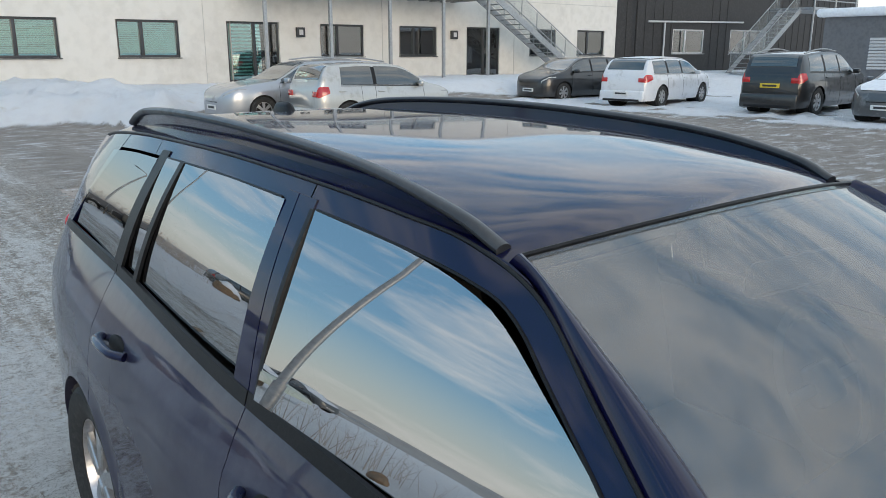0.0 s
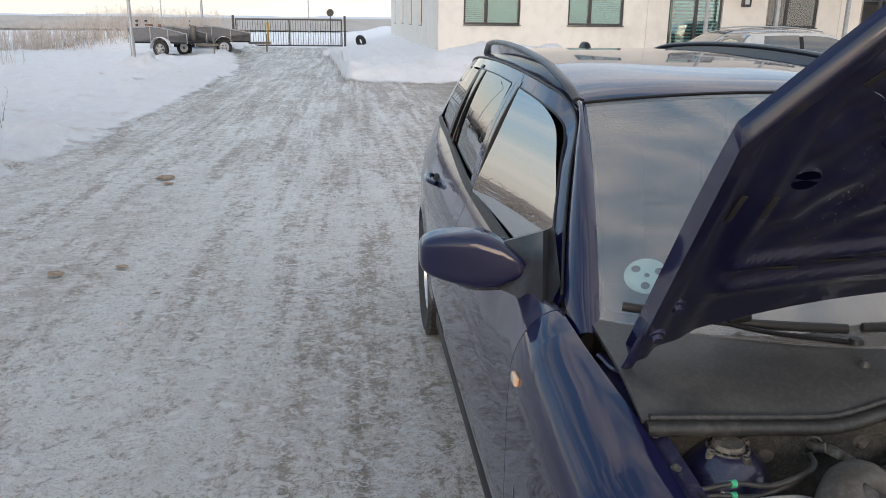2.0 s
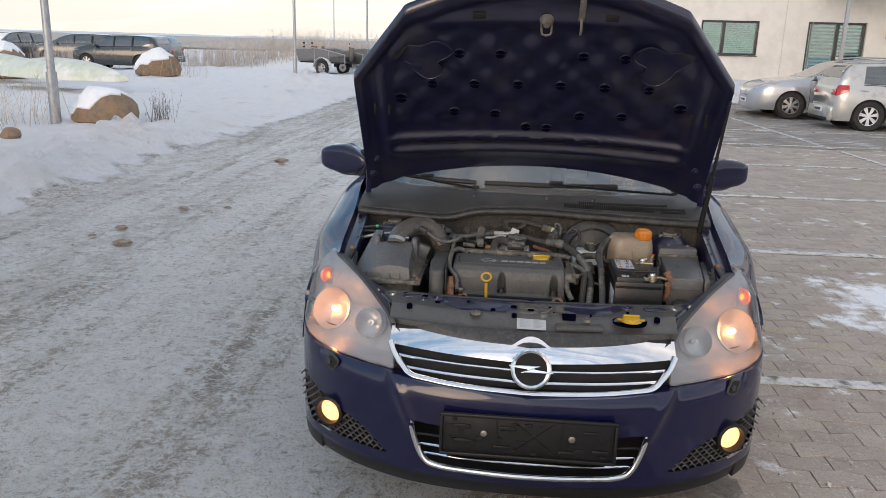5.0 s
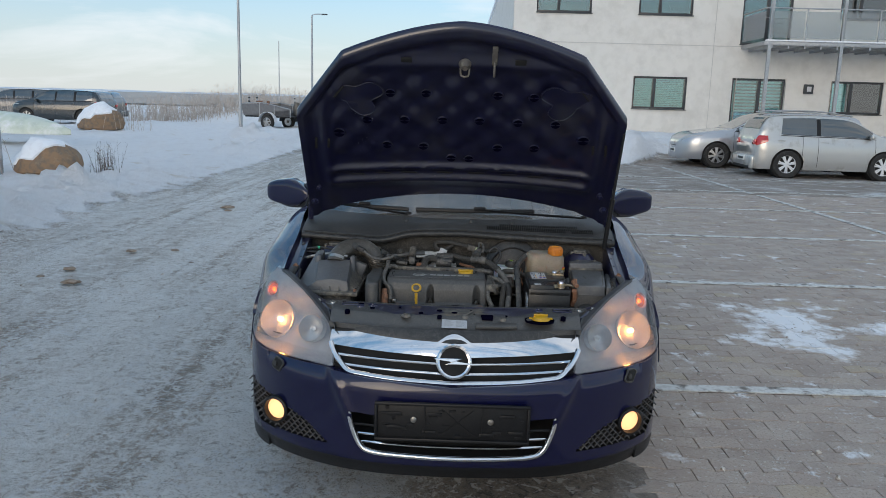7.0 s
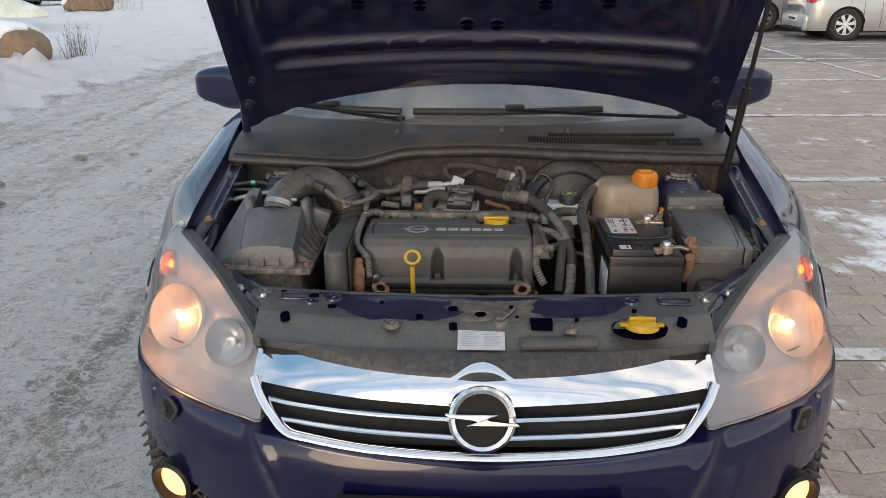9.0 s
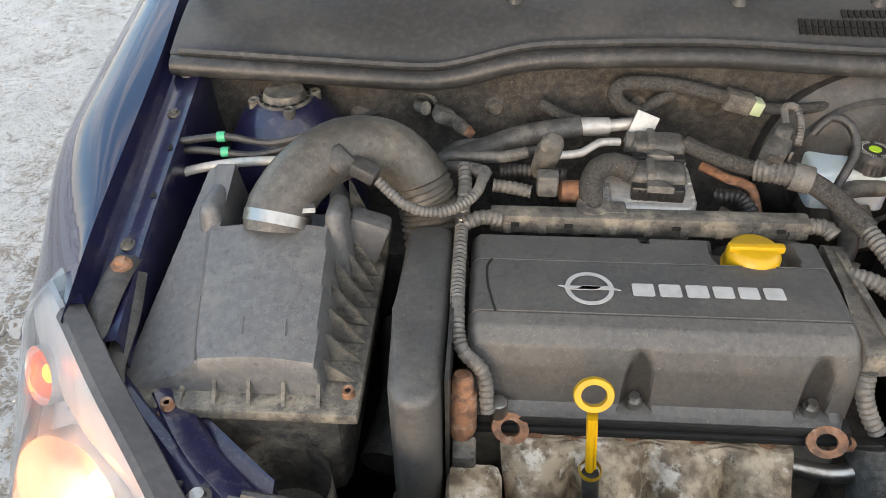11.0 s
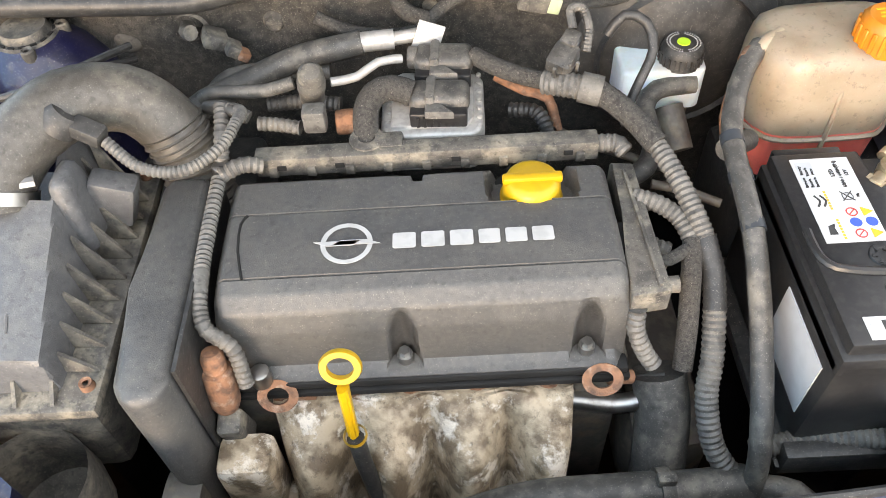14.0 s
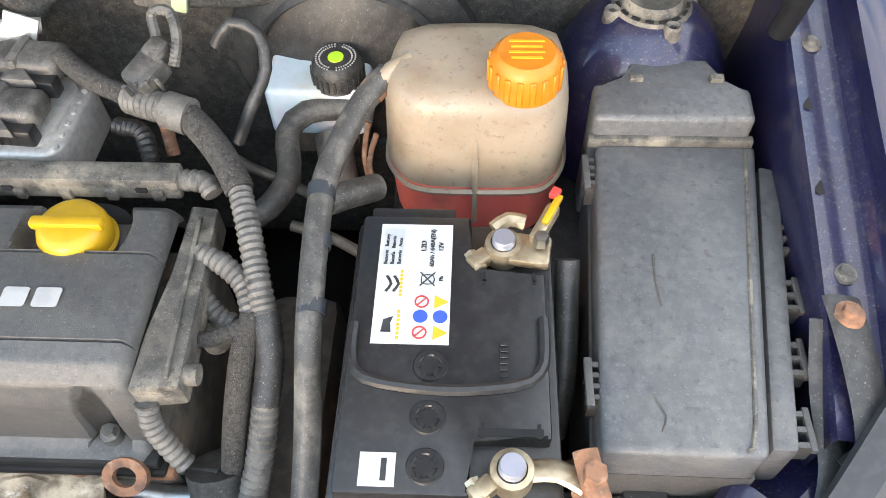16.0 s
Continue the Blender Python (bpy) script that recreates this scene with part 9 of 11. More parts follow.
# aluminium control unit with two big plugs
ECU = [(-0.126, 0.702), (-0.016, 0.700), (-0.004, 0.716), (-0.001, 0.800), (-0.010, 0.812), (-0.100, 0.822), (-0.113, 0.814), (-0.124, 0.780)]
bm = B()
prism(bm, ECU, 0.745, 0.799, 0.006, seg=3)
ecu = bay("control_unit", bm, M_ALUCLEAN, "flat aluminium engine control unit")
bm = B()
prism(bm, [(-0.064 + (x + 0.064) * 0.80, 0.760 + (y - 0.760) * 0.80) for x, y in ECU], 0.798, 0.8035, 0.003)
bay("raised_lid", bm, M_ALUCLEAN, parent=ecu)
bm = B()
for k in range(7):
    for x in (-0.118 + 0.0012 * k, -0.010 + 0.0006 * k):
        lathe(bm, [(0, 0.8022), (0.0028, 0.8014), (0.0034, 0.798)], pose(x, 0.712 + 0.0155 * k, 0), 8)
bay_each("unit_rivet", bm, M_ALUCLEAN, parent=ecu)
for x, y, z in ((-0.055, 0.741, 0.822), (-0.048, 0.797, 0.832)):
    bm = B()
    box(bm, (x, y, z), (0.070, 0.040, 0.026), 0.010, rot=(0, 0, -4), seg=3)
    cyl(bm, (x - 0.030, y + 0.006, z), (x - 0.042, y + 0.008, z), 0.0135, seg=16, bev=0.002)
    pg = bay("unit_plug", bm, M_HOSE, "dusty black multi-pin plug")
    bm = B()
    box(bm, (x - 0.002, y - 0.024, z - 0.010), (0.066, 0.016, 0.020), 0.003, rot=(0, 0, -4))
    for k in range(7):
        box(bm, (x - 0.026 + 0.008 * k, y - 0.0325, z - 0.010), (0.003, 0.002, 0.014))
    bay("plug_base", bm, M_BATTERY, parent=pg)
    bm = B()
    box(bm, (x - 0.010, y + 0.001, z + 0.0015), (0.013, 0.044, 0.028), 0.006, rot=(0, 0, -4))
    prism(bm, [(x - 0.018, y - 0.034), (x + 0.016, y - 0.036), (x - 0.002, y - 0.016), (x - 0.016, y - 0.016)], z - 0.004, z + 0.006, 0.002)
    bay("plug_strap", bm, M_CONDUIT, parent=pg)
bm = B()
tube(bm, [(-0.086, 0.744, 0.826), (-0.110, 0.749, 0.832), (-0.130, 0.741, 0.830), (-0.140, 0.723, 0.820), (-0.140, 0.705, 0.808), (-0.140, 0.690, 0.796)], 0.0150, seg=16)
bay("unit_loom", bm, M_TAPE, "taped wiring loom")
bm = B()
lathe(bm, [(0.010, 0.812), (0.020, 0.810), (0.022, 0.796), (0.023, 0.78)], pose(-0.139, 0.690, 0), 20)
box(bm, (-0.112, 0.688, 0.797), (0.028, 0.026, 0.026), 0.004)
bay("loom_foot", bm, M_DUSTY)
bm = B()
tube(bm, [(-0.014, 0.794, 0.838), (0.010, 0.775, 0.835), (0.037, 0.760, 0.832), (0.066, 0.747, 0.831), (0.084, 0.735, 0.835)], 0.0105, seg=12)
bay("unit_loom", bm, M_TAPE, "taped wiring loom")
bm = B()
tube(bm, [(0.066, 0.744, 0.832), (0.083, 0.735, 0.835), (0.106, 0.727, 0.835)], 0.0150, seg=16, ribs=0.0018, pitch=0.006)
tube(bm, [(0.104, 0.728, 0.835), (0.127, 0.721, 0.832)], 0.0175, seg=16)
bay("loom_collar", bm, M_CONDUIT, "ribbed grey loom collar")
bm = B()
box(bm, (0.086, 0.752, 0.856), (0.030, 0.036, 0.024), 0.006, rot=(18, 8, -32), seg=2)
box(bm, (0.096, 0.768, 0.868), (0.020, 0.022, 0.020), 0.004, rot=(18, 8, -32))
for k in range(4):
    box(bm, (0.074 + 0.009 * k, 0.731 + 0.003 * k, 0.853), (0.004, 0.004, 0.020), 0.001, rot=(18, 8, -32))
bay("brake_valve_plug", bm, M_HOSE, "dusty grey connector block")
bm = B()
tube(bm, [(0.098, 0.772, 0.882), (0.096, 0.785, 0.897), (0.110, 0.788, 0.896), (0.116, 0.772, 0.880), (0.112, 0.755, 0.862)], 0.0055, seg=8, ribs=0.0008, pitch=0.004)
bay("wire_loop", bm, M_HOSE)
bm = B()
box(bm, (0.066, 0.868, 0.861), (0.040, 0.026, 0.026), 0.004, rot=(0, 14, 0))
cnn = bay("loom_connector", bm, M_DUSTY, "grey connector with green insert")
bm = B()
box(bm, (0.090, 0.866, 0.855), (0.016, 0.022, 0.020), 0.002, rot=(0, 14, 0))
bay("connector_insert", bm, mk("pale_green_insert", (0.42, 0.50, 0.30), (0.50, 0.52, 0.42), rough=0.5, scale=60), parent=cnn)
bm = B()
cyl(bm, (-0.178, 0.731, 0.800), (-0.140, 0.735, 0.798), 0.015, seg=16, bev=0.004)
cyl(bm, (-0.150, 0.715, 0.795), (-0.150, 0.730, 0.800), 0.008, seg=10)
bay("rusty_valve_body", bm, M_RUST, "rust-brown valve body")
# purge valve, small hoses and pipes behind the engine
bm = B()
lathe(bm, [(0, 0.042), (0.010, 0.041), (0.014, 0.036), (0.015, 0.02), (0.016, 0.018), (0.016, 0.004), (0.0145, 0.002), (0.0145, -0.02), (0.012, -0.034), (0.006, -0.036)], pose(-0.198, 0.735, 0.848, 25, 10, 0), 20)
pv = bay("purge_valve", bm, M_DUSTY, "dusty beige purge valve")
bm = B()
box(bm, (-0.196, 0.708, 0.828), (0.026, 0.022, 0.030), 0.004)
bay("valve_plug", bm, M_CONDUIT, parent=pv)
for pts, r_, ribs, mat_, nm in (
    ([(-0.330, 0.752, 0.828), (-0.320, 0.754, 0.835), (-0.286, 0.749, 0.838), (-0.252, 0.7465, 0.840), (-0.221, 0.752, 0.845)], 0.0080, 0, M_HOSE, "vacuum_hose"),
    ([(-0.345, 0.780, 0.79), (-0.312, 0.820, 0.805), (-0.246, 0.830, 0.803), (-0.19, 0.83, 0.80)], 0.012, 0, M_HOSE, "coolant_hose"),
    ([(-0.345, 0.745, 0.795), (-0.339, 0.760, 0.812), (-0.289, 0.800, 0.812), (-0.224, 0.825, 0.825), (-0.146, 0.835, 0.835)], 0.0155, 0, M_HOSE, "heater_hose"),
    ([(-0.150, 0.835, 0.835), (-0.130, 0.837, 0.835), (-0.108, 0.840, 0.834)], 0.0125, 0, M_ALUCLEAN, "pipe_ferrule"),
    ([(-0.110, 0.840, 0.834), (-0.073, 0.840, 0.839), (-0.055, 0.846, 0.835)], 0.0085, 0, M_ALUCLEAN, "aluminium_pipe_end"),
    ([(-0.180, 0.760, 0.836), (-0.150, 0.770, 0.834), (-0.126, 0.790, 0.838), (-0.098, 0.800, 0.834)], 0.0055, 0, M_ALUCLEAN, "thin_pipe"),
    ([(-0.255, 0.749, 0.818), (-0.212, 0.750, 0.818), (-0.170, 0.745, 0.815)], 0.0095, 0.0016, M_RUBBER, "ribbed_loom"),
    ([(-0.263, 0.719, 0.815), (-0.240, 0.716, 0.814), (-0.215, 0.711, 0.812)], 0.0090, 0.0015, M_CONDUIT, "ribbed_loom"),
    ([(-0.300, 0.720, 0.842), (-0.298, 0.700, 0.836), (-0.298, 0.680, 0.826), (-0.30, 0.655, 0.80)], 0.009, 0.0014, M_CONDUIT, "ribbed_loom"),
    ([(-0.322, 0.735, 0.83), (-0.300, 0.724, 0.838), (-0.285, 0.712, 0.842), (-0.268, 0.705, 0.836)], 0.008, 0, M_HOSE, "branch_hose"),
    ([(-0.300, 0.640, 0.806), (-0.299, 0.518, 0.802), (-0.293, 0.463, 0.788), (-0.269, 0.450, 0.762), (-0.263, 0.434, 0.720)], 0.0085, 0.0014, M_CONDUIT, "ribbed_loom"),
    ([(-0.255, 0.660, 0.805), (-0.275, 0.655, 0.812), (-0.298, 0.645, 0.808)], 0.010, 0.0015, M_CONDUIT, "ribbed_loom"),
    ([(-0.203, 0.868, 0.853), (-0.169, 0.866, 0.834), (-0.130, 0.866, 0.824), (-0.092, 0.866, 0.824), (-0.066, 0.868, 0.837), (-0.043, 0.870, 0.857), (-0.019, 0.872, 0.870)], 0.0085, 0.0004, M_TAPE, "taped_loom"),
    ([(-0.057, 0.870, 0.838), (-0.086, 0.870, 0.848), (-0.100, 0.872, 0.866), (-0.092, 0.874, 0.880), (-0.056, 0.874, 0.883), (-0.011, 0.873, 0.879), (0.047, 0.870, 0.865)], 0.0105, 0.0004, M_TAPE, "taped_loom"),
    ([(0.098, 0.866, 0.853), (0.122, 0.870, 0.849), (0.167, 0.872, 0.851), (0.22, 0.880, 0.860)], 0.0075, 0, M_TAPE, "thin_lead"),
    ([(0.015, 0.80, 0.80), (0.048, 0.776, 0.795), (0.075, 0.765, 0.79), (0.085, 0.74, 0.76)], 0.0065, 0, M_RUST, "copper_pipe"),
    ([(0.030, 0.76, 0.78), (0.060, 0.745, 0.785), (0.075, 0.71, 0.77)], 0.010, 0.002, M_RUBBER, "ribbed_loom"),
    # looms and hoses between engine and battery
    ([(0.124, 0.722, 0.832), (0.143, 0.705, 0.826), (0.163, 0.682, 0.817), (0.180, 0.655, 0.808)], 0.0135, 0.0004, M_TAPE, "taped_loom"),
    ([(0.178, 0.660, 0.808), (0.192, 0.621, 0.800), (0.206, 0.575, 0.785), (0.214, 0.549, 0.772)], 0.0115, 0.0016, M_CONDUIT, "main_loom"),
    ([(0.214, 0.552, 0.772), (0.219, 0.52, 0.752), (0.217, 0.485, 0.730)], 0.0125, 0.001, M_RUBBER, "main_loom"),
    ([(0.217, 0.487, 0.730), (0.212, 0.45, 0.70), (0.205, 0.42, 0.67), (0.212, 0.385, 0.63), (0.235, 0.36, 0.60)], 0.0125, 0.0016, M_CONDUIT, "main_loom"),
    ([(0.148, 0.605, 0.782), (0.172, 0.592, 0.782), (0.192, 0.575, 0.776), (0.202, 0.550, 0.768)], 0.0105, 0.0015, M_CONDUIT, "branch_loom"),
    ([(0.202, 0.55, 0.768), (0.196, 0.52, 0.755), (0.190, 0.48, 0.72), (0.185, 0.45, 0.68)], 0.011, 0, M_TAPE, "branch_loom"),
    ([(0.150, 0.575, 0.760), (0.165, 0.560, 0.752), (0.182, 0.552, 0.750)], 0.010, 0.0015, M_CONDUIT, "branch_loom"),
    ([(0.150, 0.53, 0.76), (0.172, 0.528, 0.766), (0.195, 0.54, 0.768)], 0.007, 0, M_TAPE, "thin_loom"),
    ([(0.130, 0.472, 0.762), (0.130, 0.462, 0.74), (0.140, 0.452, 0.715), (0.150, 0.445, 0.70)], 0.010, 0.0016, M_CONDUIT, "plug_lead"),
    ([(0.142, 0.790, 0.858), (0.160, 0.795, 0.880), (0.185, 0.790, 0.872), (0.192, 0.768, 0.85), (0.175, 0.745, 0.82), (0.16, 0.73, 0.79)], 0.006, 0, M_RUBBER, "thin_lead"),
    ([(0.308, 0.755, 0.858), (0.286, 0.728, 0.846), (0.268, 0.690, 0.832), (0.256, 0.640, 0.818), (0.256, 0.538, 0.790), (0.256, 0.451, 0.725), (0.250, 0.37, 0.655), (0.247, 0.345, 0.60)], 0.0115, 0, M_HOSE, "coolant_hose"),
    ([(0.262, 0.800, 0.772), (0.215, 0.792, 0.772), (0.196, 0.770, 0.762), (0.201, 0.728, 0.745), (0.185, 0.69, 0.74), (0.165, 0.68, 0.735)], 0.0125, 0, M_HOSE, "clutch_hose"),
    ([(0.256, 0.650, 0.80), (0.275, 0.668, 0.79), (0.296, 0.690, 0.775)], 0.013, 0, M_HOSE, "hose_branch"),
    ([(-0.06, 0.335, 0.585), (0.02, 0.345, 0.605), (0.12, 0.347, 0.610), (0.19, 0.350, 0.603), (0.245, 0.355, 0.600)], 0.021, 0, M_HOSE, "radiator_hose"),
    ([(0.245, 0.352, 0.600), (0.290, 0.340, 0.605), (0.315, 0.318, 0.58)], 0.014, 0, M_HOSE, "radiator_hose"),
    ([(0.25, 0.378, 0.63), (0.31, 0.383, 0.64), (0.38, 0.372, 0.655)], 0.012, 0.002, M_CONDUIT, "battery_loom"),
    ([(0.405, 0.362, 0.67), (0.45, 0.372, 0.69), (0.52, 0.388, 0.70), (0.585, 0.40, 0.705)], 0.012, 0.002, M_CONDUIT, "battery_loom"),
    ([(0.468, 0.60, 0.79), (0.468, 0.57, 0.765), (0.466, 0.52, 0.74), (0.46, 0.48, 0.70)], 0.011, 0, M_RUBBER, "battery_cable"),
    ([(0.470, 0.40, 0.79), (0.476, 0.415, 0.76), (0.47, 0.44, 0.72)], 0.011, 0, M_RUST, "earth_cable"),
    ([(0.165, 0.46, 0.66), (0.17, 0.43, 0.62), (0.165, 0.39, 0.56), (0.16, 0.36, 0.50)], 0.030, 0, M_HOSE, "lower_hose"),
    ([(0.05, 0.462, 0.655), (0.10, 0.462, 0.650), (0.14, 0.455, 0.655), (0.17, 0.45, 0.665)], 0.005, 0, M_HOSE, "sensor_lead"),
    ([(0.05, 0.462, 0.655), (0.0, 0.452, 0.655), (-0.035, 0.43, 0.625), (-0.045, 0.41, 0.58), (-0.045, 0.40, 0.54)], 0.0045, 0, M_HOSE, "sensor_lead"),
    ([(0.07, 0.445, 0.635), (0.12, 0.440, 0.628), (0.16, 0.44, 0.64)], 0.011, 0, M_STEEL, "steel_pipe"),
    ([(-0.30, 0.42, 0.60), (-0.27, 0.41, 0.56), (-0.24, 0.39, 0.50)], 0.012, 0, M_RUBBER, "lower_lead"),
    ([(0.285, 0.75, 0.80), (0.279, 0.735, 0.77), (0.285, 0.72, 0.74)], 0.0028, 0, M_RUST, "copper_wire"),
    ([(0.292, 0.745, 0.79), (0.284, 0.728, 0.765), (0.292, 0.715, 0.73)], 0.0028, 0, M_RUST, "copper_wire"),
    ([(0.07, 0.84, 0.70), (0.12, 0.80, 0.69), (0.19, 0.77, 0.68), (0.24, 0.74, 0.68)], 0.006, 0, M_GREYMETAL, "brake_pipe"),
    ([(0.20, 0.70, 0.70), (0.24, 0.69, 0.695), (0.28, 0.67, 0.69)], 0.006, 0, M_GREYMETAL, "brake_pipe"),
    ([(-0.38, 0.66, 0.62), (-0.37, 0.56, 0.60), (-0.385, 0.46, 0.58)], 0.03, 0, M_RUBBER, "lower_hose"),
):
    bm = B()
    tube(bm, pts, r_, seg=14 if r_ > 0.012 else 10, ribs=ribs, pitch=0.0065)
    bay(nm, bm, mat_)
bm = B()
box(bm, (-0.067, 0.822, 0.840), (0.033, 0.004, 0.046), 0.001, rot=(-22, 23, 0))
bay("pale_bracket", bm, M_ALUCLEAN, "pale metal bracket plate")
bm = B()
for p in ((0.256, 0.645, 0.819), (0.256, 0.60, 0.807), (0.257, 0.545, 0.792)):
    tube(bm, [Vector(p) + Vector((0, 0.006, 0.0015)), Vector(p) - Vector((0, 0.006, 0.0015))], 0.0124, seg=14)
bay_each("hose_clip", bm, M_CLIPBLUE, "dull blue hose clip")
bm = B()
tube(bm, [(0.300, 0.748, 0.852), (0.292, 0.738, 0.848)], 0.0125, seg=14)
bay("hose_clip", bm, M_RUST, "rusty hose clip")
bm = B()
box(bm, (0.155, 0.349, 0.612), (0.020, 0.012, 0.060), 0.003)
tube(bm, [(0.148, 0.348, 0.610), (0.162, 0.349, 0.609)], 0.0235, seg=14)
bay("hose_bracket", bm, M_DUSTY)
bm = B()
lathe(bm, [(0, 0.02), (0.012, 0.018), (0.014, 0), (0.010, -0.02)], pose(0.160, 0.552, 0.735, 70, 0, 30), 14)
bay("sensor_cap", bm, M_DUSTY)
# exhaust shield with four cast runners
def shield(u, v):
    x = lerp(-0.250, 0.072, u) + 0.10 * v * v * (0.5 - u)
    bulge = 0.5 + 0.5 * math.cos((x + 0.125) / 0.083 * 2 * math.pi)
    y = 0.462 - 0.085 * v ** 0.8 - 0.052 * bulge ** 0.6 * sm(0.10, 0.40, v)
    z = 0.675 - 0.06 * v - 0.17 * v ** 2 + 0.008 * sm(0.12, 0.18, v) * sm(0.30, 0.22, v) + 0.004 * nz(x * 30, v * 6, 1.0)
    return (x, y, z)
sh = bay("heat_shield", sheet(B(), shield, 90, 40, (0, 0.006, 0)), M_ALU, "stained aluminium manifold with four runners")
bm = B()
for x in (-0.24, -0.165, -0.10, -0.03, 0.045):
    lathe(bm, [(0, 0.012), (0.007, 0.011), (0.008, 0.003), (0.012, 0.0)], pose(x, 0.452, 0.668, 25, 0, 0), 8)
bay_each("manifold_stud", bm, M_RUST, parent=sh)
for x, tilt in ((-0.238, 20), (0.098, -10)):
    bm = B()
    lathe(bm, [(0.009, -0.003), (0.009, 0.003), (0.017, 0.003), (0.017, -0.003), (0.009, -0.003)], pose(x, 0.436, 0.690, 40, tilt, 0) @ Matrix.Diagonal((1.25, 1, 1, 1)), 20)
    box(bm, (x + 0.022, 0.446, 0.675), (0.03, 0.012, 0.014), 0.003)
    bay("lifting_eye", bm, M_RUST, "rusty lifting eye")
bm = B()
lathe(bm, [(0.0130, -0.0040), (0.0130, 0.0040), (0.0195, 0.0040), (0.0208, 0), (0.0195, -0.0040), (0.0130, -0.0040)], pose(-0.159, 0.414, 0.777, 62, 0, 0) @ Matrix.Diagonal((1, 0.9, 1, 1)), 32)
tube(bm, [(-0.159, 0.404, 0.758), (-0.158, 0.396, 0.725), (-0.156, 0.388, 0.692)], 0.0098, seg=10, r_end=0.0078, flat=0.6)
for sx in (-0.004, 0.004):
    tube(bm, [(-0.159 + sx, 0.3985, 0.756), (-0.156 + sx, 0.3835, 0.697)], 0.0014, seg=6)
lathe(bm, [(0.011, -0.005), (0.0125, 0), (0.011, 0.005)], pose(-0.1555, 0.387, 0.690, 12, 0, 0), 16)
bay("dipstick", bm, M_YELLOW, "yellow oil dipstick with ring handle")
bm = B()
tube(bm, [(-0.1555, 0.386, 0.688), (-0.150, 0.376, 0.63), (-0.140, 0.366, 0.56), (-0.132, 0.36, 0.50)], 0.009, seg=10)
bay("dipstick_tube", bm, M_RUBBER)
bm = B()
lathe(bm, [(0, 0.03), (0.009, 0.029), (0.012, 0.022), (0.012, 0.006), (0.016, 0.004), (0.016, -0.04), (0.012, -0.05)], pose(-0.290, 0.440, 0.735, -14, 0, 0), 16)
ss = bay("rusty_sensor", bm, M_RUST, "rusty sensor on the cylinder head")
bm = B()
box(bm, (-0.287, 0.420, 0.655), (0.026, 0.028, 0.065), 0.005, rot=(14, 0, 0))
bay("sensor_plug", bm, M_DUSTY, parent=ss)
bm = B()
cyl(bm, (-0.252, 0.447, 0.70), (-0.252, 0.447, 0.722), 0.011, seg=12, bev=0.003)
cyl(bm, (-0.298, 0.655, 0.80), (-0.298, 0.655, 0.815), 0.011, seg=12, bev=0.004)
bay_each("head_bolt", bm, M_STEEL)
bm = B()
lathe(bm, [(0.03, -0.02), (0.065, -0.02), (0.068, 0.0), (0.065, 0.02), (0.03, 0.02)], pose(-0.345, 0.36, 0.56, 0, 90, 0), 30)
bay("belt_pulley", bm, M_GREYMETAL, "steel belt pulley")
bm = B()
box(bm, (-0.275, 0.39, 0.60), (0.06, 0.05, 0.12), 0.012)
box(bm, (-0.27, 0.37, 0.53), (0.08, 0.07, 0.08), 0.02)
bay("alternator_bracket", bm, M_ALU)

# brake servo and reservoir
bm = B()
lathe(bm, [(0.03, 0.07), (0.06, 0.066), (0.11, 0.05), (0.135, 0.03), (0.142, 0.0), (0.142, -0.02)], pose(0.255, 0.915, 0.765, 90, 0, 0), 40)
lathe(bm, [(0.100, 0.056), (0.104, 0.062), (0.108, 0.054)], pose(0.255, 0.915, 0.765, 90, 0, 0), 40)
bay("brake_servo", bm, M_RUBBER, "large black brake servo")
bm = B()
prism(bm, [(0.174, 0.800), (0.268, 0.798), (0.276, 0.806), (0.278, 0.868), (0.270, 0.876), (0.178, 0.876), (0.171, 0.868), (0.170, 0.806)], 0.735, 0.792, 0.006, seg=3)
rs = bay("brake_reservoir", bm, M_BRAKERES, "frosted pale blue brake fluid reservoir")
bm = B()
prism(bm, [(0.182, 0.806), (0.262, 0.804), (0.268, 0.87), (0.180, 0.87)], 0.700, 0.736)
cyl(bm, (0.235, 0.80, 0.735), (0.245, 0.755, 0.70), 0.02, seg=14)
bay("master_cylinder", bm, M_GREYMETAL, parent=rs)
bm = B()
lathe(bm, [(0, 0.817), (0.020, 0.817), (0.0245, 0.813), (0.0265, 0.806), (0.0265, 0.792), (0.028, 0.790)], pose(0.246, 0.824, 0), 32)
for k in range(24):
    a = 2 * math.pi * k / 24
    box(bm, (0.246 + 0.0268 * math.cos(a), 0.824 + 0.0268 * math.sin(a), 0.799), (0.002, 0.0025, 0.014), rot=(0, 0, math.degrees(a)))
bay("brake_cap", bm, M_RUBBER, "black cap with green mark", parent=rs)
bm = B()
lathe(bm, [(0, 0.0182), (0.008, 0.0182), (0.0082, 0.0172)], pose(0.246, 0.824, 0.7998), 18)
part("green_mark", bm, M_LIME, rs)
bm = B()
for k in range(40):
    a = 2 * math.pi * k / 40
    if 8 < k % 20 < 11:
        continue
    for r_ in (0.0165, 0.0200):
        box(bm, (0.246 + r_ * math.cos(a), 0.824 + r_ * math.sin(a), 0.8174), (0.0016, 0.0014, 0.0006), rot=(0, 0, math.degrees(a)))
part("cap_print", bm, M_PRINT, car)

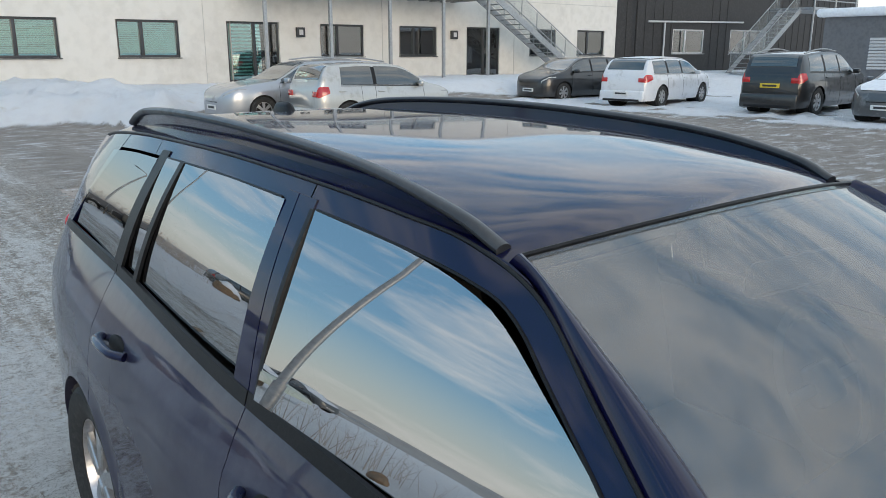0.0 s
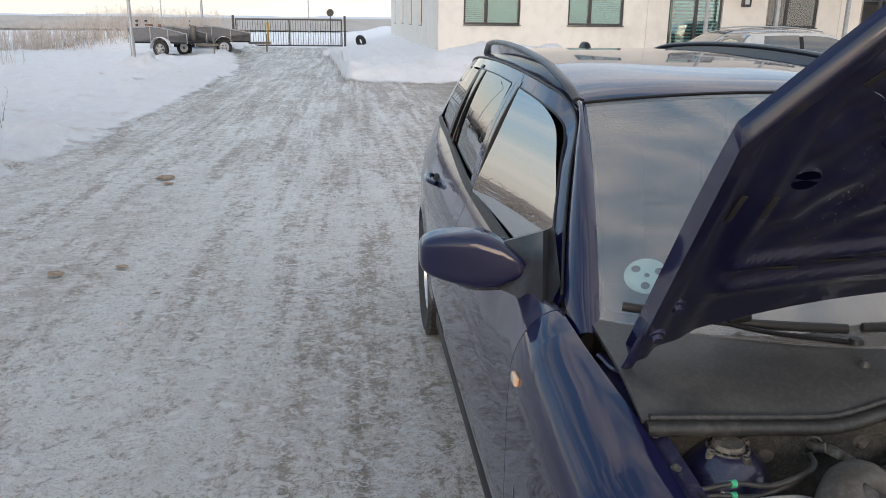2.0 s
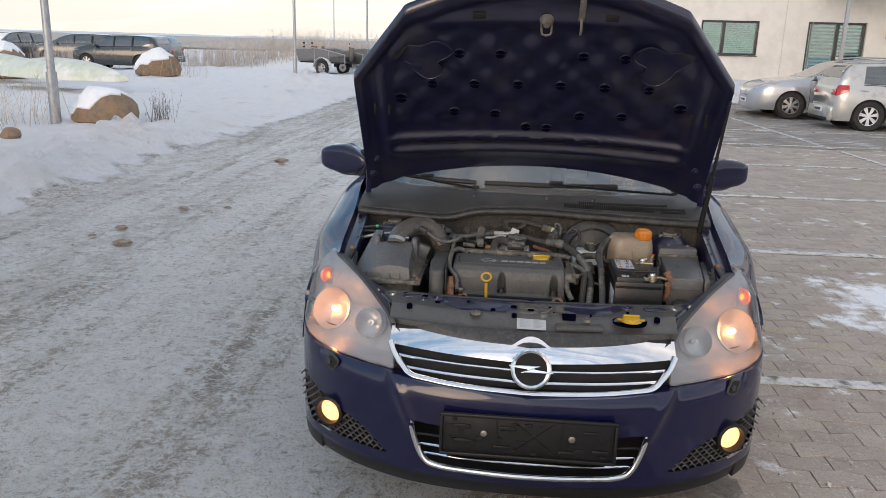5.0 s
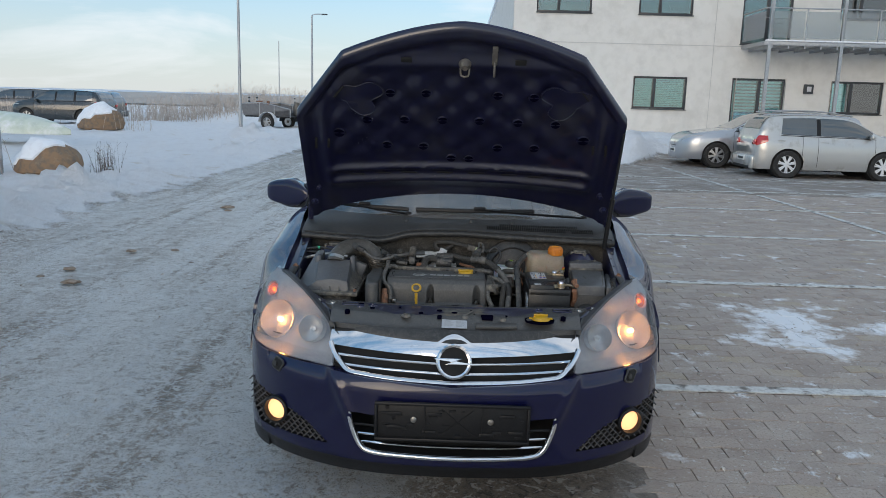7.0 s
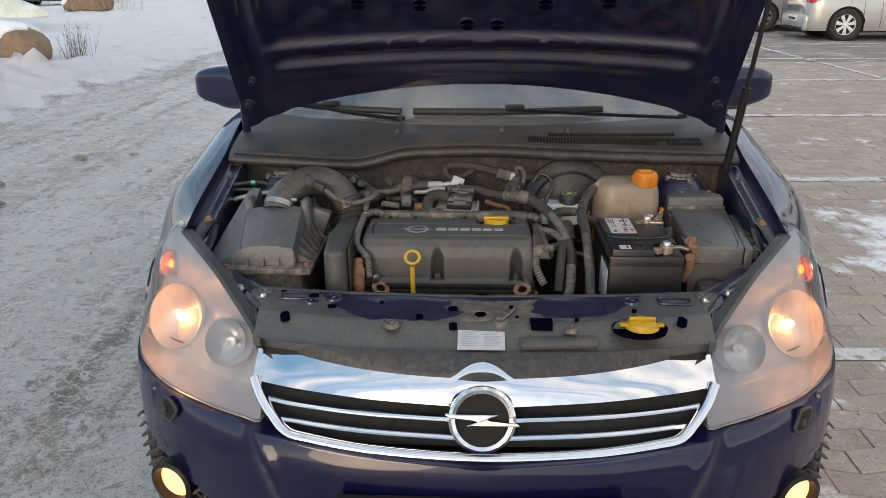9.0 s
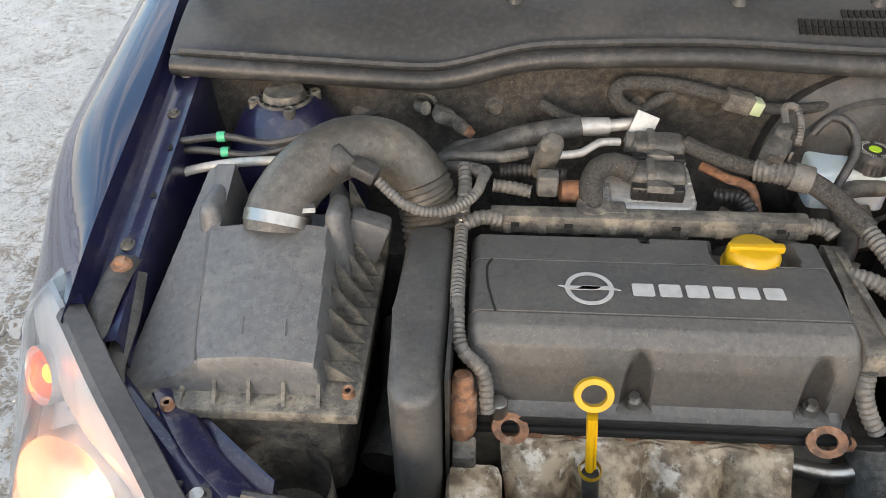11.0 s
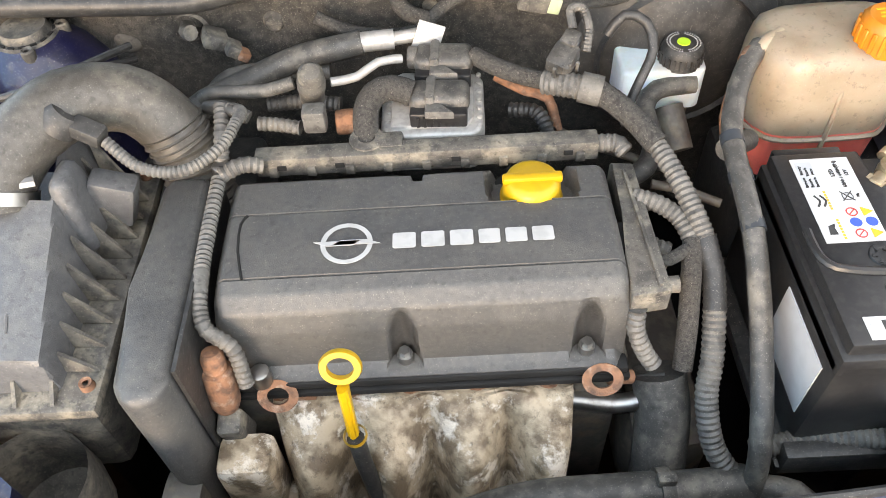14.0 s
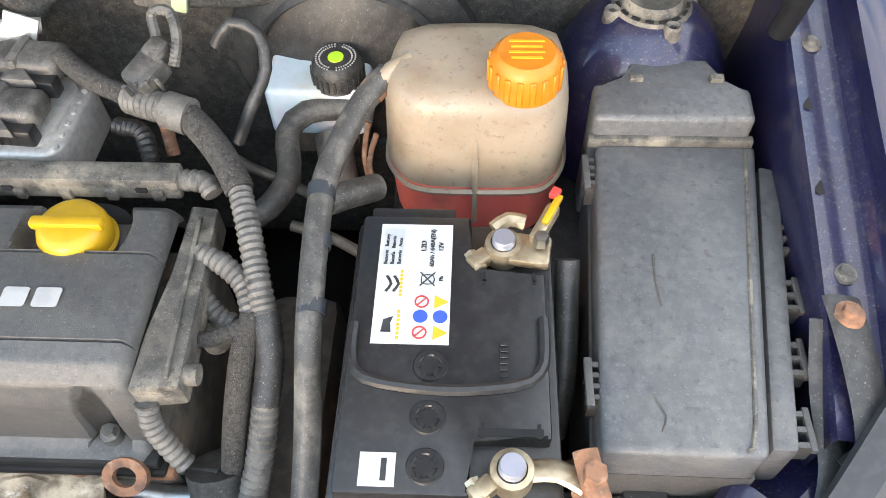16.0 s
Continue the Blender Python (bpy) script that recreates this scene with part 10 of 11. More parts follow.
# coolant tank
bm = B()
TK = [(0.322, 0.706), (0.345, 0.697), (0.43, 0.697), (0.456, 0.706), (0.472, 0.735), (0.472, 0.790), (0.450, 0.815), (0.33, 0.815), (0.306, 0.79), (0.304, 0.735)]
TKs = [(p.x, p.y) for p in smooth_path([(a, c, 0) for a, c in TK + TK[:1]], 0.012)[:-1]]
rings = []
for z, k in ((0.700, 0.94), (0.735, 0.965), (0.757, 0.985), (0.762, 1.0), (0.770, 1.0), (0.80, 1.0), (0.835, 0.985), (0.855, 0.95), (0.867, 0.90), (0.874, 0.80), (0.877, 0.6)):
    rings.append([bm.verts.new((0.388 + (x - 0.388) * k, 0.756 + (y - 0.756) * k, z - (0.0 if z < 0.85 else 0.05 * max(0, 0.75 - y)))) for x, y in TKs])
for i, (a, c) in enumerate(zip(rings, rings[1:])):
    for k in range(len(TKs)):
        f = bm.faces.new((a[k], a[(k + 1) % len(TKs)], c[(k + 1) % len(TKs)], c[k]))
        f.material_index = 1 if i < 4 else 0
bm.faces.new(rings[-1])
tank = bay("coolant_tank", bm, [M_TANK, M_COOLANT], "yellowed coolant tank half full of pink coolant", sharp=50)
bm = B()
tube(bm, [(x * 1.004 - 0.0015, y * 1.0 - 0.0006, 0.764) for x, y in TKs + TKs[:1]], 0.0035, seg=6, step=0.02)
tube(bm, [(0.388, 0.695, 0.72), (0.388, 0.695, 0.80), (0.388, 0.705, 0.85), (0.388, 0.73, 0.872)], 0.003, seg=6)
bay("tank_seam", bm, M_TANK, parent=tank)
bm = B()
tube(bm, [(0.330, 0.760, 0.866), (0.312, 0.752, 0.862), (0.300, 0.745, 0.855)], 0.011, seg=12, r_end=0.008)
bay("tank_nozzle", bm, M_TANK, parent=tank)
bm = B()
prof = [(0, 0.905), (0.024, 0.905), (0.0285, 0.901), (0.031, 0.893), (0.031, 0.874), (0.030, 0.868)]
lathe(bm, prof, pose(0.429, 0.730, 0), 36)
for k in range(18):
    a = 2 * math.pi * k / 18
    box(bm, (0.429 + 0.0312 * math.cos(a), 0.730 + 0.0312 * math.sin(a), 0.884), (0.003, 0.0055, 0.024), 0.001, rot=(0, 0, math.degrees(a)), seg=1)
bay("tank_cap", bm, M_ORANGE, "ribbed orange coolant cap", parent=tank)
bm = B()
for k in range(4):
    box(bm, (0.429, 0.742 - 0.007 * k, 0.9053), (0.030 - 0.004 * (k % 2), 0.0022, 0.0008))
part("cap_print", bm, M_INKORANGE, car)

# ---- battery ----
BX, BYY = 0.371, 0.506
bm = B()
box(bm, (BX, BYY, 0.705), (0.166, 0.250, 0.165), 0.006)
bat = bay("battery", bm, M_BATTERY, "black car battery with white label and clamped terminals")
bm = B()
prism(bm, [(0.288, 0.381), (0.454, 0.381), (0.454, 0.631), (0.288, 0.631)], 0.772, 0.795, 0.004)
prism(bm, [(0.294, 0.388), (0.388, 0.388), (0.388, 0.430), (0.446, 0.430), (0.446, 0.572), (0.386, 0.572), (0.386, 0.628), (0.294, 0.628)], 0.785, 0.810, 0.003)
prism(bm, [(0.300, 0.628), (0.372, 0.628), (0.372, 0.640), (0.300, 0.640)], 0.785, 0.806, 0.002)
bay("battery_lid", bm, M_BATTERY, parent=bat)
bm = B()
tube(bm, [(0.297, 0.520, 0.8105), (0.297, 0.495, 0.811), (0.303, 0.478, 0.811), (0.320, 0.470, 0.811), (0.370, 0.465, 0.811), (0.420, 0.470, 0.811), (0.438, 0.480, 0.811), (0.443, 0.498, 0.811), (0.443, 0.528, 0.8105)], 0.0045, seg=8)
bay("carry_handle", bm, M_BATTERY, parent=bat)
for y in (0.485, 0.444, 0.408):
    bm = B()
    m_ = pose(0.3575, y, 0.8101)
    lathe(bm, [(0, 0.0005), (0.008, 0.0005), (0.009, 0.0016), (0.0125, 0.0016), (0.0135, 0.0)], m_, 24)
    for k in range(6):
        a = 60 * k
        box(bm, (0.3575 + 0.0085 * math.cos(math.radians(a)), y + 0.0085 * math.sin(math.radians(a)), 0.8115), (0.005, 0.003, 0.002), rot=(0, 0, a))
    bay("cell_plug", bm, M_BATTERY, parent=bat)
bm = B()
for x, y in ((0.397, 0.566), (0.437, 0.566), (0.397, 0.436), (0.437, 0.436)):
    prism(bm, [(x - 0.0012, y - 0.004), (x + 0.0012, y - 0.004), (x + 0.0012, y + 0.005), (x - 0.0012, y + 0.005)], 0.808, 0.8108)
    lathe(bm, [(0, 0.8108), (0.0022, 0.8108), (0.0022, 0.808)], pose(x, y - 0.004, 0), 10)
box(bm, (0.417, 0.434, 0.809), (0.046, 0.006, 0.004))
bay_each("lid_notch", bm, M_DARK, parent=bat)
bm = B()
for k in range(7):
    box(bm, (0.4125, 0.505 - 0.0052 * k, 0.8112), (0.0062, 0.0036, 0.0010), 0.0004, seg=1)
bay("moulded_mark", bm, M_BATTERY, "moulded bars", parent=bat)
bm = B()
prism(bm, [(0.3105, 0.503), (0.3705, 0.503), (0.3705, 0.618), (0.3105, 0.618)], 0.8100, 0.8108)
bay("battery_label", bm, M_WHITE, "white printed battery label", parent=bat)
LZ = 0.8110
def onlab(name, bm, mat_, label=""):
    return part(name, bm, mat_, bat, label)
bm = B()
prism(bm, [(0.3135, 0.575), (0.3305, 0.575), (0.3305, 0.613), (0.3135, 0.613)], LZ - 0.0002, LZ)
onlab("label_panel", bm, M_GREYLABEL)
for k, txt in enumerate(("Batterie   Battery", "Bateria   Bateria", "Batterie   Accu")):
    words("label_text", txt, 0.0044, pose(0.3178 + 0.0055 * k, 0.5762, LZ + 0.0003, 0, 0, 90), M_INK, bat)
words("label_text", "L2D", 0.0062, pose(0.3490, 0.590, LZ + 0.0003, 0, 0, 90), M_INK, bat)
words("label_text", "60Ah / 640A(EN)", 0.0054, pose(0.3560, 0.5745, LZ + 0.0003, 0, 0, 90), M_INK, bat)
words("label_text", "12V", 0.0058, pose(0.3632, 0.590, LZ + 0.0003, 0, 0, 90), M_INK, bat)
words("label_text", "Pb", 0.0048, pose(0.3640, 0.5605, LZ + 0.0003, 0, 0, 90), M_INK, bat)
bm = B()
for k in range(2):
    tube(bm, [(0.3185 + 0.006 * k, 0.550, LZ), (0.3225 + 0.006 * k, 0.5575, LZ), (0.3185 + 0.006 * k, 0.565, LZ)], 0.0012, seg=6, flat=0.3)
prism(bm, [(0.3175, 0.513), (0.3255, 0.513), (0.3245, 0.521), (0.3265, 0.527), (0.3190, 0.524)], LZ - 0.0002, LZ + 0.0002)
tube(bm, [(0.3455, 0.556, LZ), (0.3575, 0.569, LZ)], 0.0006, seg=5)
tube(bm, [(0.3575, 0.556, LZ), (0.3455, 0.569, LZ)], 0.0006, seg=5)
tube(bm, [(0.347, 0.558, LZ), (0.356, 0.558, LZ), (0.356, 0.566, LZ), (0.347, 0.566, LZ), (0.347, 0.558, LZ)], 0.0005, seg=5)
onlab("label_mark", bm, M_INK)
bm = B()
for x, y0, y1 in ((0.3305, 0.5455, 0.572), (0.3305, 0.507, 0.534)):
    for k in range(7):
        yy = lerp(y0, y1, k / 7)
        prism(bm, [(x - 0.0012, yy), (x + 0.0012, yy), (x + 0.0012, yy + 0.0026), (x - 0.0012, yy + 0.0026)], LZ - 0.0002, LZ + 0.0001)
onlab("maker_bars", bm, M_INKORANGE, "row of small bars")
for x, y, kind_ in ((0.3480, 0.541, "r"), (0.3635, 0.541, "y"), (0.3475, 0.5275, "b"), (0.3630, 0.5275, "b"), (0.3475, 0.513, "r"), (0.3635, 0.513, "y")):
    bm = B()
    if kind_ == "y":
        prism(bm, [(x - 0.0055, y - 0.0062), (x + 0.0055, y), (x - 0.0055, y + 0.0062)][::1], LZ - 0.0002, LZ + 0.0002, 0, pose(0, 0, 0))
        onlab("warning_triangle", bm, M_INKORANGE)
    elif kind_ == "b":
        lathe(bm, [(0, LZ + 0.0002), (0.0058, LZ + 0.0002), (0.0058, LZ - 0.0002)], pose(x, y, 0), 20)
        onlab("duty_disc", bm, M_INKBLUE)
    else:
        lathe(bm, [(0.0045, LZ), (0.0058, LZ), (0.0058, LZ + 0.0003), (0.0045, LZ + 0.0003)], pose(x, y, 0), 20)
        tube(bm, [(x - 0.0038, y - 0.0038, LZ), (x + 0.0038, y + 0.0038, LZ)], 0.0006, seg=5)
        onlab("ban_ring", bm, M_INKRED)
bm = B()
prism(bm, [(0.312, 0.393), (0.337, 0.393), (0.337, 0.417), (0.312, 0.417)], 0.8100, 0.8107)
onlab("code_sticker", bm, M_WHITE)
bm = B()
prism(bm, [(0.327, 0.397), (0.331, 0.397), (0.331, 0.413), (0.327, 0.413)], 0.8107, 0.8110)
onlab("code_bar", bm, M_INK)
bm = B()
prism(bm, [(0.316, 0.397), (0.324, 0.397), (0.324, 0.413), (0.316, 0.413)], 0.8107, 0.8110)
onlab("code_panel", bm, M_GREYLABEL)
bm = B()
box(bm, (0.2872, 0.445, 0.715), (0.0014, 0.095, 0.085), rot=(0, 0, 0))
onlab("side_label", bm, M_GREYLABEL)
# terminals and clamps
for x, y, nm in ((0.4125, 0.597, "positive"), (0.4170, 0.406, "negative")):
    bm = B()
    lathe(bm, [(0, 0.824), (0.0085, 0.824), (0.0095, 0.822), (0.0105, 0.795)], pose(x, y, 0), 22)
    part("terminal_post", bm, M_LEAD, bat)
    bm = B()
    lathe(bm, [(0.0108, 0.798), (0.0155, 0.798), (0.0160, 0.808), (0.0150, 0.816), (0.0108, 0.817)], pose(x, y, 0), 24)
    box(bm, (x - 0.020, y - 0.012, 0.806), (0.020, 0.014, 0.014), 0.003, rot=(0, 0, 40))
    cyl(bm, (x - 0.028, y - 0.006, 0.807), (x - 0.018, y - 0.022, 0.807), 0.006, seg=6)
    if nm == "negative":
        tube(bm, [(x + 0.012, y + 0.002, 0.808), (x + 0.032, y + 0.002, 0.809), (x + 0.050, y - 0.006, 0.806)], 0.009, seg=10, flat=0.6)
    else:
        box(bm, (x + 0.022, y - 0.004, 0.810), (0.034, 0.030, 0.010), 0.003, rot=(0, 0, -8))
        box(bm, (x + 0.034, y + 0.018, 0.818), (0.012, 0.040, 0.014), 0.004, rot=(8, 0, -28))
        tube(bm, [(x - 0.008, y + 0.014, 0.815), (x + 0.004, y + 0.022, 0.818), (x + 0.018, y + 0.020, 0.817)], 0.007, seg=8)
    tm = part("terminal_clamp", bm, M_BRASS, bat, "corroded brass clamp")
    if nm == "negative":
        bm = B()
        tube(bm, [(0.466, 0.418, 0.822), (0.470, 0.400, 0.818), (0.476, 0.382, 0.812)], 0.009, seg=12)
        cyl(bm, (0.470, 0.398, 0.822), (0.470, 0.398, 0.838), 0.008, seg=6)
        part("cable_lug", bm, M_RUST, bat, "rusty cable lug")
    else:
        bm = B()
        box(bm, (x + 0.040, y + 0.026, 0.828), (0.006, 0.030, 0.005), 0.001, rot=(8, 0, -28))
        part("fuse_link", bm, M_YELLOW, bat)
        bm = B()
        lathe(bm, [(0, 0.83), (0.006, 0.829), (0.0065, 0.818)], pose(x + 0.030, y - 0.002, 0), 6)
        part("clamp_nut", bm, M_STEEL, bat)
        bm = B()
        box(bm, (x + 0.043, y + 0.042, 0.830), (0.008, 0.010, 0.006), 0.001, rot=(8, 0, -28))
        part("red_tip", bm, M_INKRED, bat)
bm = B()
box(bm, (0.37, 0.368, 0.630), (0.19, 0.02, 0.04), 0.004)
box(bm, (0.37, 0.50, 0.615), (0.20, 0.28, 0.02), 0.004)
bay("battery_tray", bm, M_RUBBER, "black plastic battery tray")
bm = B()
box(bm, (0.392, 0.345, 0.690), (0.050, 0.056, 0.003), 0.001, rot=(24, 0, -14))
bay("reflector_tag", bm, M_WHITE, "shiny white plastic tag")
bm = B()
box(bm, (0.475, 0.425, 0.66), (0.05, 0.03, 0.04), 0.006)
box(bm, (0.525, 0.415, 0.715), (0.035, 0.028, 0.03), 0.004)
bay_each("loose_connector", bm, M_RUBBER)
bm = B()
box(bm, (0.512, 0.404, 0.716), (0.006, 0.012, 0.02), 0.001)
box(bm, (0.540, 0.404, 0.716), (0.006, 0.012, 0.02), 0.001)
bay_each("red_catch", bm, M_INKRED)

# ---- fuse box ----
bm = B()
FB = [(0.480, 0.424), (0.597, 0.423), (0.645, 0.722), (0.499, 0.722)]
prism(bm, FB, 0.765, 0.806, 0.006, seg=3)
fb = bay("fuse_box", bm, M_AIRBOX, "dusty grey-black fuse box with clipped lid")
bm = B()
prism(bm, [(x + (0.565 - x) * -0.03, y) for x, y in FB], 0.62, 0.764)
bay("fuse_box_base", bm, M_PLASTIC, parent=fb)
bm = B()
prism(bm, [(0.646, 0.705), (0.664, 0.700), (0.622, 0.432), (0.602, 0.432)], 0.74, 0.797, 0.004)
bay("lid_side", bm, M_AIRBOX, parent=fb)
bm = B()
tube(bm, [(0.634, 0.716, 0.8062), (0.612, 0.58, 0.8062), (0.590, 0.445, 0.8062), (0.582, 0.428, 0.8062)], 0.0018, seg=6)
tube(bm, [(0.520, 0.468, 0.8062), (0.528, 0.452, 0.8062), (0.524, 0.440, 0.8062)], 0.0009, seg=5)
tube(bm, [(0.536, 0.595, 0.8062), (0.535, 0.57, 0.8062), (0.537, 0.545, 0.8062)], 0.0012, seg=6)
bay("lid_ridge", bm, M_DUSTY, parent=fb)
for k in range(5):
    bm = B()
    yk = 0.45 + 0.058 * k
    for s_ in (-0.012, 0.0, 0.012):
        box(bm, (0.628 + (yk - 0.45) * 0.157, yk + s_, 0.784), (0.012, 0.004, 0.022))
    box(bm, (0.633 + (yk - 0.45) * 0.157, yk, 0.793), (0.005, 0.034, 0.006), 0.001)
    bay("lid_clip", bm, M_PLASTIC, parent=fb)
for y in (0.48, 0.69):
    bm = B()
    for k in range(4):
        box(bm, (0.480 + (y - 0.48) * 0.06, y - 0.012 + 0.009 * k, 0.786), (0.008, 0.004, 0.030))
    box(bm, (0.476 + (y - 0.48) * 0.06, y, 0.800), (0.006, 0.040, 0.006), 0.001)
    bay("lid_hinge", bm, M_PLASTIC, parent=fb)
bm = B()
prism(bm, [(0.493, 0.724), (0.638, 0.724), (0.640, 0.766), (0.612, 0.769), (0.609, 0.806), (0.534, 0.808), (0.528, 0.771), (0.496, 0.771)], 0.70, 0.836, 0.006, seg=3)
f2 = bay("relay_box", bm, M_AIRBOX, "dusty black relay box")
bm = B()
box(bm, (0.566, 0.7225, 0.808), (0.15, 0.008, 0.012), 0.002)
for x in (0.536, 0.610):
    box(bm, (x, 0.775, 0.838), (0.012, 0.008, 0.006), 0.001)
bay("relay_clip", bm, M_DUSTY, parent=f2)
bm = B()
box(bm, (0.19, 0.56, 0.50), (0.10, 0.30, 0.14), 0.03)
bay("gearbox", bm, M_GREYMETAL, "dark dirty gearbox")
for c_, s_, nm in (((0.570, 0.40, 0.68), (0.16, 0.05, 0.10), "fuse_box_bracket"), ((0.45, 0.72, 0.60), (0.30, 0.20, 0.18), "side_member"), ((-0.40, 0.80, 0.60), (0.20, 0.12, 0.16), "engine_mount")):
    bm = B()
    box(bm, c_, s_, 0.015)
    bay(nm, bm, M_RUBBER)


# ---- block paving of the parking bays: wavy-edged stones in half bond ----
def paving_material(name, rand):
    m = bpy.data.materials.new(name)
    m.use_nodes = True
    n, l = m.node_tree.nodes, m.node_tree.links
    b = n["Principled BSDF"]
    if rand == "object":
        rnd = n.new("ShaderNodeObjectInfo").outputs["Random"]
    geo = n.new("ShaderNodeNewGeometry")
    if rand == "island":
        rnd = geo.outputs["Random Per Island"]

    def noise_of(scale, detail=8.0):
        t = n.new("ShaderNodeTexNoise")
        t.inputs["Scale"].default_value, t.inputs["Detail"].default_value, t.inputs["Roughness"].default_value = scale, detail, 0.68
        l.new(geo.outputs["Position"], t.inputs["Vector"])
        return t.outputs["Fac"]

    def rng_(v, lo, hi, a=0.0, c=1.0):
        k = n.new("ShaderNodeMapRange")
        l.new(v, k.inputs["Value"])
        for key, val in zip(("From Min", "From Max", "To Min", "To Max"), (lo, hi, a, c)):
            k.inputs[key].default_value = val
        return k.outputs[0]

    def mixc(f, a, c):
        k = n.new("ShaderNodeMix")
        k.data_type = "RGBA"
        l.new(f, k.inputs[0])
        for i, v in ((6, a), (7, c)):
            if isinstance(v, tuple):
                k.inputs[i].default_value = (*v, 1)
            else:
                l.new(v, k.inputs[i])
        return k.outputs[2]

    base = mixc(rnd, (0.33, 0.265, 0.225), (0.43, 0.355, 0.305))
    base = mixc(rng_(rnd, 0.93, 0.96), base, (0.42, 0.34, 0.25))
    base = mixc(rng_(noise_of(3.0), 0.45, 0.7), base, (0.46, 0.395, 0.34))
    base = mixc(rng_(noise_of(90, 5), 0.52, 0.72), base, (0.19, 0.16, 0.14))
    # trodden frost: thin crumbs everywhere, one thick patch in the near bay
    ds = n.new("ShaderNodeVectorMath")
    ds.operation = "DISTANCE"
    sc = n.new("ShaderNodeVectorMath")
    sc.operation = "MULTIPLY"
    sc.inputs[1].default_value = (1.0, 0.9, 0.0)
    l.new(geo.outputs["Position"], sc.inputs[0])
    l.new(sc.outputs[0], ds.inputs[0])
    ds.inputs[1].default_value = (2.45, 2.6, 0.0)
    near = rng_(ds.outputs["Value"], 0.10, 0.95, 0.20, 0.0)
    ad = n.new("ShaderNodeMath")
    l.new(noise_of(2.3, 12.0), ad.inputs[0])
    l.new(near, ad.inputs[1])
    frost = rng_(ad.outputs[0], 0.60, 0.70)
    thin = rng_(noise_of(38, 9.0), 0.57, 0.66, 0.0, 0.75)
    base = mixc(thin, base, (0.52, 0.50, 0.47))
    base = mixc(rng_(noise_of(4.6, 12.0), 0.60, 0.68, 0.0, 0.85), base, (0.74, 0.75, 0.77))
    base = mixc(frost, base, (0.78, 0.79, 0.81))
    l.new(base, b.inputs["Base Color"])
    b.inputs["Roughness"].default_value = 0.82
    bu = n.new("ShaderNodeBump")
    bu.inputs["Strength"].default_value, bu.inputs["Distance"].default_value = 0.7, 0.006
    l.new(noise_of(70, 6), bu.inputs["Height"])
    l.new(bu.outputs[0], b.inputs["Normal"])
    return m


PL, PW = 0.205, 0.112


def wave(x):
    k = (x / PL) % 1.0
    return 0.020 * (abs(2 * k - 1) - 0.5)


def paver_shape(odd):
    """Outline corners of a stone about its centre, its edges following the wave."""
    o = PL / 2 if odd else 0.0
    g = 0.0013
    xs = [-PL / 2 + g, 0.0, PL / 2 - g]
    lo = [(x, -PW / 2 + g + wave(x + o)) for x in xs]
    hi = [(x, PW / 2 - g + wave(x + o)) for x in xs[::-1]]
    return lo + hi


def paver_verts(odd, cx, cy, cz, tx=0.0, ty=0.0):
    pts = paver_shape(odd)
    out = [(cx + x, cy + y, cz - 0.05) for x, y in pts] + [(cx + x, cy + y, cz - 0.004 + x * tx + y * ty) for x, y in pts]
    return out + [(cx + x * 0.985, cy + (y - wave(x + (PL / 2 if odd else 0))) * 0.97 + wave(x + (PL / 2 if odd else 0)), cz + x * tx + y * ty) for x, y in pts]


def paver_faces(b0):
    f = []
    for k in range(6):
        j = (k + 1) % 6
        f += [(b0 + k, b0 + j, b0 + 6 + j, b0 + 6 + k), (b0 + 6 + k, b0 + 6 + j, b0 + 12 + j, b0 + 12 + k)]
    return f + [tuple(b0 + 12 + k for k in range(6))]


M_PAVER, M_PAVERS = paving_material("paving_stone", "object"), paving_material("paving_field", "island")
M_BED = mk("sand_bed", (0.09, 0.078, 0.066), (0.13, 0.11, 0.095), rough=0.95, scale=60, bump=0.5)
bm = B()
box(bm, (4.2, 4.5, -0.034), (7.0, 14.4, 0.03))
pavement = part("pavement", bm, M_BED, None, "brown-grey block paving with frost and grit", kind="structure")
pavement["category"] = "pavement"
shared = []
for odd in (0, 1):
    me = bpy.data.meshes.new("paver")
    me.from_pydata(paver_verts(odd, 0, 0, 0), [], paver_faces(0))
    me.materials.append(M_PAVER)
    shared.append(me)
rng = random.Random(12)
verts, faces, count = [], [], 0
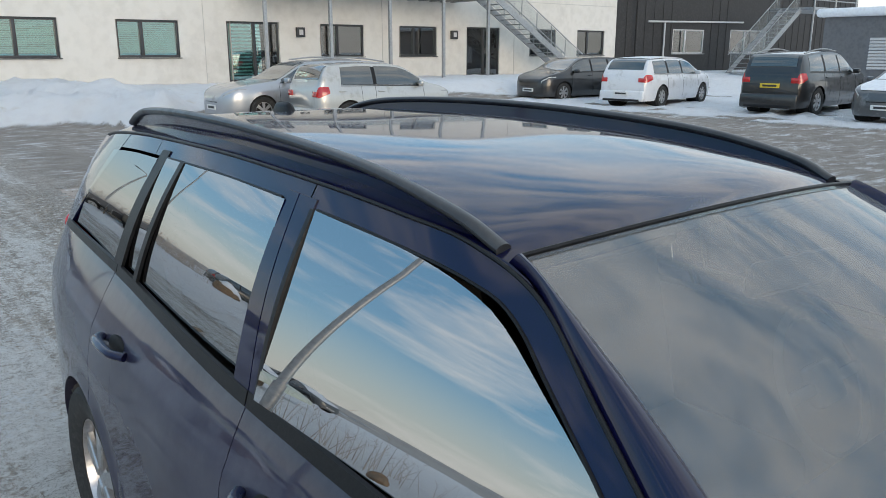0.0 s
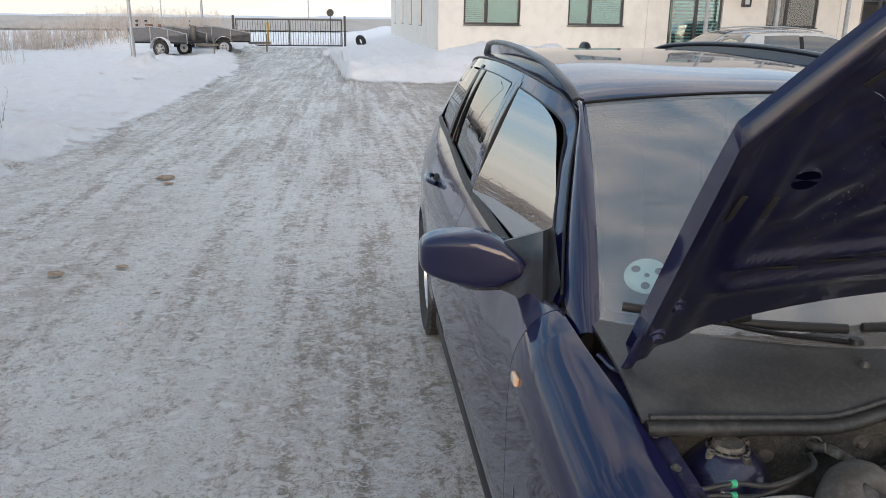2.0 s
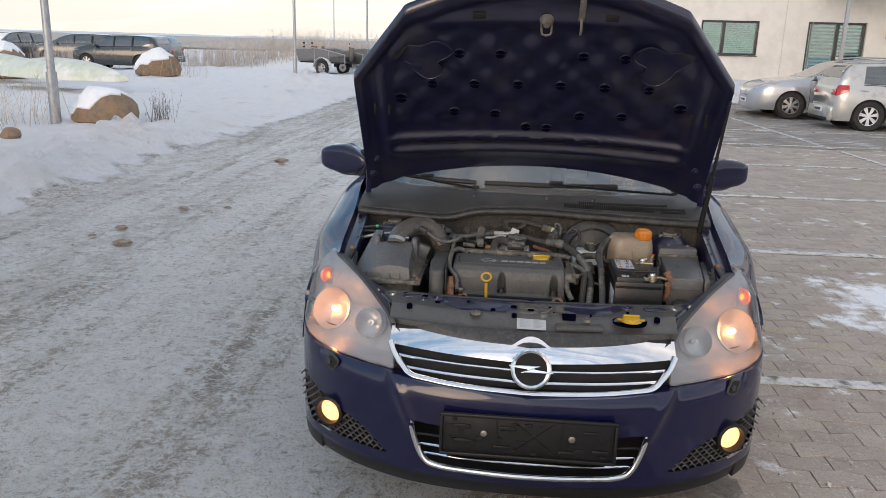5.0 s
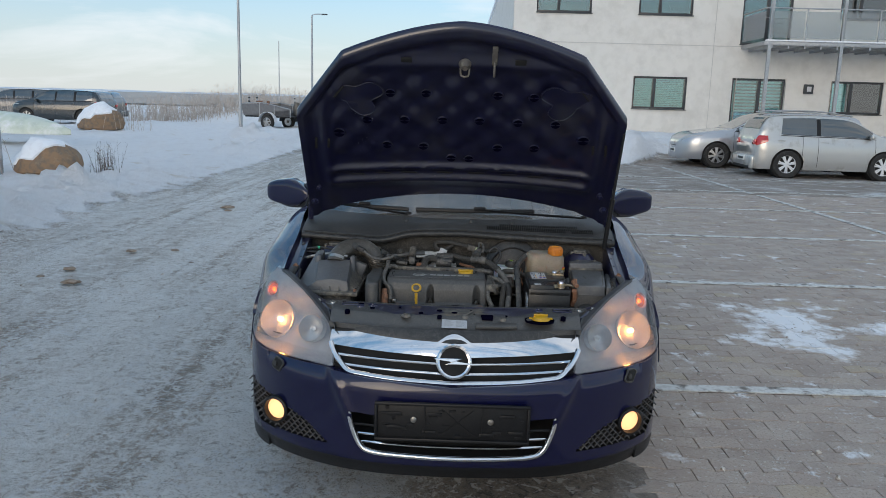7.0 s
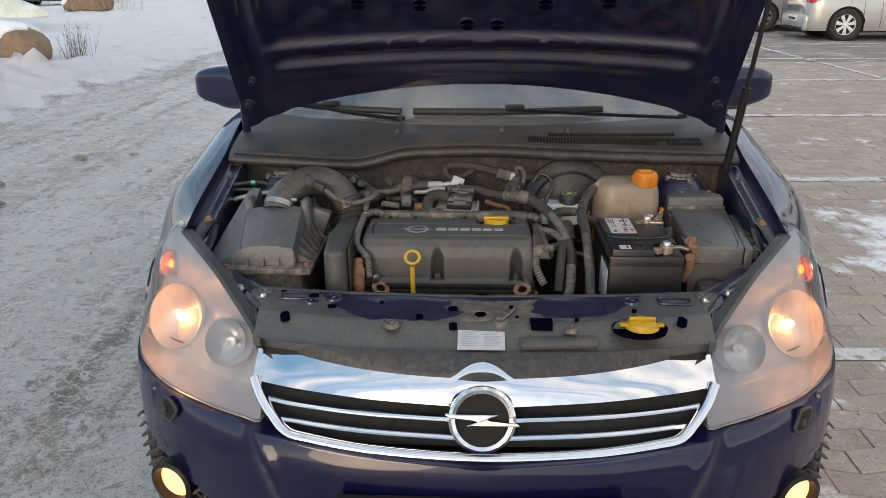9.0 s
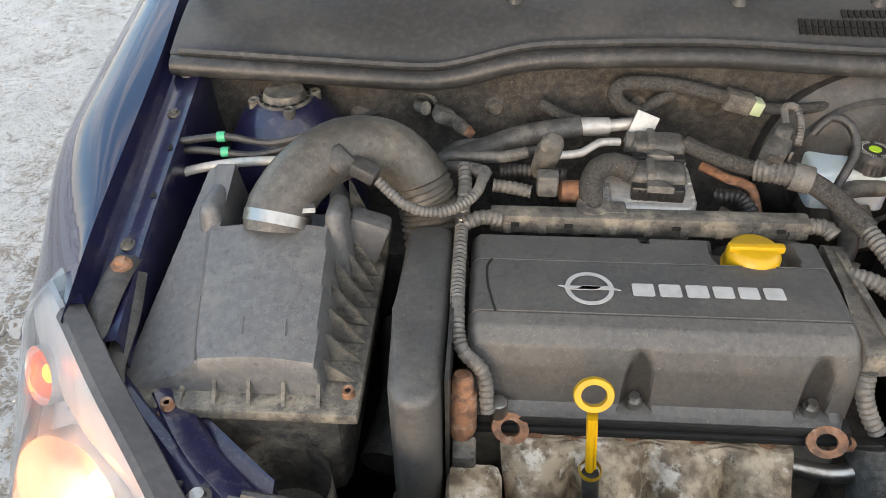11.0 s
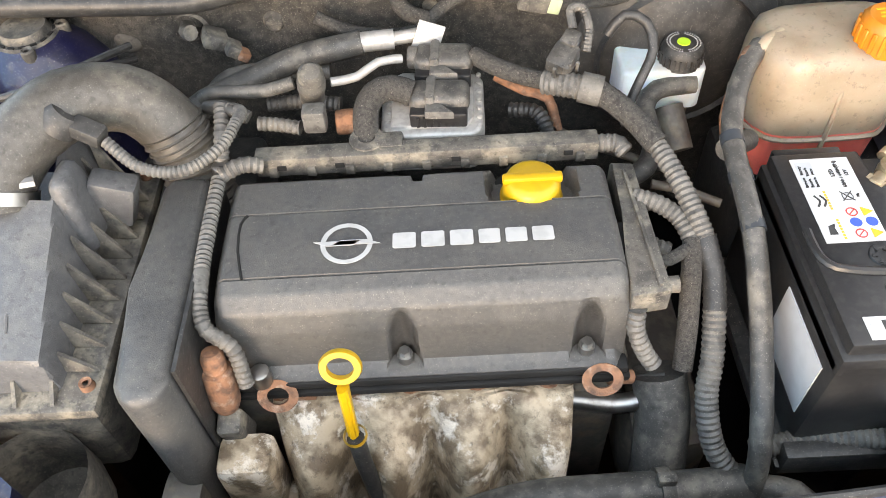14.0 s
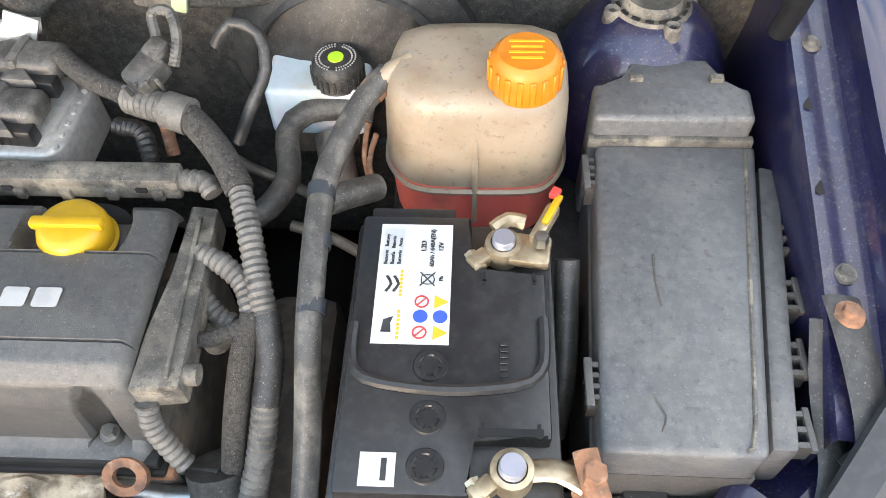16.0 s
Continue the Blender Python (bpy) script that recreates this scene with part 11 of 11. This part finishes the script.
for r_ in range(int(14.3 / PW)):
    y = -2.64 + PW * (r_ + 0.5)
    odd = r_ % 2
    for c_ in range(34):
        x = 0.72 + PL * (c_ + 0.5 + (0.5 if odd else 0))
        if x > 7.6:
            continue
        z, tx, ty = rng.uniform(-0.0025, 0.0015), rng.uniform(-0.012, 0.012), rng.uniform(-0.015, 0.015)
        if 0.95 < x < 2.55 and -0.3 < y < 3.95 and count < 298:
            ob = new("paver", shared[odd])
            ob.parent = pavement
            ob.location = (x, y, z)
            ob.rotation_euler = (ty, -tx, 0)
            count += 1
        else:
            b0 = len(verts)
            verts += paver_verts(odd, x, y, z, tx, ty)
            faces += paver_faces(b0)
me = bpy.data.meshes.new("paving_field")
me.from_pydata(verts, [], faces)
me.materials.append(M_PAVERS)
ob = new("paving_field", me)
ob.parent = pavement
tagged(ob, kind="stuff")

# crumbs of ice and grit kicked over the stones and the ruts
M_GRIT = mk("pale_grit", (0.55, 0.52, 0.48), (0.28, 0.23, 0.18), rough=0.8, scale=60)
verts, faces = [], []
for _ in range(1500):
    if rng.random() < 0.55:
        x, y = rng.uniform(0.95, 3.4), rng.uniform(-1.2, 4.0)
        z0 = 0.001
    else:
        x, y = rng.uniform(-3.6, -0.95), rng.uniform(-1.5, 4.5)
        z0 = height(x, y) - 0.001
    s = rng.uniform(0.003, 0.009) * (2.0 if rng.random() < 0.06 else 1.0)
    a = rng.uniform(0, 6.28)
    i = len(verts)
    verts += [(x + s * math.cos(a + 2.1 * k) * rng.uniform(0.7, 1.3), y + s * math.sin(a + 2.1 * k), z0) for k in range(3)]
    verts += [(x + s * 0.5 * math.cos(a + 1 + 2.1 * k), y + s * 0.5 * math.sin(a + 1 + 2.1 * k), z0 + s * rng.uniform(0.5, 1.0)) for k in range(3)]
    faces += [(i, i + 1, i + 4, i + 3), (i + 1, i + 2, i + 5, i + 4), (i + 2, i, i + 3, i + 5), (i + 3, i + 4, i + 5)]
me = bpy.data.meshes.new("grit")
me.from_pydata(verts, [], faces)
me.materials.append(M_GRIT)
tagged(new("grit", me), "loose crumbs of ice and grit on the ground", "grit", kind="stuff")
